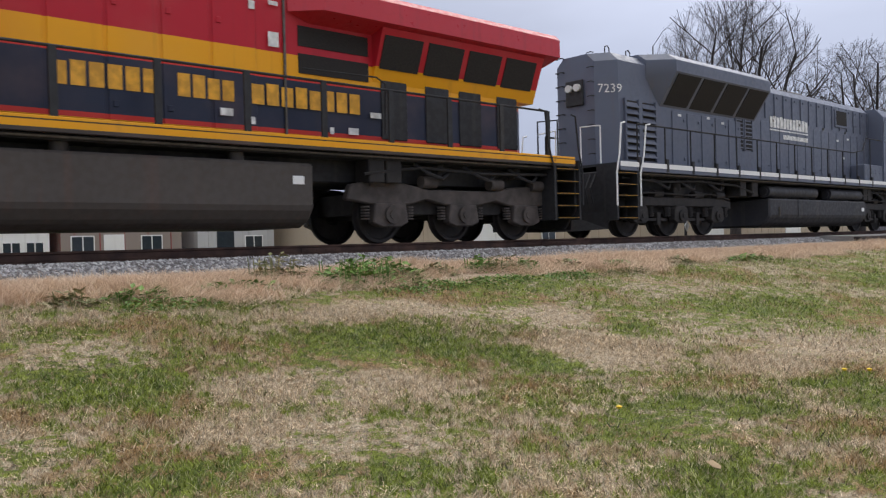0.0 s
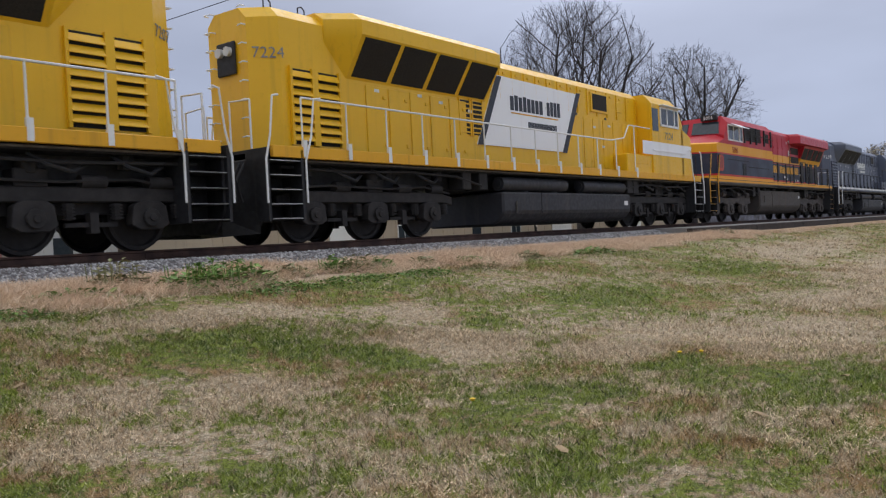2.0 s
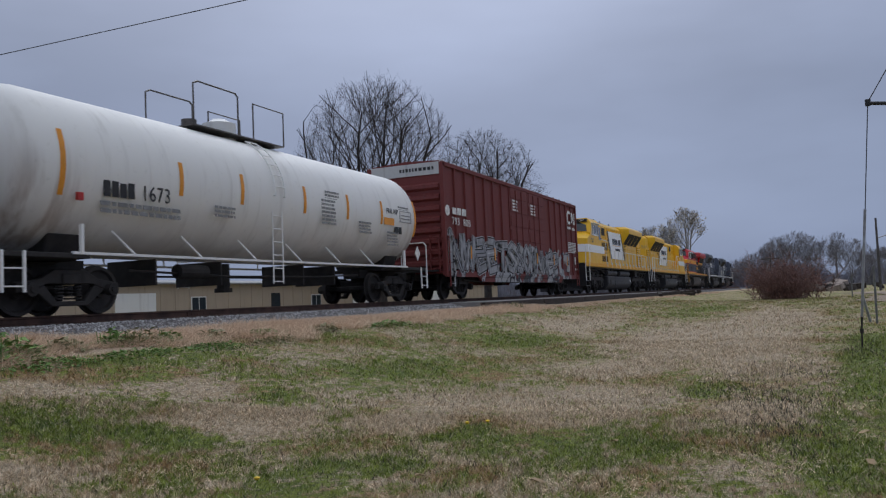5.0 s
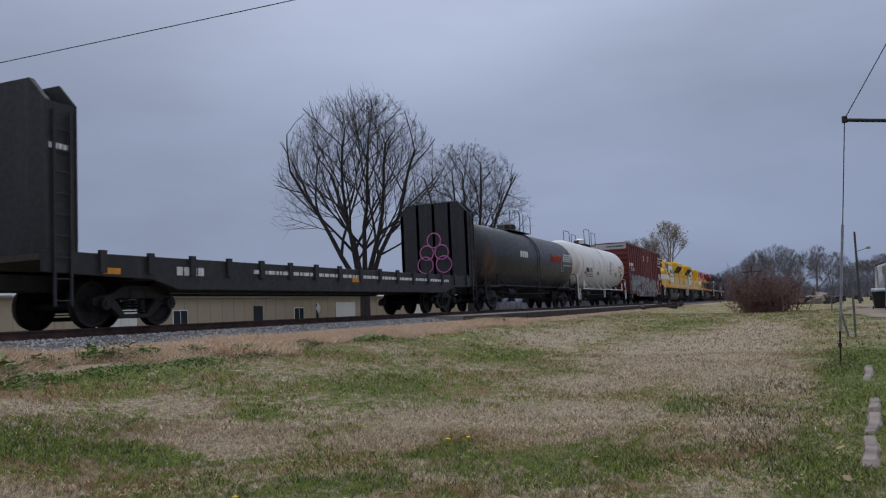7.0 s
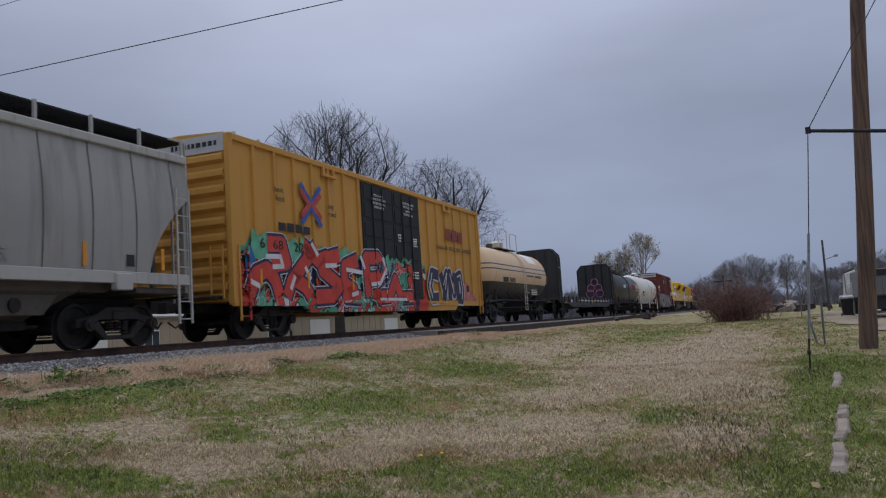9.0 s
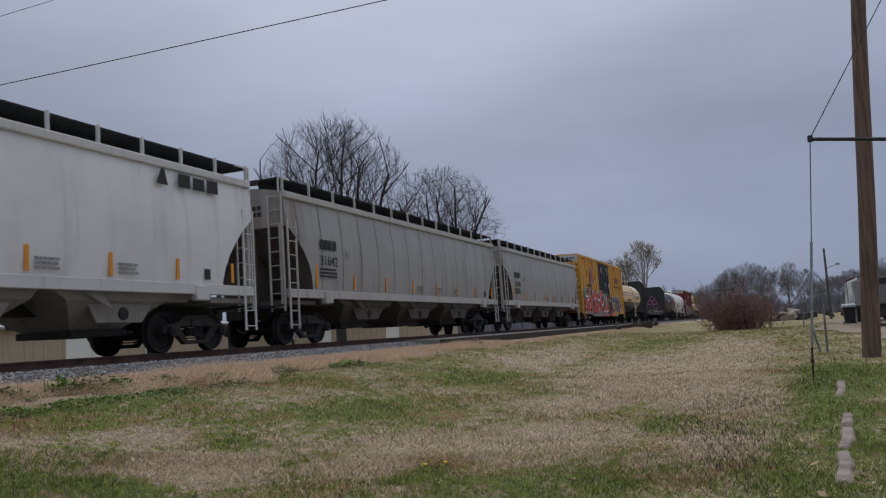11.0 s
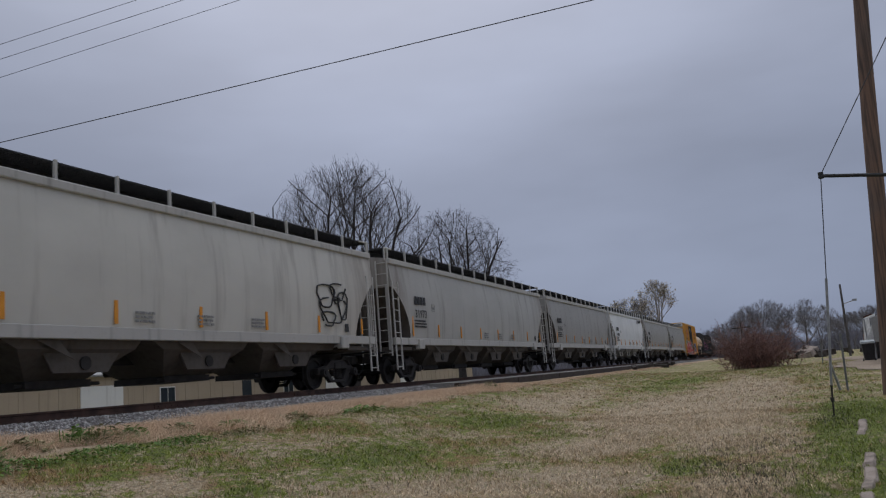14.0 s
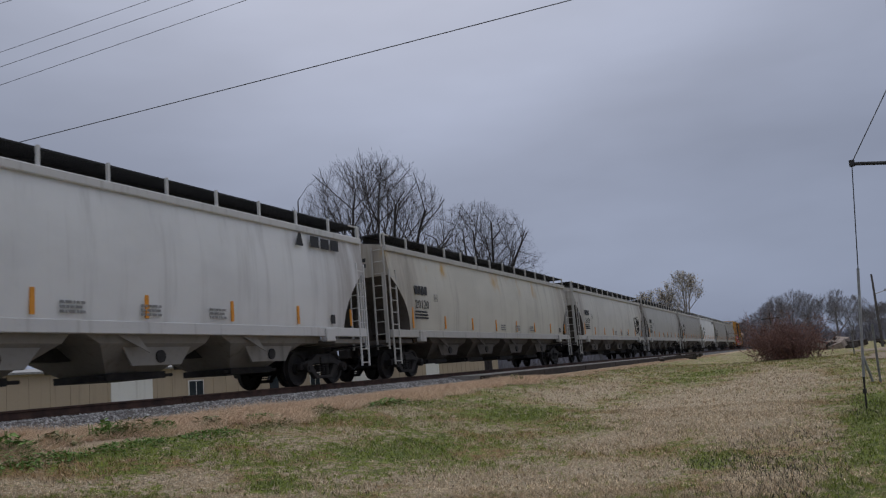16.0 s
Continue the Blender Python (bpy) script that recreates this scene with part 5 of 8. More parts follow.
def hopper(label, half, skin, low, trim, number, bays, ribs, top=4.22, flip=False, print_mat=INK, rust=False):
    root = thing("covered_hopper", label, "hopper car", "covered hopper cars")
    M = Mesh
    arch = 1.28
    def zb(x):
        u = (abs(x) - (half - arch)) / arch
        return 1.46 if u <= 0 else 1.46 + 1.75 * min(1.0, u) ** 0.5
    def ring(x):
        b = zb(x)
        side = []
        for z in np.linspace(b, top - 0.2, 8):
            q = (z - 1.4) / (top - 1.6)
            side.append((1.50 + 0.09 * math.sin(math.pi * min(1, q * 1.02)) - 0.06 * q * q, z))
        side.append((1.36, top - 0.02))
        side.append((0.55, top + 0.12))
        return [(x, -y, z) for y, z in side] + [(x, y, z) for y, z in side[::-1]]
    xs = [-half] + [-half + arch * t for t in (0.04, 0.12, 0.25, 0.42, 0.62, 0.82, 0.94, 0.995)] + [-half + arch]
    xs = xs + list(np.linspace(-half + arch, half - arch, 12))[1:-1] + [-x for x in xs[::-1]]
    M().loft([ring(x) for x in xs], close=False).ob("body", skin, root, smooth=35)
    bot = [ring(x) for x in xs]
    # slope sheet split off in the darker low colour, painting in the arch's shade
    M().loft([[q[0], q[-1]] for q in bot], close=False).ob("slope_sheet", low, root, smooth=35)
    for q in (bot[0], bot[-1]):
        M().add(q, [tuple(range(len(q)))]).ob("end_sheet", skin, root)
    if ribs:
        for x in np.linspace(-half + 0.55, half - 0.55, ribs):
            r1 = [[(xx, y + (-0.012 if y < 0 else 0.012), z) for xx, y, z in [(x + dx, p[1], p[2]) for p in ring(x)[:9]]] for dx in (-0.012, 0.012)]
            r2 = [[(x + dx, -p[1] + 0.012, p[2]) for p in ring(x)[:9]] for dx in (-0.012, 0.012)]
            M().loft(r1, close=False).ob("panel_seam", low, root)
            M().loft(r2, close=False).ob("panel_seam", low, root)
    for s in (-1, 1):
        M().box(-half + 0.02, half - 0.02, s * 1.40, s * 1.53, 1.26, 1.50).ob("side_sill", trim, root, bevel=0.012)
        M().box(-half, half, s * 1.36, s * 1.52, top - 0.22, top - 0.04).ob("top_chord", trim, root, bevel=0.02)
        for x in (-half + 2.1, half - 2.1):
            M().box(x - 0.22, x + 0.22, s * 1.42, s * 1.60, 1.12, 1.46).ob("jacking_pad", trim, root, bevel=0.02)
    for e in (-1, 1):
        xe = e * half
        # end frame: posts, sill, slope support, ladders
        for y in (-1.35, -0.45, 0.45, 1.35):
            M().box(xe - 0.05, xe + 0.05, y - 0.05, y + 0.05, 1.1, 3.3).ob("end_post", low if abs(y) < 1 else trim, root)
        M().box(min(xe, xe - e * 1.6), max(xe, xe - e * 1.6), -1.4, 1.4, 1.08, 1.2).ob("end_sill", low, root, bevel=0.01)
        M().prism([(xe - e * 0.15, 3.1), (xe - e * 2.6, 1.35), (xe - e * 2.9, 1.2), (xe - e * 2.9, 1.1), (xe - e * 2.2, 1.1)], -1.2, 1.2).ob("slope_sheet", low, root)
        M().prism([(xe - e * 0.5, 1.2), (xe - e * 0.7, 2.6), (xe - e * 2.4, 1.25)], -0.1, 0.1).ob("end_gusset", low, root)
        for s in (-1, 1):
            ladder(root, xe - e * 0.02, s * 1.54, 0.42, 3.4, -0.42 * e, trim, "x")
            ladder(root, xe + e * 0.06, s * 1.42, 0.9, top - 0.1, -0.42 * s, trim, "y")
        M().box(min(xe, xe + e * 0.35), max(xe, xe + e * 0.35), -1.3, 1.3, 1.0, 1.05).ob("crossover_platform", HOP_GRATE, root)
        M().cyl((xe + e * 0.1, 0.55, 2.2), (xe + e * 0.15, 0.55, 2.2), 0.26, 16).ob("brake_wheel", GRIME, root)
    # running boards along the roof edges
    zt = top + 0.30
    for s in (-1, 1):
        g = M()
        for y in (0.72, 0.8, 0.88, 0.96, 1.04, 1.12, 1.2, 1.28, 1.36):
            g.box(-half - 0.1, half + 0.1, s * y - 0.012, s * y + 0.012, zt, zt + 0.035)
        for x in np.arange(-half - 0.08, half + 0.1, 0.06):
            g.box(x, x + 0.022, s * 0.7, s * 1.38, zt, zt + 0.03)
        g.ob("running_board", HOP_GRATE, root)
        for x in np.linspace(-half + 0.05, half - 0.05, 14):
            M().box(x - 0.03, x + 0.03, s * 1.38, s * 1.44, top - 0.1, zt + 0.05).ob("board_bracket", trim, root)
        M().box(-half, half, s * 0.7 - 0.01, s * 0.7 + 0.01, top + 0.05, zt + 0.03).ob("board_edge", HOP_GRATE, root)
    for e in (-1, 1):
        g = M()
        for x in np.linspace(0, 0.5, 5):
            g.box(min(e * (half - 0.4 + x), e * (half - 0.38 + x)), max(e * (half - 0.4 + x), e * (half - 0.38 + x)), -1.38, 1.38, zt - 0.01, zt + 0.03)
        g.ob("end_board", HOP_GRATE, root)
        M().tube([(e * (half + 0.1), -1.38, zt - 0.4), (e * (half + 0.1), -1.38, zt + 0.02), (e * (half - 0.45), -1.38, zt + 0.02)], 0.03).ob("board_grip", trim, root)
    M().box(-half + 1, half - 1, -0.35, 0.35, top + 0.1, top + 0.22).ob("roof_hatch", skin, root, bevel=0.02)
    # discharge bays
    span = (2 * half - 5.6) / bays
    for k in range(bays):
        c = -half + 2.8 + span * (k + 0.5)
        a, b = c - span / 2 + 0.03, c + span / 2 - 0.03
        def rg(x0, x1, y, z):
            return [(x0, -y, z), (x1, -y, z), (x1, y, z), (x0, y, z)]
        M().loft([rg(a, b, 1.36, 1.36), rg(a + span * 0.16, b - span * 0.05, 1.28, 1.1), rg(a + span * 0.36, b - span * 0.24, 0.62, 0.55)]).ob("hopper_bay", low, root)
        M().box(a + span * 0.34, b - span * 0.22, -0.72, 0.72, 0.42, 0.56).cyl((a + span * 0.3, -0.62, 0.48), (b - span * 0.14, -0.62, 0.48), 0.035, 8).ob("outlet_gate", GRIME if low is not skin else low, root)
        for s in (-1, 1):
            M().prism([(c - span * 0.12, 1.3), (c - span * 0.02, 0.9), (c - span * 0.28, 1.3)], s * 1.37, s * 1.385).ob("bay_stiffener", low, root)
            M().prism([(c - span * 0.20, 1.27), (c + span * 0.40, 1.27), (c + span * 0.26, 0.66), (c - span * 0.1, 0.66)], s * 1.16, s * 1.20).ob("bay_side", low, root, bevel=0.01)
            M().cyl((c + span * 0.10, s * 1.2, 0.84), (c + span * 0.10, s * 1.24, 0.84), 0.13, 14).ob("vibrator_bracket", GRIME, root, smooth=40)
    take("freight_truck", freight_truck, root, -half + 1.75)
    take("freight_truck", freight_truck, root, half - 1.75)
    M().box(-half, -half + 3.0, -0.25, 0.25, 0.74, 1.05).box(half - 3.0, half, -0.25, 0.25, 0.74, 1.05).box(-half + 2.5, half - 2.5, -0.18, 0.18, 0.85, 1.1).ob("centre_sill", GRIME, root)
    for e in (-1, 1):
        coupler(root, e * (half + 0.3), e)
    # markings on the near side
    yb = -1.61
    x0 = -half + 1.62
    word(x0, x0 + 1.0, 2.68, 2.97, yb, 4, print_mat, root, 31)
    lettering(number, x0, 2.22, 0.29, yb, print_mat, root, "car_number")
    small_print(x0, x0 + 1.0, 2.08, 3, 0.06, yb + 0.03, print_mat, root, 32)
    bars([(x0 + 1.55, x0 + 1.56, 2.5, 2.75), (x0 + 1.8, x0 + 1.81, 2.5, 2.75), (x0 + 1.55, x0 + 1.81, 2.74, 2.75), (x0 + 1.55, x0 + 1.81, 2.5, 2.51), (x0 + 1.64, x0 + 1.72, 2.58, 2.67)], yb, INK_G, root, "stencil_square")
    for i, x in enumerate(np.linspace(-half + 1.42, half - 1.0, 8)):
        h = 0.75 if i == 0 else 0.46
        Mesh().box(x, x + 0.09, yb + 0.04, yb + 0.06, 1.56, 1.56 + h).ob("reflector", ORANGE, root)
    for i, x in enumerate((-0.5, 1.4, 3.4)):
        small_print(x, x + 0.55, 1.78, 3, 0.05, yb + 0.04, INK_G, root, 40 + i)
    bars([(half - 2.0, half - 1.8, 1.6, 1.84)], yb + 0.05, INK, root, "data_plate")
    e0 = Mesh()
    for k in range(5):
        e0.box(-half - 0.012, -half, -0.1 - k * 0.16, 0.02 - k * 0.16, 3.72, 3.84)
        e0.box(-half - 0.012, -half, -0.1 - k * 0.16, 0.02 - k * 0.16, 3.54, 3.66)
    e0.ob("end_marking", print_mat, root)
    return root


def hopper_paint(name, col, streak, warm=0.0, stain=None):
    n = Nodes(name)
    X, Y, Z = n.xyz()
    big = n.noise(0.45, 5, n.coords((1, 1, 1.6)))
    st = n.noise(1.0, 6, n.coords((2.6, 2.6, 0.16)))
    fine = n.noise(14, 4)
    c = n.mix(n.span(big, 0.35, 0.7, 0, 0.5), col, tuple(v * 0.78 for v in col))
    c = n.mix(n.span(st, 0.5, 0.78, 0, streak), c, (0.12, 0.10, 0.085))
    edge = n.math("MULTIPLY", n.span(n.math("ABSOLUTE", X), 7.4, 9.6), n.span(st, 0.3, 0.6, 0.2, 1.0))
    c = n.mix(n.math("MULTIPLY", edge, 0.5), c, (0.16, 0.115, 0.08))
    if stain:
        hi = n.math("MULTIPLY", n.span(Z, 2.9, 3.7), n.span(n.noise(0.75, 4, n.coords((1.0, 1, 0.7))), 0.54, 0.70))
        c = n.mix(n.math("MULTIPLY", hi, n.span(st, 0.35, 0.6, 0.55, 1.0)), c, stain)
    return n.done(c, n.span(fine, 0.3, 0.7, 0.45, 0.62), 0, fine, 0.04, 0.01)


# ---- the train, from its head ----
def place(ob, x0):
    TRAIN.append((ob, x0))
    return ob


place(road_switch("charcoal grey freight locomotive with flared radiators and white sill line", 1, "7238", CHARCOAL, CHARCOAL, WHITE, False, INK_Y), 208.3)
place(road_switch("charcoal grey freight locomotive with flared radiators coupled behind another", 1, "7239", CHARCOAL, CHARCOAL, WHITE, False, INK_Y), 185.7)
place(wide_body("red, yellow and black banded freight locomotive with wide cab", -1, "5006"), 163.3)
place(road_switch("bright yellow freight locomotive with white slanted panel, cab leading", 1, "7224", YELLOW, AMBER, WHITE, True, WHITE), 140.8)
place(road_switch("bright yellow freight locomotive with white slanted panel, cab trailing", -1, "7207", YELLOW, AMBER, WHITE, True, WHITE), 118.95)

MAROON = (0.150, 0.026, 0.023)
maroon_side = graffiti_paint("maroon_graffiti", MAROON, [(0.30, 0.30, 0.31), (0.36, 0.36, 0.37), (0.05, 0.05, 0.055), (0.33, 0.33, 0.34), (0.38, 0.38, 0.40)], -8.9, 7.6, 2.25, 0.8, 1.5, 3.0, 0.72, 2.2, None, 0.075)
maroon = paint("maroon_paint", MAROON, (0.03, 0.02, 0.02), 0.4, 0.55)
grey_fascia = paint("fascia_grey", (0.50, 0.50, 0.50), (0.2, 0.17, 0.15), 0.4, 0.6)
bx = place(boxcar("maroon steel boxcar with white mark and silver graffiti", maroon_side, maroon, grey_fascia, 5.03, 9.25, (-2.05, 3.1), maroon_side, 1.02, 7.0), 96.9)
wm = Mesh()
for k, (cx, sgn) in enumerate(((7.55, 0), (8.4, 1))):
    SYMB = [(cx + 0.32, -1.55, 4.42), (cx - 0.1, -1.55, 4.46), (cx - 0.26, -1.55, 4.3), (cx - 0.26, -1.55, 4.0), (cx - 0.1, -1.55, 3.86), (cx + 0.3, -1.55, 3.88)] if k == 0 else [(cx - 0.3, -1.55, 3.9), (cx - 0.28, -1.55, 4.42), (cx - 0.1, -1.55, 4.4), (cx + 0.12, -1.55, 3.9), (cx + 0.3, -1.55, 3.9), (cx + 0.3, -1.55, 4.46)]
    ribbon(wm, [(a, c) for a, b, c in SYMB], 0.15, -1.553)
wm.ob("white_symbol", INK_W, bx, "bold white ribbon symbol")
word(7.2, 7.9, 3.52, 3.66, -1.545, 3, INK_W, bx, 51)
word(8.15, 8.75, 3.5, 3.64, -1.545, 4, INK_W, bx, 52)
lettering("793", -8.62, 2.72, 0.28, -1.545, INK_W, bx, "car_number", 1.2)
lettering("808", -7.55, 2.72, 0.28, -1.545, INK_W, bx, "car_number", 1.2)
word(-8.6, -7.2, 3.1, 3.36, -1.545, 3, INK_W, bx, 53)
Mesh().cyl((-9.0, -1.545, 3.2), (-9.0, -1.55, 3.2), 0.2, 20).ob("round_badge", INK_W, bx)
for x in (-1.7, 0.9):
    small_print(x, x + 0.7, 4.2, 4, 0.08, -1.53, INK_W, bx, 54)
small_print(7.2, 8.8, 2.75, 7, 0.05, -1.545, INK_W, bx, 55)
bars([(8.4, 8.8, 1.62, 2.02), (8.4, 8.85, 1.3, 1.4)], -1.545, INK_W, bx, "data_panel")
bars([(x, x + 0.11, 1.5, 2.0) for x in (-7.0, -4.4, 1.4, 4.2, 6.7)], -1.575, ORANGE, bx, "reflector")
SILVER = plain("spray_silver", (0.30, 0.30, 0.315), 0.5, 0.2, 0.35, 3)
SOOT = plain("spray_black", (0.030, 0.028, 0.032), 0.7, 0, 0.3, 3)
PALE_S = plain("spray_pale", (0.52, 0.52, 0.54), 0.6, 0, 0.2, 3)
LETTER_FORMS = ([(0.1, 0.0), (0.1, 1.0), (0.85, 0.05), (0.9, 1.0)], [(0.5, 0.0), (0.1, 0.3), (0.1, 0.75), (0.5, 1.0), (0.9, 0.7), (0.9, 0.3), (0.5, 0.0)],
                [(0.9, 0.85), (0.45, 1.0), (0.1, 0.75), (0.85, 0.35), (0.55, 0.02), (0.05, 0.12)], [(0.5, 0.0), (0.5, 0.9), (0.05, 0.95), (0.95, 1.0)],
                [(0.9, 0.1), (0.3, 0.0), (0.1, 0.5), (0.85, 0.6), (0.7, 0.95), (0.2, 0.9)], [(0.05, 1.0), (0.3, 0.05), (0.5, 0.7), (0.72, 0.05), (0.95, 1.0)])
rnd = random.Random(12)
gx = -9.0
for k in range(13):
    gw = (1.35 if k < 6 else 1.05) * rnd.uniform(0.9, 1.1)
    gh = 1.30 - 0.035 * k + rnd.uniform(-0.08, 0.08)
    st = [(gx + u * gw, 1.1 + v * gh + rnd.uniform(-0.04, 0.04)) for u, v in LETTER_FORMS[(k * 5 + k // 3) % 6]]
    ribbon(Mesh(), st, 0.42, -1.549).ob("spray_outline", PALE_S, bx)
    ribbon(Mesh(), st, 0.37, -1.552).ob("spray_outline", SOOT, bx)
    ribbon(Mesh(), st, 0.26, -1.556).ob("spray_letter", SILVER, bx)
    ribbon(Mesh(), st[1:-1], 0.035, -1.560).ob("spray_line", PALE_S if k % 2 else SOOT, bx)
    gx += gw * 0.93

WHITE_TANK = tank_skin("white_tank", (0.82, 0.81, 0.78))
tk = place(tank_car("white cylindrical tank car with rusty streaks and orange markers", 7.75, 1.55, 2.68, WHITE_TANK, GRIME, -0.8, 6.35, 8.1), 78.12)
for i, x in enumerate((-6.95, -4.0, -2.0, 0.55, 2.7, 4.7, 7.0)):
    shell_patch(x, x + 0.12, -12 if i not in (0, 6) else -22, 14 if i not in (0, 6) else 22, 1.555, 2.68, ORANGE, tk, "reflector")
word(-6.0, -5.2, 2.16, 2.46, -1.53, 4, INK, tk, 61)
lettering("1673", -5.05, 2.16, 0.31, -1.532, INK, tk, "car_number", 0.9)
small_print(-6.0, -3.9, 2.0, 2, 0.08, -1.46, INK_G, tk, 62)
for i, (x, z) in enumerate(((1.6, 3.0), (3.4, 2.3), (5.1, 2.1), (-2.9, 2.2))):
    small_print(x, x + 0.7, z, 3 + i % 3, 0.055, -1.535, INK_G, tk, 160 + i)
lettering("FRA AIP", 5.05, 2.72, 0.17, -1.556, INK, tk, "lettering", 0.9)
bars([(5.95, 6.75, 2.5, 2.52), (5.95, 6.75, 2.84, 2.86), (5.95, 5.97, 2.5, 2.86), (6.73, 6.75, 2.5, 2.86), (6.05, 6.65, 2.6, 2.63), (6.05, 6.65, 2.7, 2.73)], -1.556, INK_G, tk, "data_panel")
bars([(5.65, 5.88, 2.12, 2.34), (5.92, 6.12, 2.12, 2.34)], -1.51, INK, tk, "consolidated_stencil")
Mesh().prism([(7.05, 1.55), (7.25, 1.8), (7.45, 1.55), (7.25, 1.3)], -1.5, -1.49).ob("placard", INK_W, tk)
Mesh().box(-6.62, -6.5, -1.6, -1.53, 2.02, 2.16).ob("red_flag", plain("valve_red", (0.42, 0.03, 0.03), 0.5), tk)
small_print(1.4, 2.1, 2.75, 7, 0.06, -1.548, INK_G, tk, 63)
small_print(5.9, 6.6, 2.95, 5, 0.05, -1.53, INK_G, tk, 64)
bars([(4.9, 5.55, 2.36, 2.58)], -1.55, ORANGE, tk, "placard")

BLACK_TANK = tank_skin("black_tank", (0.025, 0.026, 0.03), grime=0.12)
tb = place(tank_car("black cylindrical tank car with white stencils and top platform", 7.9, 1.48, 2.5, BLACK_TANK, BLACK, -0.4, 6.4, 8.2, True, BLACK), 61.45)
shell_patch(7.2, 7.32, -25, 30, 1.485, 2.5, ORANGE, tb, "reflector")
small_print(5.0, 6.9, 2.95, 6, 0.07, -1.47, INK_W, tb, 66)
bars([(4.6, 5.1, 2.0, 2.02), (4.6, 5.1, 2.28, 2.3), (4.6, 4.62, 2.0, 2.3), (5.08, 5.1, 2.0, 2.3)], -1.46, INK_W, tb, "data_panel")
sp = Mesh()
for k in range(5):
    cx = 2.6 + k * 0.42
    sp.tube([(cx - 0.2, -1.49, 2.5), (cx - 0.05, -1.49, 2.85), (cx + 0.1, -1.49, 2.55), (cx + 0.22, -1.49, 2.8)], 0.035, 5)
sp.ob("spray_paint", plain("spray_red", (0.45, 0.05, 0.02), 0.6), tb)
word(-3.2, -1.9, 2.5, 2.8, -1.485, 4, INK_W, tb, 67)

place(bulkhead_flat("black bulkhead flatcar, empty, with pink graffiti rounds", 10.6), 41.4)

CREAM_TANK = tank_skin("cream_tank", (0.022, 0.022, 0.024), (0.78, 0.55, 0.34), 2.02, 0.25)
n_half = 5.95
ct = place(tank_car("cream and black tank car with dark stripes and white patch", n_half, 1.42, 2.52, CREAM_TANK, BLACK, -0.1, 4.7, 6.9, True, BLACK, paint("cream_trim", (0.62, 0.55, 0.45), (0.2, 0.1, 0.05), 0.4, 0.55)), 22.6)
word(-3.6, -2.7, 2.03, 2.28, -1.40, 4, INK, ct, 71)
lettering("204008", -2.54, 2.03, 0.26, -1.40, INK, ct, "car_number", 0.98)
lettering("LIMESTONE SLURRY", 2.6, 2.38, 0.15, -1.425, INK, ct, "lettering", 0.72)
small_print(0.9, 2.3, 2.42, 1, 0.08, -1.422, INK, ct, 72)
small_print(2.4, 3.7, 1.75, 4, 0.06, -1.2, INK_W, ct, 73)
bars([(1.4, 1.85, 1.55, 1.57), (1.4, 1.85, 1.85, 1.87), (1.4, 1.42, 1.55, 1.87), (1.83, 1.85, 1.55, 1.87)], -1.22, INK_W, ct, "data_panel")
shell_patch(2.0, 3.7, 30, 62, 1.425, 2.52, PANEL_WHITE, ct, "white_patch")
for x in (0.75, 2.35, 5.35, -4.9):
    shell_patch(x, x + 0.08, -18, 2, 1.426, 2.52, ORANGE, ct, "reflector")

OCHRE = (0.60, 0.31, 0.060)
PIECE = [(0.58, 0.055, 0.03), (0.020, 0.025, 0.085), (0.60, 0.06, 0.035), (0.56, 0.05, 0.03), (0.60, 0.60, 0.66), (0.60, 0.06, 0.035), (0.022, 0.026, 0.09), (0.10, 0.36, 0.23), (0.58, 0.05, 0.03), (0.66, 0.66, 0.70)]
TEAL = (0.10, 0.36, 0.23)
ochre_side = graffiti_paint("ochre_graffiti", OCHRE, PIECE, -9.2, 2.9, 2.45, 1.1, 1.15, 9.0, 0.0, 3.4, TEAL, 0.045)
ochre = paint("ochre_paint", OCHRE, (0.14, 0.07, 0.02), 0.4, 0.55)
door_black = graffiti_paint("door_graffiti", (0.010, 0.012, 0.015), PIECE, -9.2, 1.5, 2.45, 1.1, 1.15, 9.0, 0.0, 3.4, TEAL, 0.045)
ob = place(boxcar("ochre yellow boxcar with black doors and bright red graffiti", ochre_side, ochre, grey_fascia, 5.15, 9.5, (-2.3, 2.5), door_black, 0.98, 7.2), 5.58)
MARK_BLUE, MARK_RED = plain("mark_blue", (0.03, 0.10, 0.42), 0.5), plain("mark_red", (0.52, 0.06, 0.04), 0.5)
ribbon(Mesh(), [(-6.2, 4.28), (-5.66, 3.74), (-5.08, 4.28)], 0.17, -1.545).ob("cross_mark", MARK_BLUE, ob)
ribbon(Mesh(), [(-6.2, 3.12), (-5.66, 3.66), (-5.08, 3.12)], 0.17, -1.545).ob("cross_mark", MARK_BLUE, ob)
ribbon(Mesh(), [(-6.2, 4.06), (-5.76, 3.7), (-6.2, 3.34)], 0.17, -1.549).ob("cross_mark", MARK_RED, ob)
ribbon(Mesh(), [(-5.08, 4.06), (-5.56, 3.7), (-5.08, 3.34)], 0.17, -1.549).ob("cross_mark", MARK_RED, ob)
for x in (-4.9, 5.0):
    Mesh().box(x, x + 0.8, -1.60, -1.5, 4.66, 4.74).box(x + 0.05, x + 0.15, -1.56, -1.47, 4.72, 4.95).box(x + 0.65, x + 0.75, -1.56, -1.47, 4.72, 4.95).ob("roof_bracket", ochre, ob, bevel=0.01)
lettering("next", -7.55, 3.86, 0.17, -1.545, INK, ob)
lettering("load", -7.5, 3.62, 0.17, -1.545, INK, ob)
lettering("any", -4.65, 3.72, 0.17, -1.545, INK, ob)
lettering("road", -4.65, 3.48, 0.17, -1.545, INK, ob)
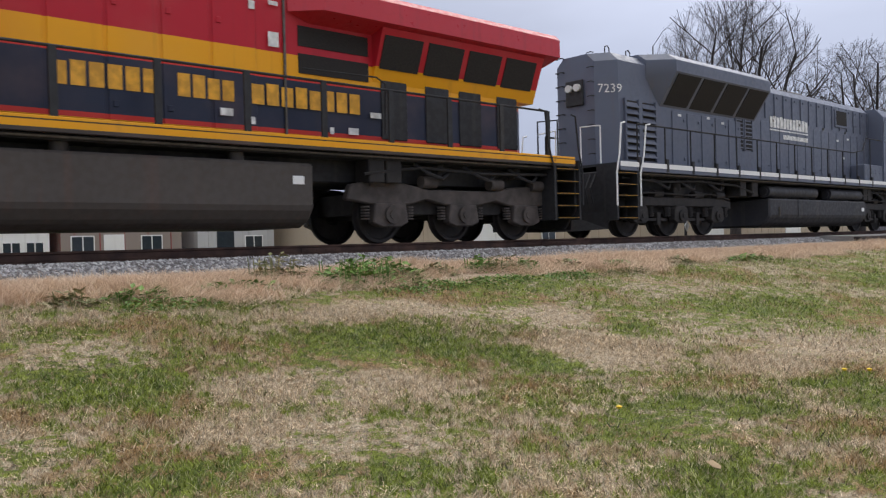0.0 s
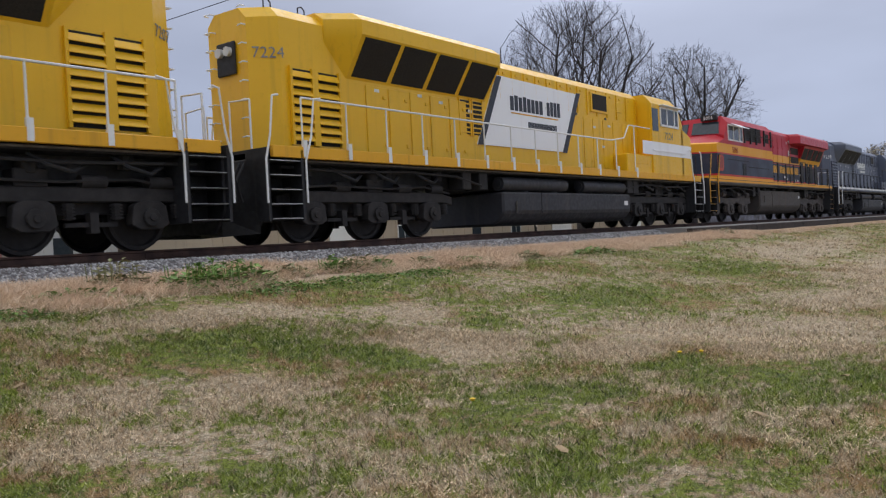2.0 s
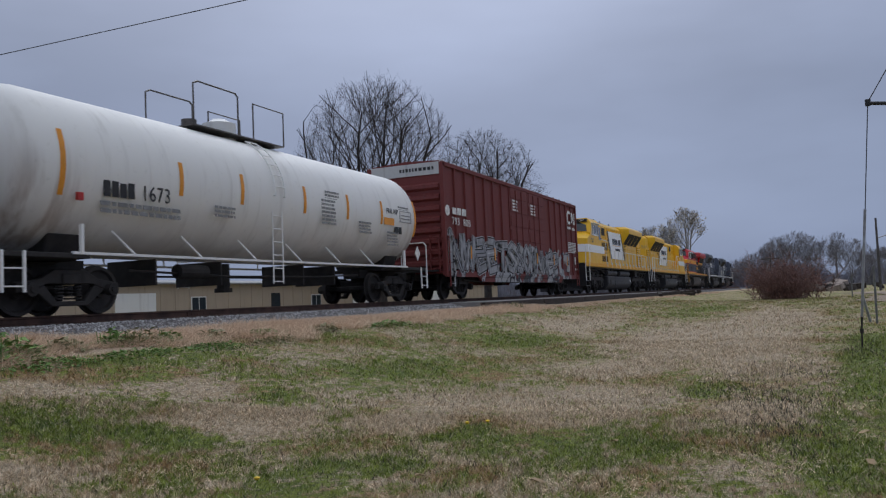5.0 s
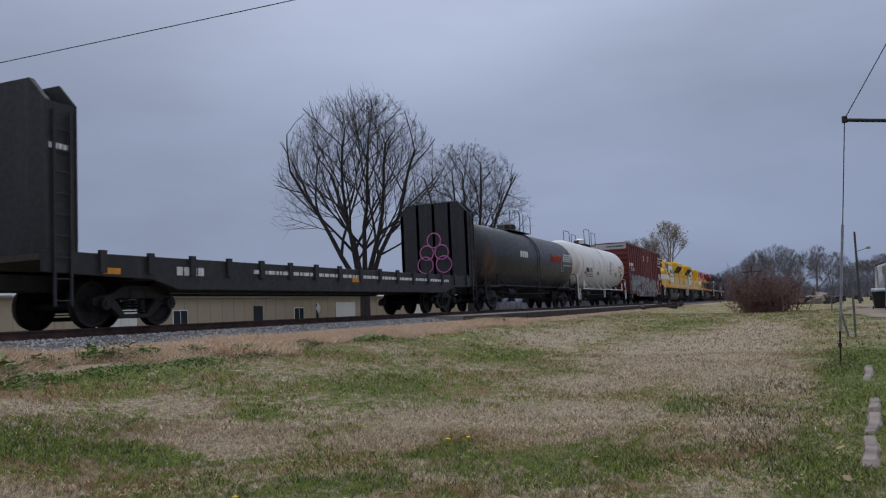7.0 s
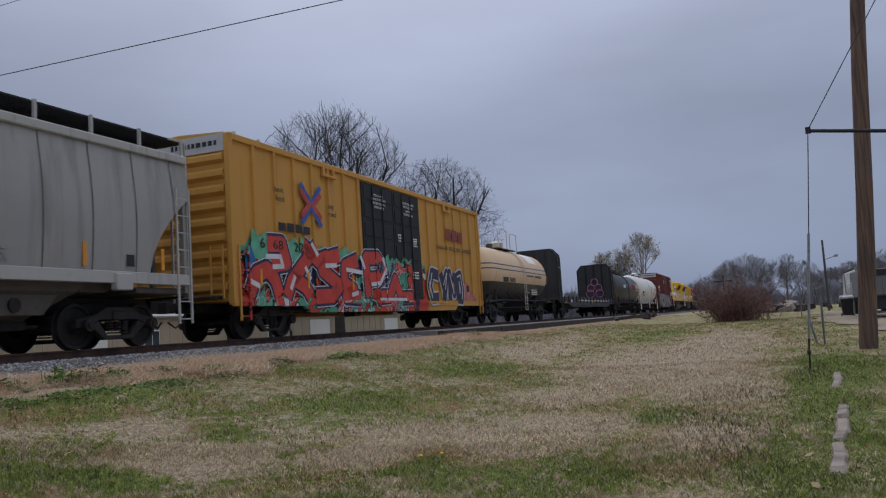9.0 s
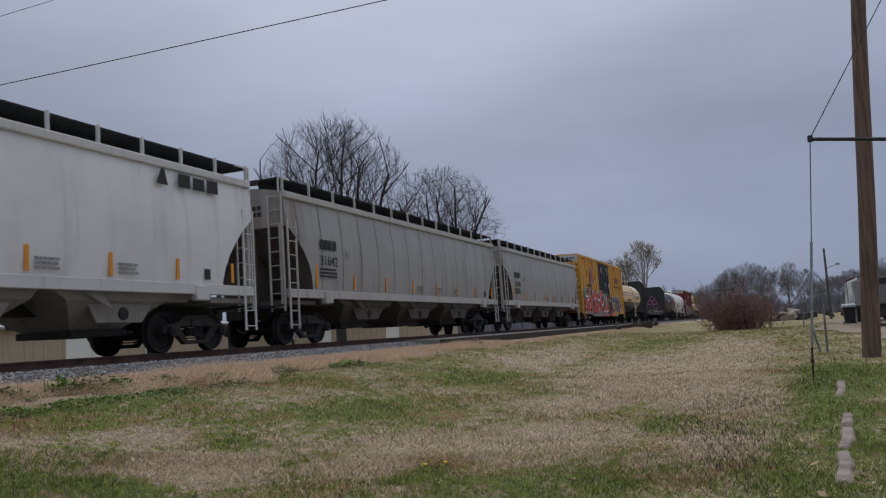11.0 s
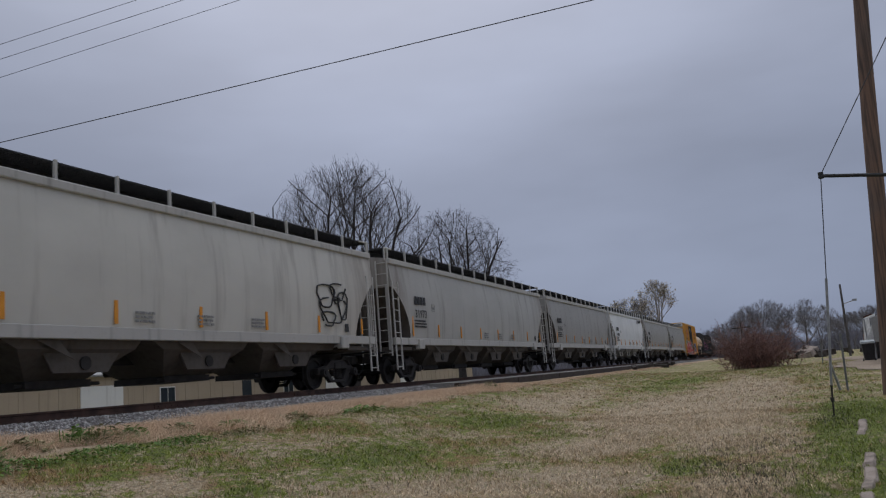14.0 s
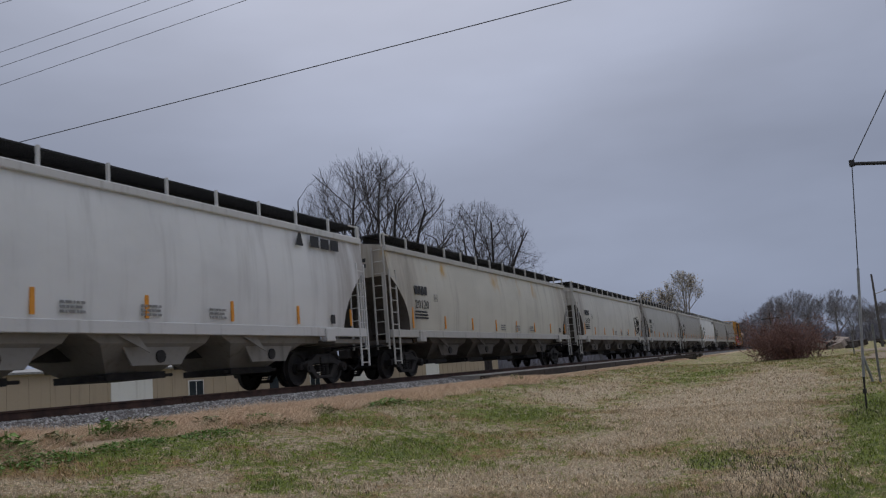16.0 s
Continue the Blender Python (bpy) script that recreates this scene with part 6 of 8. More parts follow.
word(-7.45, -5.75, 2.82, 3.06, -1.545, 4, INK, ob, 81)
SPRAY_RED = plain("spray_bright_red", (0.60, 0.055, 0.035), 0.6, 0, 0.15, 2)
SPRAY_NAVY = plain("spray_deep_blue", (0.020, 0.024, 0.085), 0.6, 0, 0.3, 3)
SPRAY_TEAL = plain("spray_mint", (0.13, 0.44, 0.28), 0.6, 0, 0.2, 3)
SPRAY_BLUE = plain("spray_blue", (0.02, 0.13, 0.36), 0.6, 0, 0.3, 2)
SPRAY_WHITE = plain("spray_chalk", (0.70, 0.70, 0.74), 0.6, 0, 0.1, 3)
for k, (x, w, h) in enumerate(((-8.75, 0.9, 2.78), (-7.6, 1.2, 2.72), (-6.4, 0.9, 2.74), (-5.3, 0.7, 2.6), (-4.4, 0.9, 2.68), (-3.5, 0.6, 2.62), (-2.6, 0.8, 2.52), (-1.4, 1.0, 2.6))):
    Mesh().prism([(x, 2.0), (x + 0.05, h - 0.25), (x - 0.08 + w * 0.2, h), (x + w * 0.5, h - 0.2), (x + w * 0.85, h - 0.02), (x + w, h - 0.4), (x + w, 2.0)], -1.5345, -1.532).ob("spray_spike", SPRAY_TEAL, ob)
Mesh().prism([(-8.95, 1.35), (-9.0, 2.0), (-8.75, 2.35), (-8.5, 1.9), (-8.45, 1.4)], -1.5365, -1.5345).ob("spray_patch", SPRAY_BLUE, ob)
red_strokes = ([(-8.85, 1.1), (-8.55, 1.6), (-8.05, 1.75), (-7.7, 1.5), (-7.5, 1.08)], [(-8.0, 2.42), (-7.3, 2.45), (-7.1, 1.98), (-7.8, 1.88)],
               [(-5.5, 2.5), (-6.3, 1.9), (-6.9, 1.45), (-7.15, 1.05)], [(-6.9, 1.6), (-6.2, 1.35), (-5.9, 1.08)], [(-6.2, 2.5), (-5.4, 2.1), (-4.8, 2.25)],
               [(-4.1, 2.35), (-4.8, 2.2), (-5.2, 1.85), (-4.6, 1.6), (-4.15, 1.42), (-4.6, 1.1), (-5.6, 1.06)], [(-2.9, 2.25), (-3.8, 2.0), (-3.85, 1.5), (-3.2, 1.28), (-3.8, 1.1), (-2.8, 1.06)],
               [(-2.25, 1.1), (-2.3, 2.35), (-1.4, 2.4), (-0.95, 2.08), (-1.5, 1.72), (-2.2, 1.66)], [(-1.3, 1.1), (-0.55, 1.15), (-0.1, 1.7), (0.35, 1.1)], [(0.5, 1.08), (1.4, 1.1)])
white_strokes = ([(-8.1, 2.08), (-7.4, 2.12), (-7.3, 1.86), (-7.8, 1.82)], [(-5.75, 2.6), (-5.4, 2.25)], [(-6.95, 1.25), (-6.7, 1.62)], [(-3.7, 1.92), (-2.6, 1.86)],
                 [(-1.05, 2.42), (-0.78, 2.05), (-1.3, 1.56), (-2.0, 1.5)], [(-2.7, 2.4), (-2.42, 2.0)], [(-3.4, 1.14), (-2.95, 1.22)], [(-6.15, 1.9), (-5.85, 1.55)], [(-5.0, 1.98), (-4.3, 2.02)], [(-8.9, 1.45), (-8.4, 1.3)], [(-1.4, 1.0), (0.9, 1.02)])
for st in red_strokes:
    ribbon(Mesh(), st, 0.62, -1.5395).ob("spray_outline", SPRAY_WHITE, ob)
    ribbon(Mesh(), st, 0.57, -1.5425).ob("spray_outline", SPRAY_NAVY, ob)
    ribbon(Mesh(), st, 0.42, -1.5455).ob("spray_letter", SPRAY_RED, ob)
Mesh().prism([(7.0, 1.0), (7.0, 1.75), (7.45, 1.8), (7.9, 1.35), (8.8, 1.0)], -1.5365, -1.5345).ob("spray_patch", plain("spray_salmon", (0.52, 0.17, 0.14), 0.6, 0, 0.3, 3), ob)
bars([(7.3, 7.62, 1.4, 1.68)], -1.545, INK, ob, "data_panel")
for st in white_strokes:
    ribbon(Mesh(), st, 0.13, -1.5490).ob("spray_line", SPRAY_WHITE, ob)
bars([(x, x + 0.1, 1.3, 1.75) for x in (-8.4, -6.05, -3.35, 3.0, 5.6)], -1.556, ORANGE, ob, "reflector")
for tx, x in (("6", -8.35), ("68", -7.75), ("229", -6.7)):
    lettering(tx, x, 2.3, 0.26, -1.553, INK, ob, "car_number", 1.4)
word(5.1, 7.2, 3.5, 3.98, -1.545, 3, plain("mark_brown", (0.28, 0.05, 0.03), 0.6), ob, 82)
lettering("RAILCAR  POOLING  EXPERTS", 4.05, 3.08, 0.17, -1.545, INK, ob, "lettering", 1.25)
for cx, lines in ((-1.07, ("-IMPORTANT-", "CLOSE THIS DOOR", "BEFORE CLOSING", "MAIN DOOR")), (1.43, ("CLOSE AND LOCK", "BOTH DOORS", "BEFORE", "MOVING CAR"))):
    for k, tx in enumerate(lines):
        lettering(tx, cx, 4.5 - k * 0.135, 0.085, -1.532, INK_W, ob, "lettering", 1.05, True)
small_print(1.75, 2.15, 3.25, 4, 0.05, -1.53, INK_W, ob, 84)
small_print(0.4, 0.65, 3.3, 3, 0.06, -1.53, INK_W, ob, 85)
small_print(1.55, 2.1, 2.0, 3, 0.06, -1.53, INK_W, ob, 86)
NAVY = plain("spray_navy", (0.028, 0.026, 0.065), 0.6, 0, 0.3, 3)
CHALK = plain("spray_white", (0.60, 0.59, 0.60), 0.6, 0, 0.2, 3)
strokes = ([(4.02, 2.0), (3.35, 2.08), (3.05, 1.55), (3.3, 1.08), (3.95, 1.12)], [(4.25, 2.1), (4.5, 1.62), (4.95, 2.12), (4.7, 1.45), (4.5, 1.02)],
           [(5.2, 1.04), (5.28, 2.12), (5.7, 1.3), (5.85, 2.16)], [(6.15, 1.1), (6.12, 2.0), (6.55, 2.1), (6.72, 1.5), (6.6, 1.06), (6.15, 1.1)])
for st in strokes:
    ribbon(Mesh(), st, 0.56, -1.551).ob("spray_outline", CHALK, ob)
for st in strokes:
    ribbon(Mesh(), st, 0.42, -1.556).ob("spray_letter", NAVY, ob)
    ribbon(Mesh(), st[1:-1], 0.07, -1.561).ob("spray_line", CHALK, ob)

GREY_A = hopper_paint("hopper_grey", (0.37, 0.362, 0.35), 0.5)
GREY_B = hopper_paint("hopper_pale", (0.60, 0.585, 0.54), 0.45)
GREY_D = hopper_paint("hopper_dull", (0.45, 0.445, 0.425), 0.55)
GREY_C = hopper_paint("hopper_stained", (0.60, 0.58, 0.51), 0.35, stain=(0.50, 0.30, 0.06))
WHITE_H = hopper_paint("hopper_white", (0.76, 0.77, 0.78), 0.25)
# grimy bay colour, dark enough to carry the shade under the ends too
LOW_D = paint("bay_grime_shade", (0.095, 0.082, 0.07), (0.03, 0.027, 0.025), 0.6, 0.75)
LOW_L = paint("bay_grey", (0.26, 0.245, 0.22), (0.08, 0.07, 0.06), 0.6, 0.7)
TRIM_G = paint("trim_grey", (0.46, 0.45, 0.43), (0.10, 0.09, 0.08), 0.5, 0.6)
TRIM_W = paint("trim_white", (0.60, 0.60, 0.60), (0.15, 0.13, 0.11), 0.35, 0.55)
HOPPERS = [
    ("grey ribbed covered hopper car with curved side panels", -14.25, 8.75, GREY_A, LOW_D, TRIM_G, "31040", 3, 15),
    ("grey ribbed covered hopper car with streaked sides", -33.7, 9.3, GREY_A, LOW_D, TRIM_G, "31042", 3, 15),
    ("white covered hopper car with clean smooth sides", -52.7, 8.1, WHITE_H, LOW_L, TRIM_W, "540070", 3, 0),
    ("grey ribbed covered hopper car with chalky scuff line", -71.0, 8.8, GREY_A, LOW_D, TRIM_G, "31105", 3, 15),
    ("grey covered hopper car with smooth weathered sides", -90.65, 9.45, GREY_D, LOW_D, TRIM_G, "31973", 4, 0),
    ("pale grey covered hopper car with brown end stains", -111.57, 10.05, GREY_B, LOW_D, TRIM_G, "20139", 4, 0),
    ("pale covered hopper car with yellow stains near the roof", -133.9, 10.35, GREY_C, LOW_D, TRIM_G, "20120", 4, 0),
    ("white covered hopper car with dark company symbol", -156.2, 10.35, WHITE_H, LOW_L, TRIM_W, "540112", 4, 0),
]
for lab, x0, half, skin, low, trim, num, bays, ribs in HOPPERS:
    h = place(hopper(lab, half, skin, low, trim, num, bays, ribs), x0)
    if skin is WHITE_H:
        word(half - 2.9, half - 1.4, 3.62, 3.92, -1.585, 3, INK, h, 91)
        Mesh().prism([(half - 3.55, 3.6), (half - 3.4, 3.95), (half - 3.3, 3.95), (half - 3.2, 3.6)], -1.588, -1.58).ob("symbol", INK, h)
    if num == "20139":
        sc = Mesh()
        cx = half - 2.6
        for k, (ux, uz, w, hgt, turns) in enumerate(((-0.5, 2.6, 0.45, 0.4, 1.2), (0.2, 2.75, 0.4, 0.3, 0.9), (-0.1, 2.2, 0.7, 0.45, 0.8), (0.45, 2.35, 0.25, 0.5, 1.1), (-0.4, 1.95, 0.35, 0.25, 0.9), (0.1, 2.5, 0.16, 0.12, 1.0))):
            t = np.linspace(k, k + 2 * math.pi * turns, 16)
            sc.tube([(cx + ux + w * math.cos(q) * (1 + 0.25 * math.sin(3 * q)), -1.605, uz + hgt * math.sin(q) * (1 + 0.2 * math.cos(2 * q))) for q in t], 0.024, 5)
        sc.ob("spray_scribble", INK, h)


# ---- the yard: ground, ballast, rails ----
# lawn patches: x, y, along, across
GREEN_PATCHES = [(9.1, 8.1, 1.0, 0.4), (11.8, 5.9, 1.3, 0.7), (5.6, 6.0, 0.4, 0.35), (6.1, 5.4, 0.4, 0.4), (8.2, 5.7, 0.4, 0.25), (5.6, 3.6, 0.4, 0.3), (7.6, 3.1, 0.45, 0.3), (6.1, 3.2, 0.4, 0.3),
                 (18.0, 6.0, 2.2, 0.7), (11.3, 1.1, 0.7, 0.3), (7.2, 1.8, 0.7, 0.8), (7.1, -0.3, 1.0, 0.35), (13.5, -1.0, 5.5, 0.5), (33.0, 3.3, 5.0, 1.2), (2.2, 6.4, 0.55, 0.45), (5.2, 6.6, 0.8, 0.5),
                 (6.1, 5.2, 0.3, 0.3), (2.0, 4.5, 0.35, 0.3), (4.3, 2.4, 0.5, 0.4), (4.9, 3.3, 0.4, 0.4), (18.0, -1.6, 3.2, 0.6), (3.1, 3.6, 0.3, 0.3)]
STRAW_PATCHES = [(7.0, 5.2, 0.7, 0.6), (7.9, 6.7, 0.6, 0.4), (7.9, 3.9, 0.6, 0.5), (9.8, 3.9, 0.8, 0.6), (10.0, 2.4, 1.5, 0.9), (14.7, 0.6, 2.6, 0.9), (19.0, 2.2, 4.0, 1.6), (13.7, 2.8, 1.2, 0.8),
                 (4.3, 5.4, 0.5, 0.35), (7.2, 5.5, 0.7, 0.5), (3.3, 5.8, 0.35, 0.3), (5.6, 7.6, 1.0, 0.4), (2.7, 5.1, 0.35, 0.3), (27.0, 2.0, 9.0, 2.2), (9.5, 0.5, 0.9, 0.5), (24.0, 6.2, 5.0, 0.9)]


def cover(x, y):
    """How green (+) or straw-pale (-) the lawn grows at a place."""
    f = np.zeros(np.shape(x))
    for spots, amount in ((GREEN_PATCHES, 0.058), (STRAW_PATCHES, -0.062)):
        for px, py, rx, ry in spots:
            f = f + amount * (1 - smooth01((((x - px) / rx) ** 2 + ((y - py) / ry) ** 2) / 2.4))
    return np.clip(f, -0.11, 0.09)


def lay_cover(me):
    """Stores the cover field on a mesh, for its material."""
    co = np.zeros(len(me.vertices) * 3, np.float32)
    me.vertices.foreach_get("co", co)
    co = co.reshape(-1, 3)
    at = me.attributes.new("cover", "FLOAT", "POINT")
    at.data.foreach_set("value", cover(co[:, 0], co[:, 1]).astype(np.float32))


def lawn_colour(n):
    """Winter lawn: green patches, straw, bare brown; the same field for soil and blades."""
    v = n.coords((1, 1, 0))
    a = n.noise(0.35, 4, v, 0.6, 0.8)
    b = n.noise(2.4, 5, v, 0.65, 0.4)
    c = n.noise(7.0, 5, v, 0.7, 0.3)
    tuft = n.noise(21.0, 3, v, 0.6)
    f = n.math("ADD", n.math("MULTIPLY", a, 0.14), n.math("ADD", n.math("MULTIPLY", b, 0.26), n.math("ADD", n.math("MULTIPLY", c, 0.42), n.math("MULTIPLY", tuft, 0.18))))
    at = n.nt.nodes.new("ShaderNodeAttribute")
    at.attribute_name = "cover"
    f = n.math("ADD", f, at.outputs["Fac"])
    green = n.mix(n.span(c, 0.34, 0.66), (0.105, 0.175, 0.014), (0.365, 0.430, 0.048))
    straw = n.mix(n.span(tuft, 0.34, 0.66), (0.62, 0.44, 0.265), (1.0, 0.84, 0.62))
    brown = n.mix(n.span(b, 0.3, 0.7), (0.46, 0.275, 0.115), (0.68, 0.46, 0.22))
    dry = n.mix(n.math("MULTIPLY", n.span(n.noise(0.7, 4, v, 0.6), 0.46, 0.6), n.span(at.outputs["Fac"], -0.07, 0.0)), straw, brown)
    col = n.mix(n.span(f, 0.486, 0.522), dry, green)
    # noise specks darken the colour, painting in shadowed gaps between lighter tufts
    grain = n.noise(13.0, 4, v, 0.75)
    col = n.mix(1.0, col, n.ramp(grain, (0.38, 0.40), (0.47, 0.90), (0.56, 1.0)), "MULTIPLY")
    return col, c


def grass_soil():
    n = Nodes("lawn_soil")
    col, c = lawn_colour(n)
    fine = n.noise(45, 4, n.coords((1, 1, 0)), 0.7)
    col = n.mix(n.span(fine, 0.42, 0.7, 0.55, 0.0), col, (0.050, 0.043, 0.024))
    Y = n.xyz()[1]
    band = n.math("MULTIPLY", n.span(Y, 8.5, 8.9), n.span(Y, 10.7, 11.0, 1, 0))
    col = n.mix(n.math("MULTIPLY", band, n.span(c, 0.35, 0.6, 0.6, 1.0)), col, (0.52, 0.39, 0.27))
    return n.done(col, 0.95, 0, fine, 0.9, 0.04)


def grass_blade(name, dryness=False, yellow=False):
    n = Nodes(name)
    rnd = n.nt.nodes.new("ShaderNodeNewGeometry").outputs["Random Per Island"]
    if yellow:
        col = n.ramp(rnd, (0.0, (0.45, 0.315, 0.16)), (0.5, (0.72, 0.55, 0.34)), (1.0, (0.92, 0.76, 0.52)))
    elif dryness:
        col = n.ramp(rnd, (0.0, (0.56, 0.40, 0.27)), (0.5, (0.76, 0.585, 0.42)), (1.0, (0.90, 0.76, 0.58)))
        big = n.noise(0.8, 3)
        col = n.mix(n.span(big, 0.4, 0.7, 0, 0.35), col, (0.60, 0.41, 0.27))
    else:
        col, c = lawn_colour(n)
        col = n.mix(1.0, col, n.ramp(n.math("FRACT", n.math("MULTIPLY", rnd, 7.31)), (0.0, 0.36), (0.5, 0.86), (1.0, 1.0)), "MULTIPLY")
        col = n.mix(n.span(rnd, 0.0, 0.3, 0.5, 0.0), col, (0.88, 0.75, 0.53))
        col = n.mix(n.span(rnd, 0.7, 1.0, 0, 0.4), col, (0.12, 0.16, 0.04))
    return n.done(col, 0.75)


def blades(name, xy, h, w, mat, zfun, rng, lean=0.5, label="", category="grass"):
    """Single-triangle grass blades, joined; kind stuff."""
    k = len(xy)
    z = zfun(xy[:, 0], xy[:, 1]) - 0.004
    a = rng.uniform(0, 2 * np.pi, k)
    hh = h * rng.uniform(0.5, 1.25, k)
    ww = w * rng.uniform(0.6, 1.4, k)
    la = rng.uniform(0, 2 * np.pi, k)
    ll = hh * lean * rng.uniform(0.1, 1.3, k)
    v = np.zeros((k, 3, 3), np.float32)
    v[:, 0] = np.stack([xy[:, 0] - ww * np.cos(a), xy[:, 1] - ww * np.sin(a), z], 1)
    v[:, 1] = np.stack([xy[:, 0] + ww * np.cos(a), xy[:, 1] + ww * np.sin(a), z], 1)
    v[:, 2] = np.stack([xy[:, 0] + ll * np.cos(la), xy[:, 1] + ll * np.sin(la), z + hh], 1)
    return raw_mesh(name, v.reshape(-1, 3), np.arange(3 * k).reshape(-1, 3), mat, label, category)


def raw_mesh(name, v, f, mat, label="", category="", kind="stuff", parent=None):
    me = bpy.data.meshes.new(name)
    k, c = f.shape
    me.vertices.add(len(v))
    me.vertices.foreach_set("co", np.asarray(v, np.float32).ravel())
    me.loops.add(k * c)
    me.loops.foreach_set("vertex_index", np.asarray(f, np.int32).ravel())
    me.polygons.add(k)
    me.polygons.foreach_set("loop_start", np.arange(0, k * c, c, dtype=np.int32))
    me.update(calc_edges=True)
    me.validate()
    me.materials.append(mat)
    ob = new(name, me)
    if parent is not None:
        ob.parent = parent
    return tagged(ob, label, category, kind=kind)


def make_ground():
    xs = np.concatenate([np.linspace(-300, -20, 15), np.linspace(-15, 60, 151), np.linspace(62, 200, 50), np.linspace(230, 4000, 40)])
    ys = np.concatenate([np.linspace(-3000, -60, 20), np.linspace(-55, -8, 24), np.linspace(-7.5, 19, 107), np.linspace(20, 60, 30), np.linspace(70, 4000, 40)])
    def fz(x, y):
        z = ground_z(x, y)
        near = np.exp(-((x - 12) / 30.0) ** 2)
        return z + 0.02 * near * np.sin(x * 1.7 + 0.6 * y) * np.sin(y * 2.1 - 0.4 * x)
    m = Mesh()
    m.add(*sheet(xs, ys, fz))
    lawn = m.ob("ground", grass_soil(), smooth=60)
    lay_cover(lawn.data)
    tagged(lawn, "patchy winter lawn, part green and part straw", "lawn", kind="structure")


make_ground()
rng = np.random.default_rng(7)


def wedge(k, r0, r1, a0=-14, a1=80):
    r = np.sqrt(rng.uniform(r0 * r0, r1 * r1, k))
    a = np.radians(rng.uniform(a0, a1, k))
    p = np.stack([r * np.cos(a), r * np.sin(a)], 1)
    keep = (p[:, 1] < 8.9 + 0.25 * np.sin(p[:, 0] * 1.3)) & ~((p[:, 1] < -1.75) & (p[:, 0] < 14.5)) & ~((p[:, 1] < -3.0) & (p[:, 0] > 26))
    p = p[keep]
    # blades stand in small tussocks
    c = p[rng.integers(0, len(p), max(1, len(p) // 9))]
    q = c[rng.integers(0, len(c), len(p))] + rng.normal(0, 0.026 if r1 < 12 else 0.05, (len(p), 2))
    return np.where(rng.uniform(0, 1, (len(p), 1)) < 0.72, q, p)


LAWN = grass_blade("lawn_blade")
lay_cover(blades("lawn_grass", wedge(300000, 3.2, 9.5), 0.044, 0.0042, LAWN, ground_z, rng, 1.3, "short matted winter grass, green and straw").data)
lay_cover(blades("lawn_grass", wedge(190000, 9.0, 20), 0.05, 0.0062, LAWN, ground_z, rng, 1.1, "short matted winter grass, green and straw").data)
lay_cover(blades("lawn_grass", wedge(90000, 19, 48, -9, 40), 0.06, 0.012, LAWN, ground_z, rng, 0.7, "short matted winter grass, green and straw").data)


def thatch(name, p, mat, length, width):
    """Dead blades lying almost flat on the lawn."""
    k = len(p)
    z = ground_z(p[:, 0], p[:, 1]) + rng.uniform(0.008, 0.035, k)
    a = rng.uniform(0, 2 * np.pi, k)
    L = length * rng.uniform(0.5, 1.5, k)
    u = np.stack([np.cos(a), np.sin(a), rng.normal(0, 0.25, k)], 1) * L[:, None]
    w = np.stack([-np.sin(a), np.cos(a), np.zeros(k)], 1) * width
    c = np.stack([p[:, 0], p[:, 1], z], 1)
    v = np.stack([c - u / 2 - w, c - u / 2 + w, c + u / 2], 1)
    return raw_mesh(name, v.reshape(-1, 3), np.arange(3 * k).reshape(-1, 3), mat, "dead straw lying flat among the grass", "grass")


def strip_points(k, y0, y1, x0, x1, power=1.0):
    x = x0 + (x1 - x0) * rng.uniform(0, 1, k) ** power
    t = rng.beta(2.2, 2.0, k)
    edge = 0.28 * np.sin(x * 0.9) + 0.2 * np.sin(x * 2.3 + 1)
    y = y0 + edge + (y1 - y0 - edge) * t
    clump = np.sin(x * 3.1 + 2 * np.sin(y * 2)) * np.sin(y * 4.3 + x) > -0.75
    return np.stack([x, y], 1)[clump]


DRY = grass_blade("dry_blade", True)


def straw_spots(k, r0, r1):
    p = wedge(k, r0, r1)
    f = np.array([noise.noise(Vector((x * 0.8, y * 0.8, 3.0))) + 0.6 * noise.noise(Vector((x * 3.1, y * 3.1, 8.0))) for x, y in p])
    return p[f - 7.0 * cover(p[:, 0], p[:, 1]) + rng.normal(0, 0.12, len(p)) > 0.05]


p = np.concatenate([rng.normal((8.6, 0.2), (0.9, 0.28), (1000, 2)), rng.normal((10.3, 0.7), (1.2, 0.35), (900, 2)), rng.normal((12.5, 0.3), (1.5, 0.4), (700, 2)), rng.normal((17.0, -0.9), (1.6, 0.25), (600, 2)), rng.normal((6.5, 3.0), (1.5, 1.0), (500, 2))])
blades("lawn_weed", p, 0.055, 0.007, plain("weed_dark", (0.085, 0.075, 0.055), 0.9, 0, 0.4, 3), ground_z, rng, 0.7, "dark withered weed stubs in the lawn", "weed")
STRAW = grass_blade("straw_blade", True, True)
thatch("lawn_thatch", straw_spots(55000, 3.2, 10), STRAW, 0.055, 0.0028)
thatch("lawn_thatch", straw_spots(36000, 9, 22), STRAW, 0.07, 0.0055)
p = strip_points(110000, 8.45, 10.4, 1.5, 30, 1.2)
thatch("dry_grass_mat", p, DRY, 0.11, 0.005)
p = strip_points(230000, 8.45, 10.4, 1.5, 30, 1.2)
blades("dry_grass", p[(p[:, 0] < 26.2) | (p[:, 1] < 9.7)], 0.13, 0.0048, DRY, ground_z, rng, 1.9, "tall dead buff grass along the ballast")
p = strip_points(26000, 8.3, 9.2, 28, 90, 1.4)
blades("dry_grass", p, 0.09, 0.012, DRY, ground_z, rng, 0.8, "tall dead buff grass along the ballast")
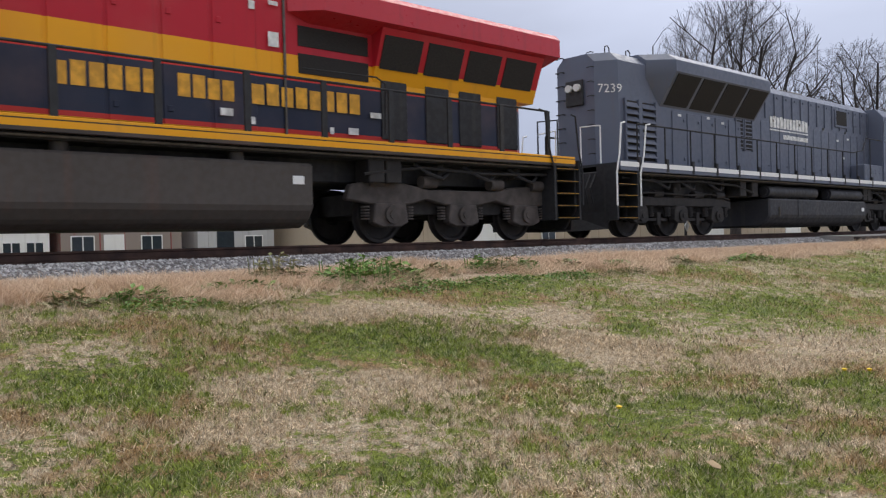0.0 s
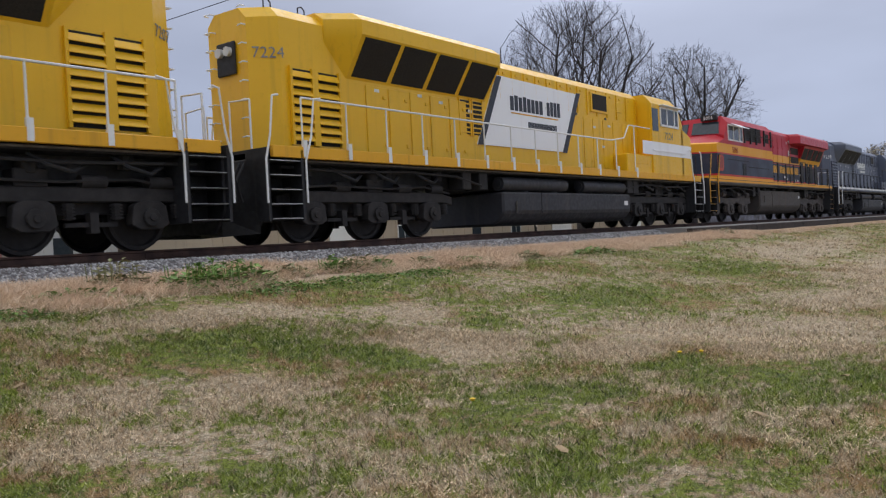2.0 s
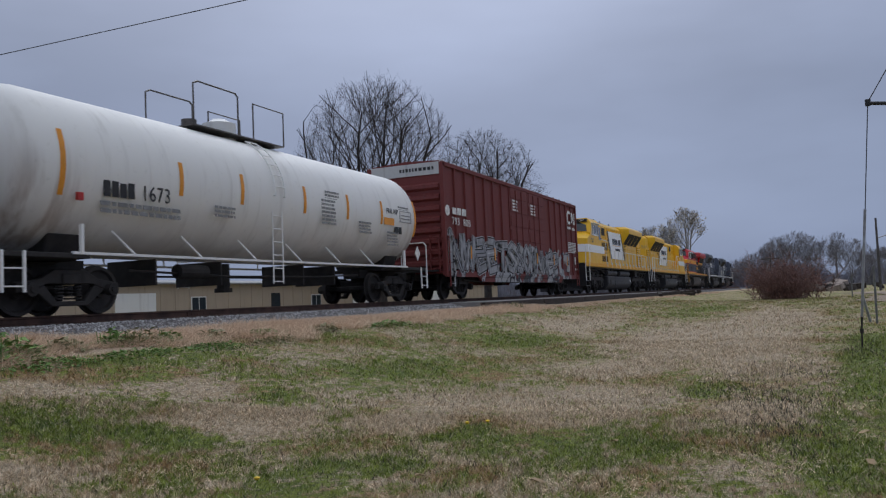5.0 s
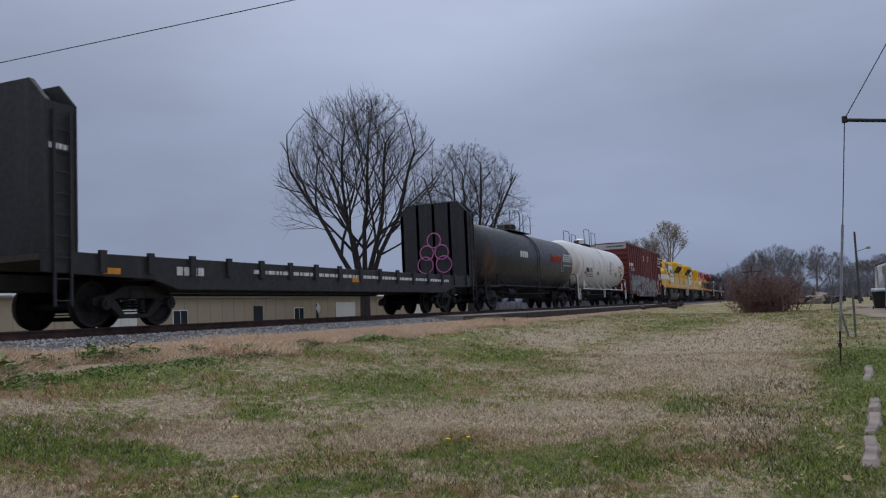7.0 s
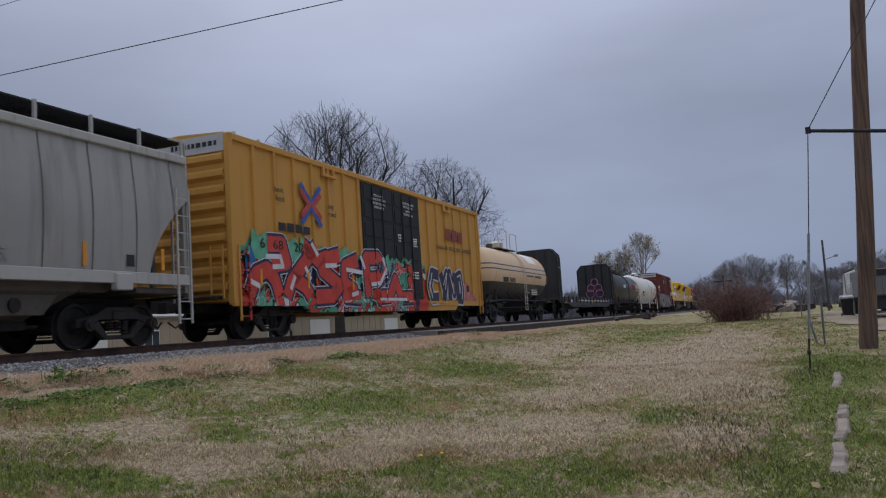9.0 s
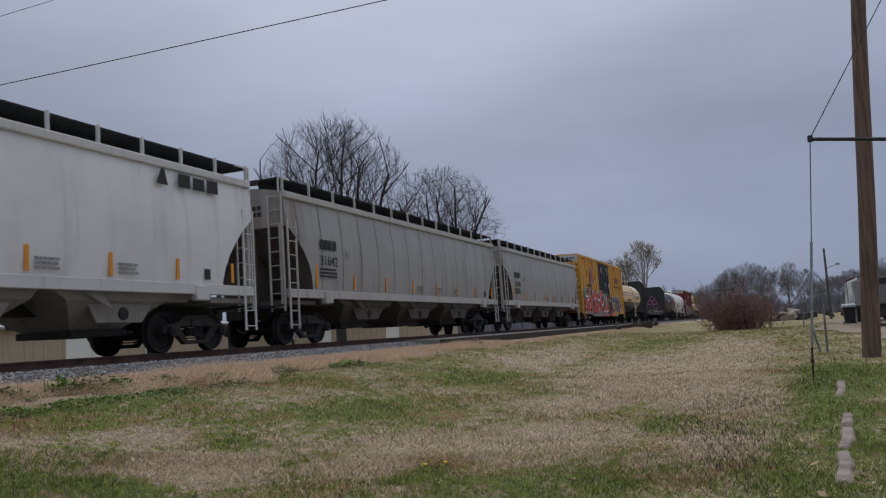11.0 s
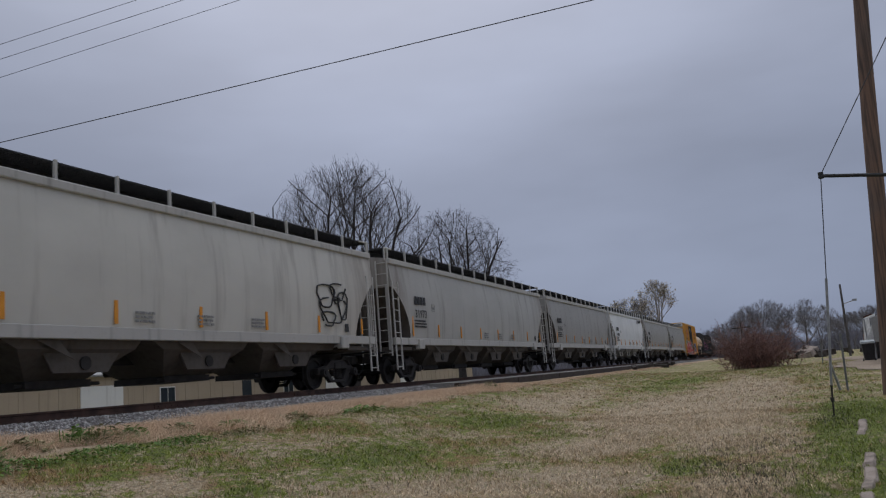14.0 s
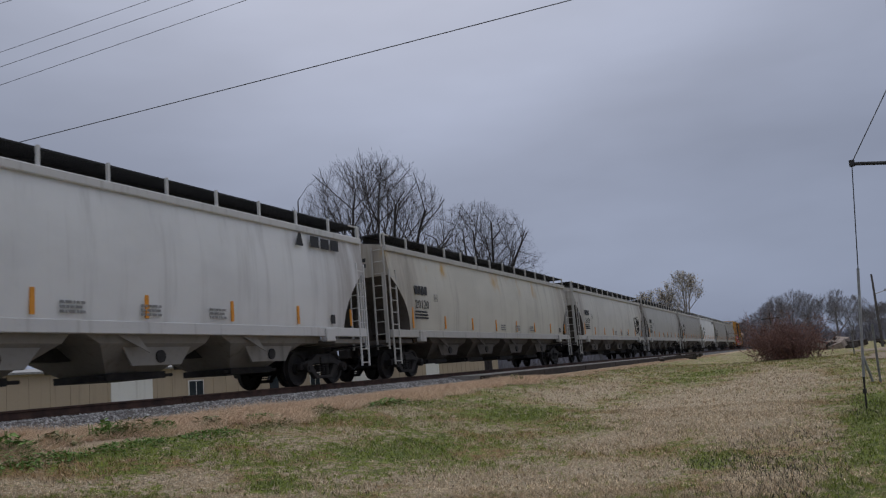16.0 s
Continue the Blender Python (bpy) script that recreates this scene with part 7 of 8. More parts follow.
tuft = np.concatenate([rng.normal((7.9, 9.9), (0.35, 0.16), (2600, 2)), rng.normal((26.3, 9.4), (0.7, 0.25), (2500, 2)), rng.normal((13.0, 9.9), (0.8, 0.15), (1500, 2)), rng.normal((3.2, 9.3), (0.9, 0.3), (2200, 2))])
blades("dry_grass", tuft, 0.20, 0.006, DRY, ground_z, rng, 1.2, "tuft of tall dead buff grass")


def ballast_z(x, y):
    d = np.abs(track_y(np.clip(x, -320, 460)) - y)
    return np.where(d < 1.75, 1.22, 1.22 - (d - 1.75) * 0.27)


def stone_mat(name, lo, hi):
    n = Nodes(name)
    rnd = n.nt.nodes.new("ShaderNodeNewGeometry").outputs["Random Per Island"]
    f = n.noise(25, 4)
    c = n.ramp(rnd, (0.0, lo), (0.55, tuple((a + b) / 2 for a, b in zip(lo, hi))), (1.0, hi))
    c = n.mix(n.span(f, 0.4, 0.7, 0, 0.4), c, (0.10, 0.085, 0.075))
    return n.done(c, 0.85, 0, f, 0.3, 0.01)


def ballast_bed_mat():
    n = Nodes("ballast_bed")
    vd = n.voronoi(16)
    c = n.mix(n.span(vd, 0.1, 0.6), (0.38, 0.37, 0.37), (0.12, 0.11, 0.11))
    c = n.mix(n.span(n.noise(0.6, 4), 0.45, 0.7, 0, 0.35), c, (0.13, 0.10, 0.08))
    return n.done(c, 0.9, 0, vd, 0.8, 0.04)


def make_track():
    bed = Mesh()
    xs = np.concatenate([np.arange(-320, -5, 15), np.arange(-5, 80, 2.5), np.arange(80, 461, 10)])
    ring = []
    for x in xs:
        c = track_y(x)
        ring.append([(x, c + o, z) for o, z in ((-3.2, 0.80), (-1.75, 1.22), (1.75, 1.22), (3.2, 0.80))])
    bed.loft(ring, close=False)
    tagged(bed.ob("ballast", ballast_bed_mat()), "grey crushed stone ballast under the track", "ballast", kind="structure")
    k = 26000
    x = 1.5 + 70 * rng.uniform(0, 1, k) ** 1.7
    d = rng.uniform(1.0, 3.1, k)
    y = track_y(x) - d
    z = ballast_z(x, y)
    s = rng.uniform(0.016, 0.04, k)
    base = np.array([(1, 0, 0), (-1, 0, 0), (0, 1, 0), (0, -1, 0), (0, 0, 1), (0, 0, -1)], float)
    faces = np.array([(0, 2, 4), (2, 1, 4), (1, 3, 4), (3, 0, 4), (2, 0, 5), (1, 2, 5), (3, 1, 5), (0, 3, 5)])
    v = base[None] * rng.uniform(0.6, 1.3, (k, 6, 1))
    th = rng.uniform(0, np.pi, k)
    c, sn = np.cos(th)[:, None], np.sin(th)[:, None]
    v = np.stack([v[..., 0] * c - v[..., 1] * sn, v[..., 0] * sn + v[..., 1] * c, v[..., 2] * 0.75 + 0.4 * v[..., 0]], -1)
    v = v * s[:, None, None] + np.stack([x, y, z], 1)[:, None]
    f = (np.arange(k)[:, None, None] * 6 + faces[None]).reshape(-1, 3)
    raw_mesh("ballast_stone", v.reshape(-1, 3), f, stone_mat("ballast_stones", (0.20, 0.19, 0.19), (0.66, 0.65, 0.64)), "loose grey crushed stones on the shoulder", "ballast")
    # sleepers
    tie = Mesh()
    for x in np.arange(-60, 140, 0.55):
        c = track_y(x) + random.uniform(-0.04, 0.04)
        tie.box(x - 0.11, x + 0.11, c - 1.3, c + 1.3, 1.05, 1.236)
    tagged(tie.ob("sleeper", plain("tie_wood", (0.055, 0.045, 0.04), 0.9, 0, 0.4, 9)), "dark creosoted timber sleepers", "sleeper", kind="stuff")
    rust = Nodes("rail_rust")
    f = rust.noise(3, 5)
    rmat = rust.done(rust.mix(rust.span(f, 0.3, 0.7), (0.050, 0.028, 0.022), (0.115, 0.062, 0.045)), 0.75, 0.2, f, 0.2, 0.01)
    prof = [(-0.075, -0.172), (-0.075, -0.155), (-0.012, -0.13), (-0.012, -0.045), (-0.036, -0.035), (-0.036, -0.004), (-0.028, 0.0), (0.028, 0.0), (0.036, -0.004), (0.036, -0.035), (0.012, -0.045), (0.012, -0.13), (0.075, -0.155), (0.075, -0.172)]
    for s in (-0.755, 0.755):
        m = Mesh()
        m.loft([[(x, track_y(x) + s + a, RAIL + b) for a, b in prof] for x in xs])
        tagged(m.ob("rail", rmat), "rusty steel running rail on sleepers", "rail", kind="structure")
    for x in (8.2, 14.6, 20.1, 32.0):
        m = Mesh().box(x - 0.42, x + 0.42, track_y(x) - 0.79, track_y(x) - 0.768, RAIL - 0.13, RAIL - 0.05)
        for k in range(4):
            m.cyl((x - 0.3 + k * 0.2, track_y(x) - 0.81, RAIL - 0.09), (x - 0.3 + k * 0.2, track_y(x) - 0.78, RAIL - 0.09), 0.016, 6)
        tagged(m.ob("joint_bar", rmat), "rusty bolted joint bar on the rail", "rail joint")


make_track()


# ---- weeds, flowers, litter on the lawn ----
def leaf_mat(name, lo, hi):
    n = Nodes(name)
    rnd = n.nt.nodes.new("ShaderNodeNewGeometry").outputs["Random Per Island"]
    return n.done(n.ramp(rnd, (0.0, lo), (1.0, hi)), 0.6)


WEED = leaf_mat("weed_leaf", (0.085, 0.17, 0.028), (0.20, 0.33, 0.065))
WEED_DULL = leaf_mat("weed_dull", (0.13, 0.15, 0.05), (0.34, 0.29, 0.14))


def weed(x, y, rx, ry, h, count, mat, label, size=0.10):
    r = random.Random(int(x * 100 + y * 7))
    m = Mesh()
    for _ in range(count):
        a, q = r.uniform(0, 2 * math.pi), math.sqrt(r.random())
        px, py = x + rx * q * math.cos(a), y + ry * q * math.sin(a)
        pz = float(ground_z(px, py)) + h * (1 - q * q) * r.uniform(0.1, 1.0)
        L, w = size * r.uniform(0.7, 1.6), size * r.uniform(0.22, 0.42)
        b, up = r.uniform(0, 2 * math.pi), r.uniform(-0.1, 0.8)
        u = Vector((math.cos(b) * math.cos(up), math.sin(b) * math.cos(up), math.sin(up)))
        s = Vector((-math.sin(b), math.cos(b), r.uniform(-0.4, 0.4))) * w
        p0 = Vector((px, py, pz))
        m.add([p0, p0 + u * L * 0.45 + s, p0 + u * L - Vector((0, 0, L * 0.2)), p0 + u * L * 0.45 - s, p0 + u * L * 0.45 + Vector((0, 0, -0.01))], [(0, 1, 4), (1, 2, 4), (2, 3, 4), (3, 0, 4)])
    for _ in range(max(4, count // 14)):
        px, py = x + rx * 0.7 * r.uniform(-1, 1), y + ry * 0.7 * r.uniform(-1, 1)
        g = float(ground_z(px, py))
        m.cyl((px, py, g - 0.02), (px + r.uniform(-0.05, 0.05), py, g + h * 0.8), 0.006, 4)
    return tagged(m.ob("weed_clump", mat), label, "weed", "weeds along the ballast")


for wx, wy, rx, ry, hh, cnt, mt in ((6.75, 8.95, 1.0, 0.45, 0.34, 620, WEED), (9.0, 9.15, 0.3, 0.2, 0.26, 130, WEED), (9.9, 9.0, 0.25, 0.2, 0.22, 90, WEED), (10.9, 8.95, 0.3, 0.2, 0.2, 90, WEED_DULL), (5.55, 9.4, 0.45, 0.3, 0.38, 200, WEED_DULL),
                                   (2.75, 8.7, 0.22, 0.2, 0.18, 60, WEED_DULL), (3.45, 8.75, 0.4, 0.18, 0.13, 100, WEED), (8.1, 9.1, 0.4, 0.2, 0.2, 110, WEED_DULL), (14.0, 8.75, 0.6, 0.2, 0.14, 140, WEED_DULL), (12.2, 8.8, 0.5, 0.2, 0.16, 110, WEED), (16.5, 8.6, 0.9, 0.2, 0.12, 150, WEED), (4.6, 8.85, 0.6, 0.15, 0.14, 120, WEED), (26.5, 9.0, 0.7, 0.3, 0.3, 120, WEED_DULL), (7.2, 8.3, 0.7, 0.24, 0.10, 240, WEED), (8.7, 8.35, 0.8, 0.24, 0.10, 260, WEED), (10.2, 8.3, 0.7, 0.24, 0.09, 220, WEED), (11.7, 8.25, 0.8, 0.15, 0.11, 170, WEED_DULL), (3.6, 8.35, 0.7, 0.24, 0.09, 180, WEED), (9.4, 9.05, 0.45, 0.25, 0.26, 150, WEED_DULL)):
    weed(wx, wy, rx, ry, hh, cnt, mt, "leafy green weed clump at the edge of dry grass" if mt is WEED else "dull withering weed clump at the edge of dry grass", 0.06 if hh < 0.12 else 0.10)


def on_ground(az, el):
    """Where a line of sight from the eye meets the lawn."""
    for r in np.arange(2, 60, 0.02):
        x, y = r * math.cos(radians(az)), r * math.sin(radians(az))
        if 1.4 + r * math.tan(radians(el)) <= ground_z(x, y):
            return x, y
    return x, y


for az, el in ((20.6, -8.95), (36.1, -12.0), (22.0, -9.0)):
    x, y = on_ground(az, el)
    g = float(ground_z(x, y))
    root = thing("dandelion", "yellow dandelion flower in the short grass", "flower", "dandelions in the lawn")
    Mesh().cyl((x, y, g), (x, y, g + 0.05), 0.003, 5).ob("stem", WEED, root)
    Mesh().cyl((x, y, g + 0.045), (x, y, g + 0.062), 0.012, 10, 0.026).cyl((x, y, g + 0.062), (x, y, g + 0.07), 0.026, 10, 0.008).ob("flower_head", plain("dandelion_yellow", (0.85, 0.55, 0.01), 0.6), root)
LEAF = plain("fallen_leaf", (0.34, 0.24, 0.13), 0.8)
for i, (az, el) in enumerate(((65.4, -8.42), (30.0, -15.5), (25.0, -12.4), (12.0, -10.4), (-3.2, -9.6), (-3.6, -11.4), (17.0, -13.0))):
    x, y = on_ground(az, el)
    g = float(ground_z(x, y)) + 0.03
    a = i * 1.3
    m = Mesh()
    pts = [(0.06, 0), (0.03, 0.03), (-0.03, 0.028), (-0.055, 0), (-0.03, -0.03), (0.03, -0.028)]
    ring = [(x + p * math.cos(a) - q * math.sin(a), y + p * math.sin(a) + q * math.cos(a), g + 0.25 * abs(q) + 0.02 * (p > 0)) for p, q in pts]
    m.loft([ring, [(u, v, w + 0.002) for u, v, w in ring]])
    tagged(m.ob("fallen_leaf", LEAF), "dry curled brown leaf lying on grass", "leaf", "fallen leaves")

# ---- kerb stones, asphalt, old loading pad ----
CONC = Nodes("kerb_concrete")
_f, _g = CONC.noise(3, 5), CONC.noise(30, 4)
CONC = CONC.done(CONC.mix(CONC.span(_f, 0.35, 0.7), (0.36, 0.295, 0.255), (0.17, 0.14, 0.115)), 0.9, 0, _g, 0.8, 0.015)
for x0, x1 in ((7.4, 8.9), (8.96, 10.4), (10.55, 11.8), (13.8, 16.0)):
    def ky(x):
        return -0.10 - 0.075 * x + 0.03 * math.sin(x)
    ring = []
    for x in np.linspace(x0, x1, 15):
        end = 1 - max(0.0, abs(2 * (x - x0) / (x1 - x0) - 1) - 0.93) / 0.07
        y, g = ky(x) + 0.015 * math.sin(x * 3.7), float(ground_z(x, ky(x))) - 0.075 * (1 - end) - 0.012 * (1 + math.sin(x * 2.3))
        j = 0.005 * math.sin(x * 9) + 0.005 * math.sin(x * 23)
        ring.append([(x, y - 0.075, g - 0.1), (x, y - 0.065 + j, g + 0.04), (x, y - 0.045, g + 0.065 + j), (x, y + 0.045, g + 0.06), (x, y + 0.065 + j, g + 0.03), (x, y + 0.075, g - 0.1)])
    tagged(Mesh().loft(ring).ob("kerb_stone", CONC, smooth=30), "worn concrete kerb length sunk in grass", "kerb", "kerb stones")


def lot_mat(name, lo, hi):
    n = Nodes(name)
    f, g, big = n.noise(60, 4), n.voronoi(70), n.noise(0.7, 5)
    c = n.mix(n.span(f, 0.35, 0.7), lo, hi)
    c = n.mix(n.span(big, 0.4, 0.7, 0, 0.5), c, tuple(v * 0.6 for v in lo))
    return n.done(c, 0.92, 0, g, 0.6, 0.01)


def patch_sheet(name, xs, y_lo, y_hi, lift, mat, label, category):
    ring = []
    for x in xs:
        ys = np.linspace(y_lo(x), y_hi(x), 8)
        ring.append([(x, y, float(ground_z(x, y)) + lift + 0.02) for y in ys])
    m = Mesh().loft(ring, close=False)
    return tagged(m.ob(name, mat), label, category, kind="structure")


patch_sheet("parking_lot", np.linspace(1.0, 14.6, 20), lambda x: -30.0, lambda x: -1.45 - 0.035 * x - 7.0 * max(0.0, (x - 12.6) / 2.0) ** 2 + 0.12 * math.sin(x * 2.1) + 0.07 * math.sin(x * 5.7), 0.012, lot_mat("worn_asphalt", (0.22, 0.165, 0.145), (0.36, 0.285, 0.26)), "worn reddish grey asphalt lot beside the lawn", "asphalt")
patch_sheet("gravel_drive", np.linspace(24.0, 62.0, 48), lambda x: -60.0, lambda x: -2.9 - 6.0 * max(0.0, (30 - x) / 6.0) ** 2 + 0.8 * math.sin(x * 0.35) + 0.3 * math.sin(x * 1.3), 0.012, lot_mat("dirt_drive", (0.29, 0.225, 0.165), (0.43, 0.345, 0.265)), "bare dirt and gravel drive", "drive")
TIMBER = plain("dark_timber", (0.045, 0.035, 0.03), 0.9, 0, 0.4, 5)
m = Mesh()
ring = []
for x in np.linspace(26.6, 88, 22):
    o = track_y(x)
    ring.append([(x, o - 2.85, 0.9), (x, o - 2.85, 1.24), (x, o - 1.6, 1.28), (x, o - 1.6, 0.9)])
m.loft(ring)
tagged(m.ob("loading_pad", lot_mat("pad_gravel", (0.24, 0.225, 0.21), (0.36, 0.34, 0.32))), "low grey gravel pad beside the track", "pad", kind="structure")
for k in range(9):
    x = 26.4 + k * 6.9
    ring = [[(xx, track_y(xx) - 2.98 + yy, zz) for yy, zz in ((-0.09, 0.92), (-0.09, 1.235), (0.11, 1.235), (0.11, 0.92))] for xx in (x, x + 6.8)]
    tagged(Mesh().loft(ring).ob("edge_timber", TIMBER, bevel=0.015), "dark weathered timber edging the gravel pad", "timber", "pad edge timbers")
r = random.Random(5)
for k in range(14):
    x, y = r.uniform(54, 74), r.uniform(8.6, 9.9)
    g = float(ground_z(x, y))
    mm = pose(x, y, g + 0.1 + r.uniform(0, 0.15), 0, r.uniform(-4, 4), r.uniform(-35, 35))
    tagged(Mesh().box(-1.2, 1.2, -0.11, 0.11, -0.1, 0.1, mm).ob("old_sleeper", TIMBER, bevel=0.01), "discarded dark timber sleeper lying beside track", "timber", "discarded sleepers")


# ---- trees ----
def bark(name, lo, hi):
    n = Nodes(name)
    f = n.noise(4, 5, n.coords((3, 3, 0.6)))
    return n.done(n.mix(n.span(f, 0.3, 0.7), lo, hi), 0.9, 0, f, 0.5, 0.03)


BARK = bark("bark_grey", (0.022, 0.018, 0.017), (0.052, 0.043, 0.040))
TWIG = plain("twig", (0.034, 0.027, 0.026), 0.9)


def grow(seed, height, spread, stems, levels, half_w, droop=0.0, base_fork=0.18):
    """Segments of a bare deciduous tree: (a, b, ra, rb, level). Limbs fan out and carry shorter side shoots towards their tips."""
    r = random.Random(seed)
    segs = []
    parts = (0, 8, 7, 6, 4, 2)

    def limb(p, d, L, rad, lev):
        n = parts[lev]
        q, dd, rr = p, d.normalized(), rad
        flip = r.choice((-1, 1))
        ref = Vector((r.gauss(0, 1), r.gauss(0, 1), r.gauss(0, 0.6)))
        for i in range(n):
            up = 0.035 if lev < 3 else 0.07 - 0.12 * droop
            bend = 0.085 if lev < 3 else 0.07
            dd = (dd + Vector((r.gauss(0, bend), r.gauss(0, bend), r.gauss(up, bend * 0.7)))).normalized()
            e = q + dd * (L / n)
            r2 = rr * (0.86 if i < n - 1 else 0.6)
            if (e.x ** 2 + e.y ** 2) / half_w ** 2 + ((e.z - 0.55 * height) / (0.47 * height)) ** 2 > (r.uniform(0.85, 1.1) if lev >= 2 else 0.80) and e.z > 0.25 * height:
                break
            segs.append((q, e, rr, r2, lev))
            q, rr = e, r2
            if lev < levels and i >= 1:
                for _ in range(2 if (i == n - 1 or (lev in (1, 3) and r.random() < 0.45)) else 1):
                    side = ref.cross(dd) * flip + Vector((r.gauss(0, 0.45), r.gauss(0, 0.45), r.gauss(0.15 - 0.3 * droop, 0.35)))
                    side = (side - side.dot(dd) * dd).normalized()
                    flip = -flip
                    ref = ref + Vector((r.gauss(0, 0.5), r.gauss(0, 0.5), r.gauss(0, 0.5)))
                    ang = r.uniform(0.45, 0.85) * spread
                    frac = 0.62 - 0.26 * i / n
                    limb(q, dd * math.cos(ang) + side * math.sin(ang), L * frac * r.uniform(0.75, 1.1), rr * r.uniform(0.55, 0.72), lev + 1)

    h0 = height * base_fork
    segs.append((Vector((0, 0, -0.3)), Vector((0, 0, h0)), height * 0.024, height * 0.020, 0))
    for s in range(stems):
        a = 2 * math.pi * s / stems + r.uniform(-0.4, 0.4)
        t = r.uniform(0.35, 1.0) * half_w / (0.62 * height) * 1.25 * (0.25 if s == 0 else 1.0)
        limb(Vector((0, 0, h0 * r.uniform(0.7, 1.0))), Vector((math.cos(a) * t, math.sin(a) * t, 1.0)), height * r.uniform(0.66, 0.84), height * 0.0135, 1)
    return segs


def tree_mesh(segs, levels, sides, rmin=0.009):
    V, F = [], []
    for a, b, ra, rb, lev in segs:
        if lev not in levels:
            continue
        n = sides
        d = (b - a).normalized()
        u = d.orthogonal().normalized()
        w = d.cross(u)
        i0 = len(V)
        for p, q in ((a, max(ra, rmin)), (b, max(rb, rmin * 0.8))):
            for k in range(n):
                t = 2 * math.pi * k / n
                V.append(p + (u * math.cos(t) + w * math.sin(t)) * q)
        for k in range(n):
            F.append((i0 + k, i0 + (k + 1) % n, i0 + n + (k + 1) % n, i0 + n + k))
    return np.array([tuple(v) for v in V], np.float32), np.array(F, np.int32)


def tree(label, x, y, seed, height, spread, stems, levels=4, twig_n=3, droop=0.0, fork=0.18, width=None, leaves=None, mats=(None, None), rmin=0.009):
    root = thing("tree", label, "tree", "bare trees")
    segs = grow(seed, height, spread, stems, levels, (width or height * 0.6) / 2, droop, fork)
    v, f = tree_mesh(segs, (0, 1), 7)
    raw_mesh("trunk", v, f, mats[0] or BARK, kind="", parent=root)
    v, f = tree_mesh(segs, (2, 3), 4, rmin * (1.5 if rmin < 0.02 else 0.8))
    raw_mesh("crown", v, f, mats[0] or BARK, kind="", parent=root)
    v, f = tree_mesh(segs, tuple(range(4, levels + 1)), 3, rmin * 0.75)
    if len(f):
        raw_mesh("crown", v, f, mats[1] or TWIG, kind="", parent=root)
    if leaves:
        tips = [b for _, b, _, _, l in segs if l >= levels - 1]
        rr = random.Random(seed)
        lm = []
        for t in rr.sample(tips, min(len(tips), leaves[0])):
            for _ in range(3):
                c = t + Vector((rr.gauss(0, 0.25), rr.gauss(0, 0.25), rr.gauss(0, 0.2)))
                a = Vector((rr.gauss(0, 1), rr.gauss(0, 1), rr.gauss(0, 1))).normalized() * leaves[1]
                b = a.orthogonal().normalized() * leaves[1] * 0.6
                lm += [c + a, c + b, c - a, c - b]
        raw_mesh("foliage", np.array([tuple(q) for q in lm]), np.arange(len(lm)).reshape(-1, 4), leaves[2], kind="", parent=root)
    root.location = (x, y, float(ground_z(x, y)))
    return root


def polar(az, r):
    return r * math.cos(radians(az)), r * math.sin(radians(az))


tree("tall bare tree with spreading dark limbs behind the track", *polar(28.3, 60), 3, 17.3, 1.0, 6, 5, 3, 0.0, 0.16, 13.0)
tree("round-crowned bare tree with fine drooping twigs behind the track", *polar(20.9, 68), 8, 14.6, 1.35, 5, 5, 3, 0.35, 0.24, 11.6)
PALE = leaf_mat("pale_leaf", (0.30, 0.25, 0.17), (0.46, 0.40, 0.30))
PBARK = bark("bark_pale", (0.20, 0.18, 0.16), (0.34, 0.31, 0.28))
tree("pale-barked tree with sparse dull yellow leaves", *polar(7.4, 135), 21, 13.2, 1.0, 4, 4, 3, 0.0, 0.3, 8.0, (200, 0.16, PALE), (PBARK, PBARK), 0.035)
tree("pale leafy tree with sparse dull yellow leaves", *polar(9.3, 138), 22, 11.3, 1.2, 5, 4, 3, 0.0, 0.22, 9.0, (500, 0.16, PALE), (PBARK, TWIG), 0.03)
# pale grey bark: the haze of distance is mixed into the colour
HAZED_BARK = plain("hazed_bark", (0.20, 0.19, 0.205), 0.95)
for i, (az, r, h, w) in enumerate(((0.9, 165, 10.6, 11), (1.9, 172, 9.4, 9), (-0.3, 168, 9.8, 9), (-2.4, 172, 9.0, 9), (-4.3, 185, 7.5, 10), (3.6, 180, 6.5, 9), (-6.4, 180, 8.5, 11), (-8.6, 175, 9.0, 12), (-1.6, 165, 10.0, 10), (2.6, 170, 7.6, 9), (-3.4, 180, 7.0, 9), (-5.4, 175, 8.0, 12), (-7.6, 170, 9.5, 13), (4.8, 190, 4.6, 8), (-10.5, 160, 9.0, 12), (12.0, 200, 7.0, 10), (15.5, 210, 8.0, 11))):
    tree("bare tree, greyed by haze, in the distant woods edge", *polar(az, r), 30 + i, h, 1.0, 4, 4, 3, 0.1, 0.2, w, None, (HAZED_BARK, HAZED_BARK), 0.028)


def far_woods():
    k = 70000
    az = np.radians(rng.uniform(-20, 34, k))
    r = rng.uniform(190, 300, k)
    top = 6.0 + 1.8 * np.sin(az * 37) + 1.2 * np.sin(az * 91 + 1) + rng.normal(0, 0.5, k)
    h = np.clip(top, 1.5, None) * rng.uniform(0.2, 1.0, k) ** 0.7
    x, y = r * np.cos(az), r * np.sin(az)
    z = np.full(k, 0.5)
    w = rng.uniform(0.03, 0.13, k)
    lx, ly = rng.normal(0, 1.6, k), rng.normal(0, 1.6, k)
    v = np.stack([np.stack([x - w * np.sin(az), y + w * np.cos(az), z], 1), np.stack([x + w * np.sin(az), y - w * np.cos(az), z], 1), np.stack([x + lx, y + ly, z + h], 1)], 1)
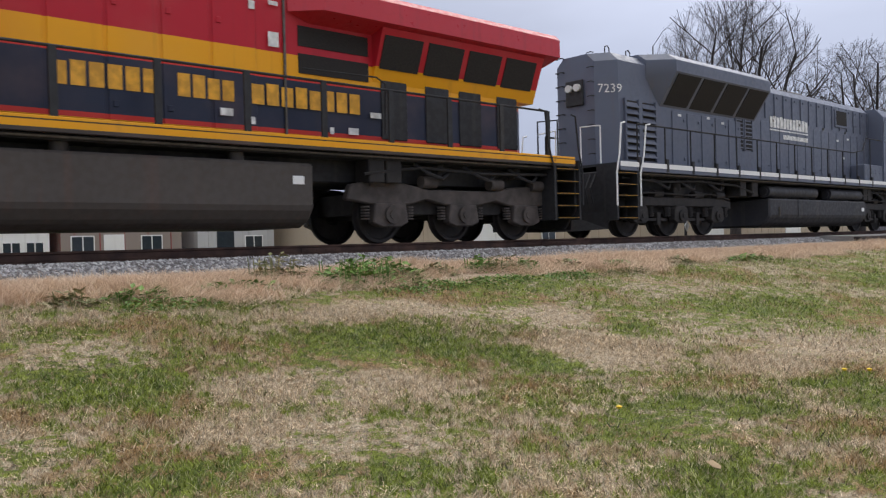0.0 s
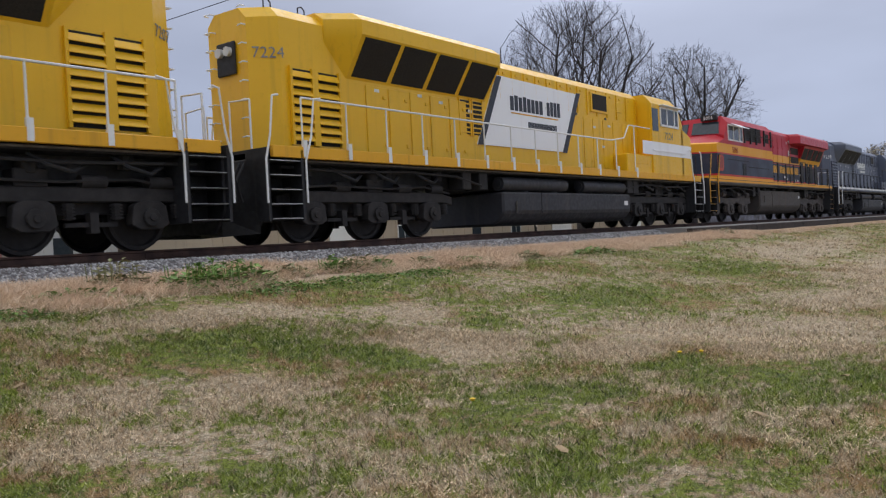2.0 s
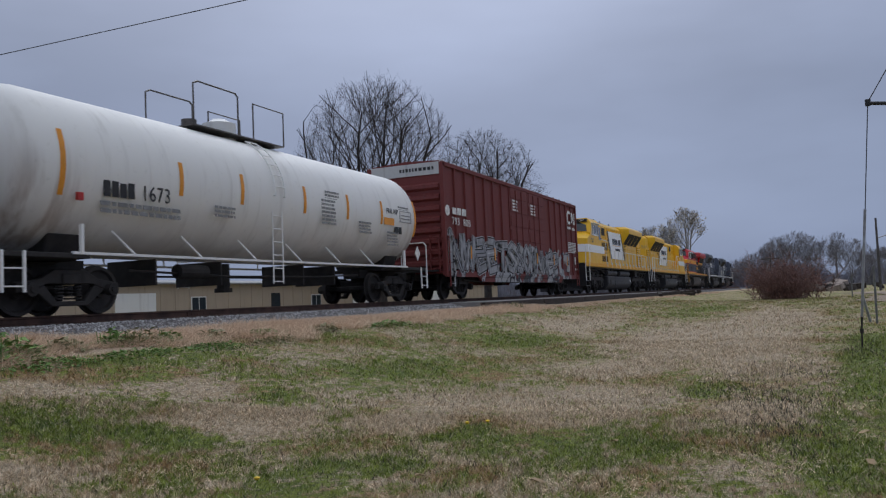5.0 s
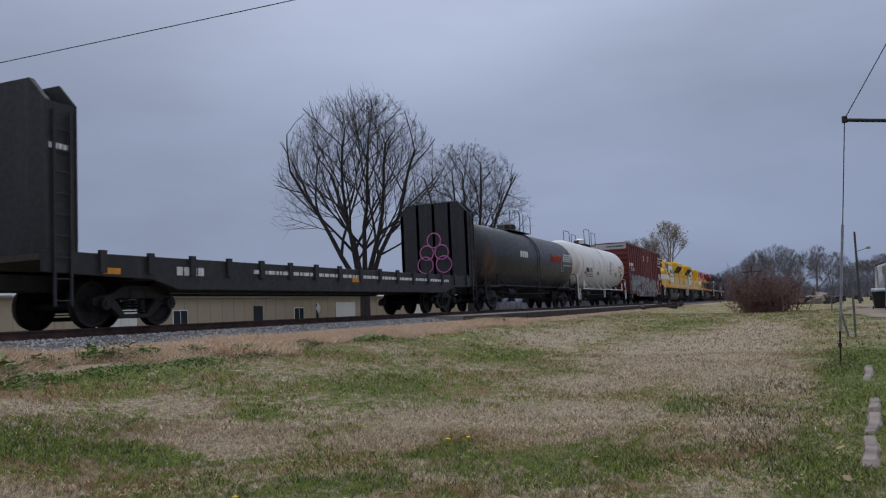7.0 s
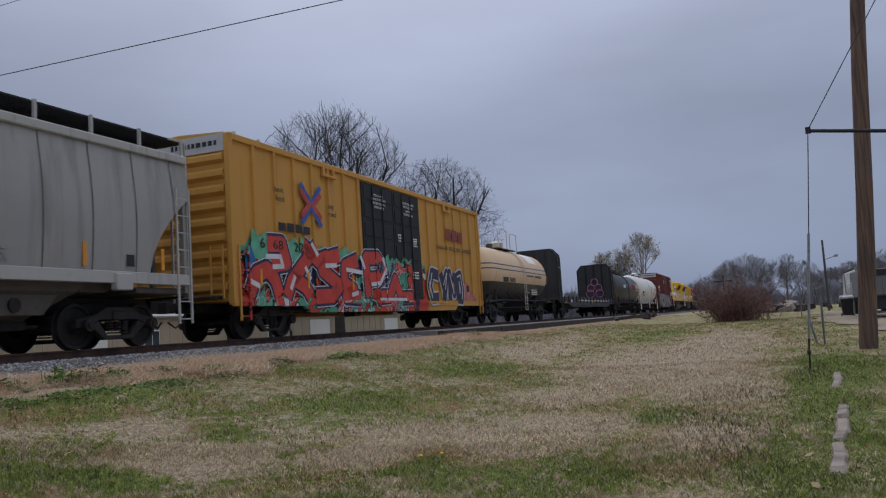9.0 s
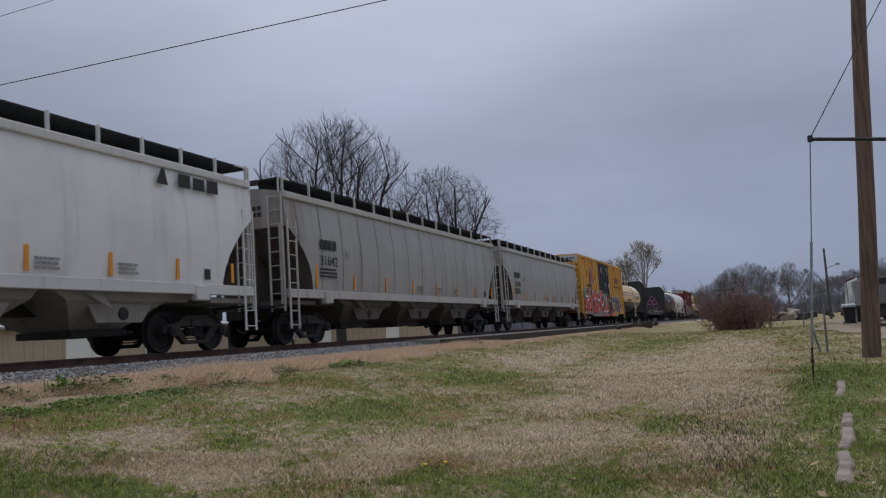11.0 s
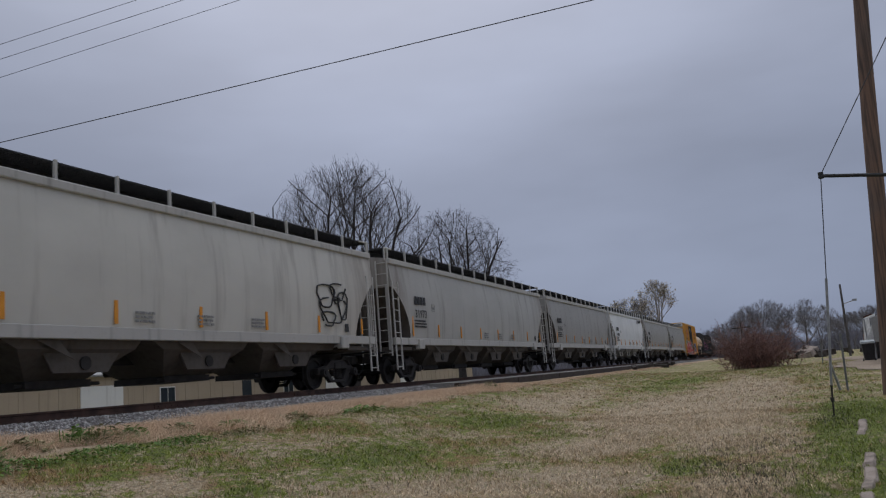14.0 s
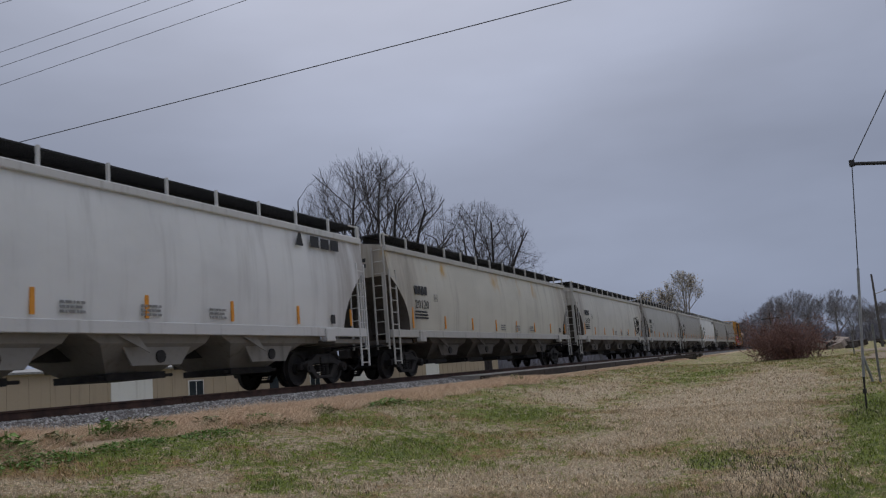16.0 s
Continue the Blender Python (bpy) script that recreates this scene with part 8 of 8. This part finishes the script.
    # bluish grey stands for distance haze, put straight into the brush colour
    raw_mesh("far_woods", v.reshape(-1, 3), np.arange(3 * k).reshape(-1, 3), plain("woods_hazed", (0.19, 0.19, 0.23), 0.95, 0, 0.3, 0.3), "distant band of bare brush greyed by haze", "woods")


far_woods()


def bush(x, y, w, h):
    root = thing("bush", "dense reddish-brown leafless bush standing in the grass", "bush")
    r = random.Random(17)
    g = float(ground_z(x, y))
    V, F = [], []
    def stick(a, b, ra, rb):
        i = len(V)
        d = (b - a).normalized()
        u = d.orthogonal().normalized()
        q = d.cross(u)
        for p, rr in ((a, ra), (b, rb)):
            for k in range(3):
                t = 2.1 * k
                V.append(p + (u * math.cos(t) + q * math.sin(t)) * rr)
        F.extend([(i, i + 1, i + 4, i + 3), (i + 1, i + 2, i + 5, i + 4), (i + 2, i, i + 3, i + 5)])
    for _ in range(330):
        a = r.uniform(0, 2 * math.pi)
        q = Vector((r.gauss(0, w * 0.18), r.gauss(0, w * 0.15), 0))
        d = Vector((math.cos(a) * r.uniform(0.2, 1.2), math.sin(a) * r.uniform(0.2, 1.0), r.uniform(0.6, 1.5))).normalized()
        L = h * r.choice((0.6, 0.8, 0.95, 1.0, 1.2)) * r.uniform(0.8, 1.05)
        p = q
        for s in range(4):
            e = p + d * L / 4
            stick(p, e, 0.02 * (1 - s * 0.2), 0.02 * (0.8 - s * 0.2))
            for _k in range(3):
                dd = (d + Vector((r.gauss(0, 0.7), r.gauss(0, 0.7), r.gauss(0, 0.5)))).normalized()
                m2 = e + dd * r.uniform(0.2, 0.55)
                stick(e, m2, 0.009, 0.005)
                stick(m2, m2 + (dd + Vector((r.gauss(0, 0.6), r.gauss(0, 0.6), r.gauss(0, 0.5)))).normalized() * 0.3, 0.006, 0.003)
            p = e
            d = (d + Vector((r.gauss(0, 0.15), r.gauss(0, 0.15), -0.12))).normalized()
    V = [Vector((v.x, v.y, max(v.z, 0.02))) for v in V]
    n = Nodes("bush_twig")
    rr = n.nt.nodes.new("ShaderNodeNewGeometry").outputs["Random Per Island"]
    tm = n.done(n.ramp(rr, (0.0, (0.10, 0.055, 0.05)), (1.0, (0.29, 0.165, 0.14))), 0.9)
    raw_mesh("stem_mass", np.array([tuple(v) for v in V]), np.array(F), tm, kind="", parent=root)
    lv = []
    for _ in range(700):
        a, q = r.uniform(0, 2 * math.pi), math.sqrt(r.random())
        c = Vector((w * 0.5 * q * math.cos(a), w * 0.45 * q * math.sin(a), h * r.uniform(0.08, 0.95) * math.sqrt(max(0.05, 1 - q * q * 0.8))))
        u = Vector((r.gauss(0, 1), r.gauss(0, 1), r.gauss(0, 1))).normalized() * 0.05
        s = u.orthogonal().normalized() * 0.03
        lv += [c + u, c + s, c - u, c - s]
    raw_mesh("dead_leaves", np.array([tuple(q) for q in lv]), np.arange(len(lv)).reshape(-1, 4), leaf_mat("bush_leaf", (0.16, 0.06, 0.045), (0.34, 0.14, 0.10)), kind="", parent=root)
    root.location = (x, y, g)


bush(47.5, 1.15, 4.5, 2.05)


# ---- poles, guys, wires ----
POLE = Nodes("pole_wood")
_f, _g = POLE.noise(2.0, 6, POLE.coords((9, 9, 0.35))), POLE.noise(0.8, 4)
POLE = POLE.done(POLE.mix(POLE.span(_f, 0.35, 0.7), POLE.mix(POLE.span(_g, 0.4, 0.7), (0.20, 0.122, 0.085), (0.145, 0.105, 0.085)), (0.07, 0.050, 0.042)), 0.9, 0, _f, 0.6, 0.01)
POLE_GREY = plain("pole_grey_wood", (0.085, 0.078, 0.075), 0.9, 0, 0.35, 4)
WIRE = plain("wire_black", (0.02, 0.02, 0.022), 0.6)
GALV = plain("galvanised_steel", (0.34, 0.35, 0.36), 0.45, 0.6, 0.2)


def pole(name, label, pts, r0, r1, mat, n=16):
    ring = []
    for i, p in enumerate(pts):
        rr = r0 + (r1 - r0) * i / (len(pts) - 1)
        ring.append([(p[0] + rr * math.cos(t), p[1] + rr * math.sin(t), p[2]) for t in np.linspace(0, 2 * math.pi, n, endpoint=False)])
    return Mesh().loft(ring)


p1 = thing("utility_pole", "tall brown wooden utility pole with cracked grain", "utility pole", "roadside poles")
pole("", "", [(21.8, -2.40, 0.0), (21.8, -2.55, 2.0), (21.8, -2.70, 4.0), (21.8, -2.87, 6.7), (21.8, -2.97, 8.1), (21.8, -3.2, 11.0), (21.8, -3.35, 13.0)], 0.21, 0.15, POLE).ob("shaft", POLE, p1, smooth=40)
Mesh().box(21.7, 21.9, -4.4, -2.1, 12.3, 12.45).ob("crossarm", POLE_GREY, p1, bevel=0.01)
p2 = thing("guy_pole", "dark grey leaning wooden pole with strut and guy wire", "utility pole", "roadside poles")
pole("", "", [(16.6, -2.05, 0.0), (16.62, -2.16, 0.8), (16.7, -2.37, 2.25), (16.8, -2.53, 3.3), (16.8, -2.67, 4.32), (16.8, -2.81, 5.35), (16.8, -2.92, 6.4), (16.8, -3.25, 9.5)], 0.14, 0.115, POLE_GREY).ob("shaft", POLE_GREY, p2, smooth=40)
Mesh().cyl((16.8, -2.62, 4.40), (17.1, -1.12, 4.68), 0.035, 8).ob("strut", BLACK, p2, smooth=40)
Mesh().cyl((17.1, -1.12, 4.63), (17.1, -1.12, 4.75), 0.05, 8).ob("strut_clamp", BLACK, p2)
Mesh().tube([(16.8, -2.98, 7.75), (17.1, -1.12, 4.70), (17.15, -0.72, 0.2)], 0.010, 5).ob("guy_wire", WIRE, p2)
Mesh().cyl((17.12, -0.94, 2.71), (17.145, -0.755, 0.72), 0.024, 8).ob("guy_guard", GALV, p2, smooth=40)
p2.location = (0, -0.19, 0)
g0 = float(ground_z(17.3, -0.9))
Mesh().cyl((17.15, -0.72, g0 - 0.1), (17.145, -0.75, 0.75), 0.016, 8).cyl((17.148, -0.735, 0.42), (17.148, -0.735, 0.5), 0.035, 8).ob("anchor_rod", GRIME, p2)
Mesh().cyl((17.3, -0.90, 0.62), (17.16, -0.79, 1.12), 0.024, 8).ob("guard_tail", GALV, p2)


def far_pole(x, y, h, lean, label, arm):
    root = thing("utility_pole", label, "utility pole", "distant poles")
    g = float(ground_z(x, y))
    pole("", "", [(x, y, g - 0.2), (x, y - lean, g + h)], 0.11, 0.07, POLE_GREY, 8).ob("shaft", POLE_GREY, root, smooth=40)
    if arm:
        Mesh().box(x - 0.06, x + 0.06, y - lean - 1.2, y - lean + 1.2, g + h - 0.9, g + h - 0.75).ob("crossarm", POLE_GREY, root)
        Mesh().cyl((x, y - lean + 0.35, g + h - 2.2), (x, y - lean + 0.35, g + h - 1.6), 0.18, 12).ob("transformer", GALV, root, smooth=40)
    else:
        Mesh().tube([(x, y, g + h * 0.72), (x, y - 0.75, g + h * 0.76)], 0.03).box(x - 0.1, x + 0.1, y - 1.0, y - 0.7, g + h * 0.75, g + h * 0.78).ob("lamp_arm", GALV, root)
    return root


far_pole(70, -4.95, 5.5, 0.0, "thin leaning wooden street lamp pole", False)
far_pole(62, -9.85, 5.6, 0.0, "wooden pole with crossarm and transformer", True)
far_pole(120, 4.6, 5.2, 0.0, "thin distant wooden pole", True)


def line_of_sight(az, el, r):
    return Vector((r * math.cos(radians(az)), r * math.sin(radians(az)), 1.42 + r * math.tan(radians(el))))


def wire(label, a, b, ext0, ext1, sag, r):
    """An overhead line through two points, carried on at both ends, with a little sag."""
    d = b - a
    p, q = a - d * ext0, b + d * ext1
    pts = []
    for i in range(25):
        t = i / 24
        w = p.lerp(q, t)
        w.z -= sag * 4 * t * (1 - t)
        pts.append(w)
    return tagged(Mesh().tube(pts, r, 5).ob("overhead_wire", WIRE), label, "wire", "overhead wires")


wire("black overhead cable crossing above the track", line_of_sight(50.7, 17.1, 22.0), line_of_sight(8.43, 25.2, 16.0), 2.2, 1.6, 0.25, 0.011)
for a0, e0, a1, e1 in ((50.74, 22.53, 40.44, 26.7), (50.73, 21.66, 37.25, 26.86), (50.72, 20.58, 33.32, 26.94), (52.5, 24.6, 46.5, 27.0)):
    wire("thin overhead power line high above the track", line_of_sight(a0, e0, 24.0), line_of_sight(a1, e1, 20.5), 3.0, 4.0, 0.1, 0.007)

# ---- parked vehicles, bin and rubble past the poles ----
def dump_trailer(x, y):
    root = thing("dump_trailer", "grey steel dump trailer with dark chassis seen from behind", "trailer")
    g = float(ground_z(x, y))
    grey = paint("trailer_grey", (0.16, 0.165, 0.175), (0.05, 0.045, 0.04), 0.4, 0.6)
    Mesh().prism([(-0.78, 0.95), (-0.82, 2.1), (0.82, 2.1), (0.78, 0.95)], 0.0, 4.2, "x").ob("bed", grey, root, bevel=0.03)
    Mesh().box(-0.04, 0.0, -0.74, 0.74, 1.0, 1.75).ob("tailgate", grey, root, bevel=0.01)
    for yy in (-0.6, 0.0, 0.6):
        Mesh().box(-0.09, -0.04, yy - 0.04, yy + 0.04, 1.0, 1.75).ob("gate_rib", grey, root)
    Mesh().box(-0.03, -0.015, -0.74, 0.74, 1.8, 2.05).ob("headboard", BLACK, root)
    Mesh().box(0.1, 5.2, -0.5, 0.5, 0.7, 0.98).ob("chassis", BLACK, root)
    Mesh().box(-0.05, 0.05, -0.78, 0.78, 0.4, 0.8).ob("bumper", BLACK, root)
    for s in (-1, 1):
        Mesh().box(-0.07, -0.05, s * 0.6 - 0.06, s * 0.6 + 0.06, 0.6, 0.68).ob("tail_lamp", plain("lamp_red", (0.3, 0.02, 0.02), 0.3), root)
        for xx in (1.0, 2.0):
            w = Mesh().cyl((xx, s * 0.5, 0.48), (xx, s * 0.78, 0.48), 0.48, 18).ob("wheel", BLACK, root, smooth=40)
            Mesh().cyl((xx, s * 0.78, 0.48), (xx, s * 0.81, 0.48), 0.22, 12).ob("rim", GALV, w, smooth=40)
    root.matrix_basis = pose(x, y, g, 0, 0, 0)


def stake_truck(x, y):
    root = thing("stake_truck", "old rusty brown truck with stake sides parked on dirt", "truck")
    g = float(ground_z(x, y))
    rust = paint("rust_brown", (0.12, 0.055, 0.04), (0.05, 0.04, 0.035), 0.5, 0.8)
    Mesh().box(0, 4.0, -1.1, 1.1, 0.95, 1.1).ob("flatbed", rust, root)
    for s in (-1, 1):
        for xx in np.linspace(0.05, 3.9, 6):
            Mesh().box(xx, xx + 0.09, s * 1.05 - 0.03, s * 1.05 + 0.03, 1.1, 2.3).ob("stake", rust, root)
        for z in (1.35, 1.75, 2.15):
            Mesh().box(0, 4.0, s * 1.0 - 0.02, s * 1.0 + 0.02, z, z + 0.12).ob("side_board", rust, root)
        for xx in (0.9, 4.9):
            w = Mesh().cyl((xx, s * 0.7, 0.45), (xx, s * 1.0, 0.45), 0.45, 18).ob("wheel", BLACK, root, smooth=40)
            Mesh().cyl((xx, s * 1.0, 0.45), (xx, s * 1.03, 0.45), 0.2, 12).ob("rim", GALV, w, smooth=40)
    Mesh().prism([(4.1, 0.7), (4.1, 2.2), (5.4, 2.2), (5.8, 1.5), (6.8, 1.4), (6.9, 0.7)], -1.0, 1.0).ob("cab", rust, root, bevel=0.06)
    Mesh().box(4.08, 4.1, -0.7, 0.7, 1.6, 2.05).ob("rear_window", GLASS_DARK, root)
    Mesh().box(-0.1, 0.0, -1.0, 1.0, 0.7, 0.9).ob("bumper", BLACK, root)
    root.matrix_basis = pose(x, y, g, 0, 0, 0)


dump_trailer(38.5, -4.95)
stake_truck(46.0, -5.55)
cb = thing("canopy", "white folded canvas canopy on thin posts", "canopy")
g = float(ground_z(46.0, -4.2)) - 0.15
Mesh().loft([[(45.0, -4.0, g + 1.0), (45.9, -4.0, g + 1.0), (45.9, -4.1, g + 2.2), (45.0, -4.55, g + 2.35), (45.0, -4.4, g + 1.9), (45.0, -4.3, g + 1.0)], [(45.1, -4.06, g + 1.0), (45.95, -4.06, g + 1.0), (45.95, -4.16, g + 2.25), (45.1, -4.6, g + 2.4), (45.1, -4.46, g + 1.9), (45.1, -4.36, g + 1.0)]]).ob("sheet", plain("canvas_white", (0.50, 0.50, 0.49), 0.9), cb)
for yy in (-4.08, -4.34):
    for xx in (45.06, 45.88):
        Mesh().cyl((xx, yy, g - 0.1), (xx, yy, g + 2.2), 0.03, 8).ob("post", GALV, cb)


def trash_bin(x, y):
    root = thing("trash_bin", "dark wheeled trash bin with pale lid", "trash bin")
    Mesh().loft([[(-0.25, -0.25, 0.08), (0.25, -0.25, 0.08), (0.25, 0.25, 0.08), (-0.25, 0.25, 0.08)], [(-0.32, -0.33, 1.0), (0.32, -0.33, 1.0), (0.32, 0.33, 1.0), (-0.32, 0.33, 1.0)]]).ob("bin_body", BLACK, root, bevel=0.03)
    Mesh().prism([(-0.36, 1.0), (-0.34, 1.12), (0.0, 1.2), (0.34, 1.12), (0.36, 1.0)], -0.35, 0.35).ob("lid", plain("lid_pale", (0.42, 0.45, 0.46), 0.6), root, bevel=0.02)
    for yy in (-0.3, 0.3):
        Mesh().cyl((0.2, yy - 0.03, 0.1), (0.2, yy + 0.03, 0.1), 0.1, 12).ob("wheel", BLACK, root, smooth=40)
    root.matrix_basis = pose(x, y, float(ground_z(x, y)), 0, 0, 0) @ Matrix.Scale(0.85, 4)


trash_bin(44.0, -3.97)
r = random.Random(9)
for k in range(60):
    x, y = 84 + r.gauss(0, 2.5), -2.2 + r.gauss(0, 1.9)
    g = float(ground_z(x, y))
    s = r.uniform(0.25, 0.75)
    m = Mesh().box(-s, s, -s * r.uniform(0.4, 1.2), s * r.uniform(0.4, 1), -s * 0.3, s * r.uniform(0.2, 0.6), pose(x, y, g + s * 0.2 + 0.35 * max(0, 1 - abs(x - 84) / 5) * r.random(), r.uniform(-25, 25), r.uniform(-25, 25), r.uniform(0, 180)))
    dark = r.random() < 0.55
    tagged(m.ob("rubble", TIMBER if dark else CONC, bevel=0.03), "dark charred timber scrap on rubble heap" if dark else "broken concrete lump on a rubble heap", "rubble", "rubble heap")
for x, y, h in ((46.0, -2.0, 1.0), (24.0, -1.62, 1.45)):
    g = float(ground_z(x, y))
    tagged(Mesh().cyl((x, y, g - 0.1), (x, y - 0.02, g + h), 0.028, 8).cyl((x, y - 0.02, g + h), (x, y - 0.02, g + h + 0.04), 0.036, 8).ob("marker_post", plain("post_grey", (0.16, 0.165, 0.16), 0.7)), "short grey marker post in the grass", "post", "marker posts")

# ---- behind the track: road, guardrail, low buildings ----
def back_road():
    xs = np.linspace(-60, 160, 45)
    ring = [[(x, track_y(x) + o, float(ground_z(x, track_y(x) + o)) + 0.03) for o in (7.0, 10.5, 14.0)] for x in xs]
    tagged(Mesh().loft(ring, close=False).ob("back_road", lot_mat("road_grey", (0.16, 0.16, 0.165), (0.26, 0.26, 0.26))), "grey asphalt road behind the railway", "road", kind="structure")


back_road()


def guardrail():
    root = thing("guardrail", "galvanised steel road guardrail on short posts", "guardrail")
    prof = [(0, 0.0), (0.05, 0.03), (0.05, 0.09), (0.0, 0.13), (0.0, 0.18), (0.05, 0.22), (0.05, 0.28), (0, 0.31)]
    xs = np.linspace(9, 47, 20)
    ring = [[(x, track_y(x) + 5.2 - a, 0.98 + b) for a, b in prof] for x in xs]
    ring2 = [[(x, track_y(x) + 5.206 - a, 0.98 + b) for a, b in prof[::-1]] for x in xs]
    Mesh().loft([a + b for a, b in zip(ring, ring2)]).ob("beam", GALV, root)
    for x in np.arange(9.5, 47, 1.95):
        y = track_y(x) + 5.3
        Mesh().box(x - 0.06, x + 0.06, y - 0.08, y + 0.08, float(ground_z(x, y)) - 0.1, 1.3).ob("post", GALV, root)


guardrail()
TAN_WALL = paint("tan_siding", (0.44, 0.36, 0.27), (0.2, 0.16, 0.12), 0.3, 0.7)


def warehouse(label, x0, x1, y0, y1, h, wall, roof, doors, windows):
    root = thing("building", label, "building", "low buildings behind the railway")
    g = min(float(ground_z(x0, y0)), float(ground_z(x1, y0))) - 0.2
    hh = h + 0.2
    Mesh().box(x0, x1, y0, y1, g, g + hh).ob("wall", wall, root)
    Mesh().prism([(y0 - 0.35, g + hh), (y0 - 0.35, g + hh + 0.1), ((y0 + y1) / 2, g + hh + 0.1 + (y1 - y0) * 0.04), (y1 + 0.35, g + hh + 0.1), (y1 + 0.35, g + hh)], x0 - 0.3, x1 + 0.3, "x").ob("roof", roof, root)
    for x, w, dh, mt in doors:
        d = Mesh().box(x, x + w, y0 - 0.05, y0, g + 0.2, g + 0.2 + dh).ob("door", mt, root)
        for k in range(1, int(dh / 0.5)):
            Mesh().box(x, x + w, y0 - 0.06, y0 - 0.05, g + 0.2 + k * 0.5, g + 0.22 + k * 0.5).ob("door_rib", mt, d)
    for x, w, z0, z1 in windows:
        wi = Mesh().box(x - 0.06, x + w + 0.06, y0 - 0.05, y0, g + z0 - 0.06, g + z1 + 0.06).ob("window", WHITE, root)
        Mesh().box(x, x + w / 2 - 0.03, y0 - 0.06, y0 - 0.04, g + z0, g + z1).ob("pane", GLASS_DARK, wi)
        Mesh().box(x + w / 2 + 0.03, x + w, y0 - 0.06, y0 - 0.04, g + z0, g + z1).ob("pane", GLASS_DARK, wi)
    m = Mesh()
    for x in np.arange(x0 + 0.6, x1, 1.2):
        m.box(x, x + 0.05, y0 - 0.025, y0, g, g + hh)
    m.ob("siding_seam", wall, root)


GREY_ROOF = plain("metal_roof", (0.30, 0.30, 0.30), 0.6, 0.2)
BRICK = Nodes("red_brick")
_b = BRICK.nt.nodes.new("ShaderNodeTexBrick")
_b.inputs["Color1"].default_value, _b.inputs["Color2"].default_value, _b.inputs["Mortar"].default_value = (0.30, 0.075, 0.07, 1), (0.24, 0.06, 0.055, 1), (0.3, 0.25, 0.22, 1)
_b.inputs["Scale"].default_value = 4.0
BRICK.link(BRICK.coords((1, 1, 1)), _b.inputs["Vector"])
BRICK = BRICK.done(_b.outputs["Color"], 0.9)
warehouse("long low tan metal-sided building with white doors", 25, 92, 34, 46, 2.7, TAN_WALL, GREY_ROOF, [(33, 3.0, 2.2, WHITE), (47, 1.0, 2.1, GLASS_DARK), (58, 3.2, 2.3, WHITE), (72, 3.0, 2.2, WHITE)], [(39, 1.2, 1.2, 2.1), (52, 1.2, 1.2, 2.1)])
warehouse("red brick building with pale trim behind the railway", 12.5, 18.5, 41, 50, 3.2, BRICK, GREY_ROOF, [(14.5, 1.0, 2.1, WHITE)], [(13.0, 1.0, 1.1, 2.2), (16.4, 1.0, 1.1, 2.2)])
warehouse("white clapboard building with dark windows behind the railway", 8.2, 12.0, 41, 49, 3.0, WHITE, GREY_ROOF, [(8.6, 0.95, 2.05, GLASS_DARK)], [(10.0, 0.7, 1.0, 2.0), (11.0, 0.7, 1.0, 2.0)])
warehouse("pale grey block building behind the railway", 19.4, 24.0, 41, 50, 3.0, grey_fascia, GREY_ROOF, [(20.5, 1.0, 2.1, GLASS_DARK)], [(22.2, 1.0, 1.0, 2.0)])
warehouse("white flat building at the end of the yard", -6, 7.5, 42, 50, 3.0, WHITE, GREY_ROOF, [(2.0, 1.0, 2.1, GLASS_DARK)], [(4.0, 1.0, 1.0, 2.0)])
sw = thing("switch_stand", "dark switch stand with white target beside track", "switch stand")
Mesh().box(25.7, 26.3, 15.6, 16.2, 0.9, 1.15).ob("base", BLACK, sw, bevel=0.02)
Mesh().cyl((26, 15.9, 1.1), (26, 15.9, 1.9), 0.05, 8).ob("shaft", BLACK, sw)
Mesh().prism([(25.85, 1.75), (26.0, 1.95), (26.15, 1.75), (26.0, 1.55)], 15.84, 15.86).ob("target", WHITE, sw)

# ---- motion ----
def run(t):
    """Metres that the train has gone, counted from its place at 8 s."""
    u = t - 8.0
    return 20.519 * u + 0.0618 * u * u - 0.00208 * u ** 3


def motions():
    for ob, x0 in TRAIN:
        rows = []
        for k in range(0, 17):
            x = x0 + run(k)
            rows.append((float(k), pose(x, track_y(x), RAIL, 0, 0, math.degrees(math.atan(2 * CURVE * x)))))
        walk(ob, rows)
    # the wheels roll with the train; all of one size turn alike
    rolled = {}
    for ob in [o for o in scene.objects if o.name.startswith("wheelset")]:
        radius = max(v.co.z for v in ob.data.vertices) - 0.025
        key = round(radius, 2)
        if key not in rolled:
            start = run(0.0)
            walk(ob, [(k / FPS, pose(0, 0, 0, 0, math.degrees((run(k / FPS) - start) / radius), 0)) for k in range(16 * FPS + 1)])
            rolled[key] = ob.animation_data
        else:
            ob.rotation_mode = "QUATERNION"
            ob.animation_data_create()
            ob.animation_data.action = rolled[key].action
            ob.animation_data.action_slot = rolled[key].action_slot


motions()
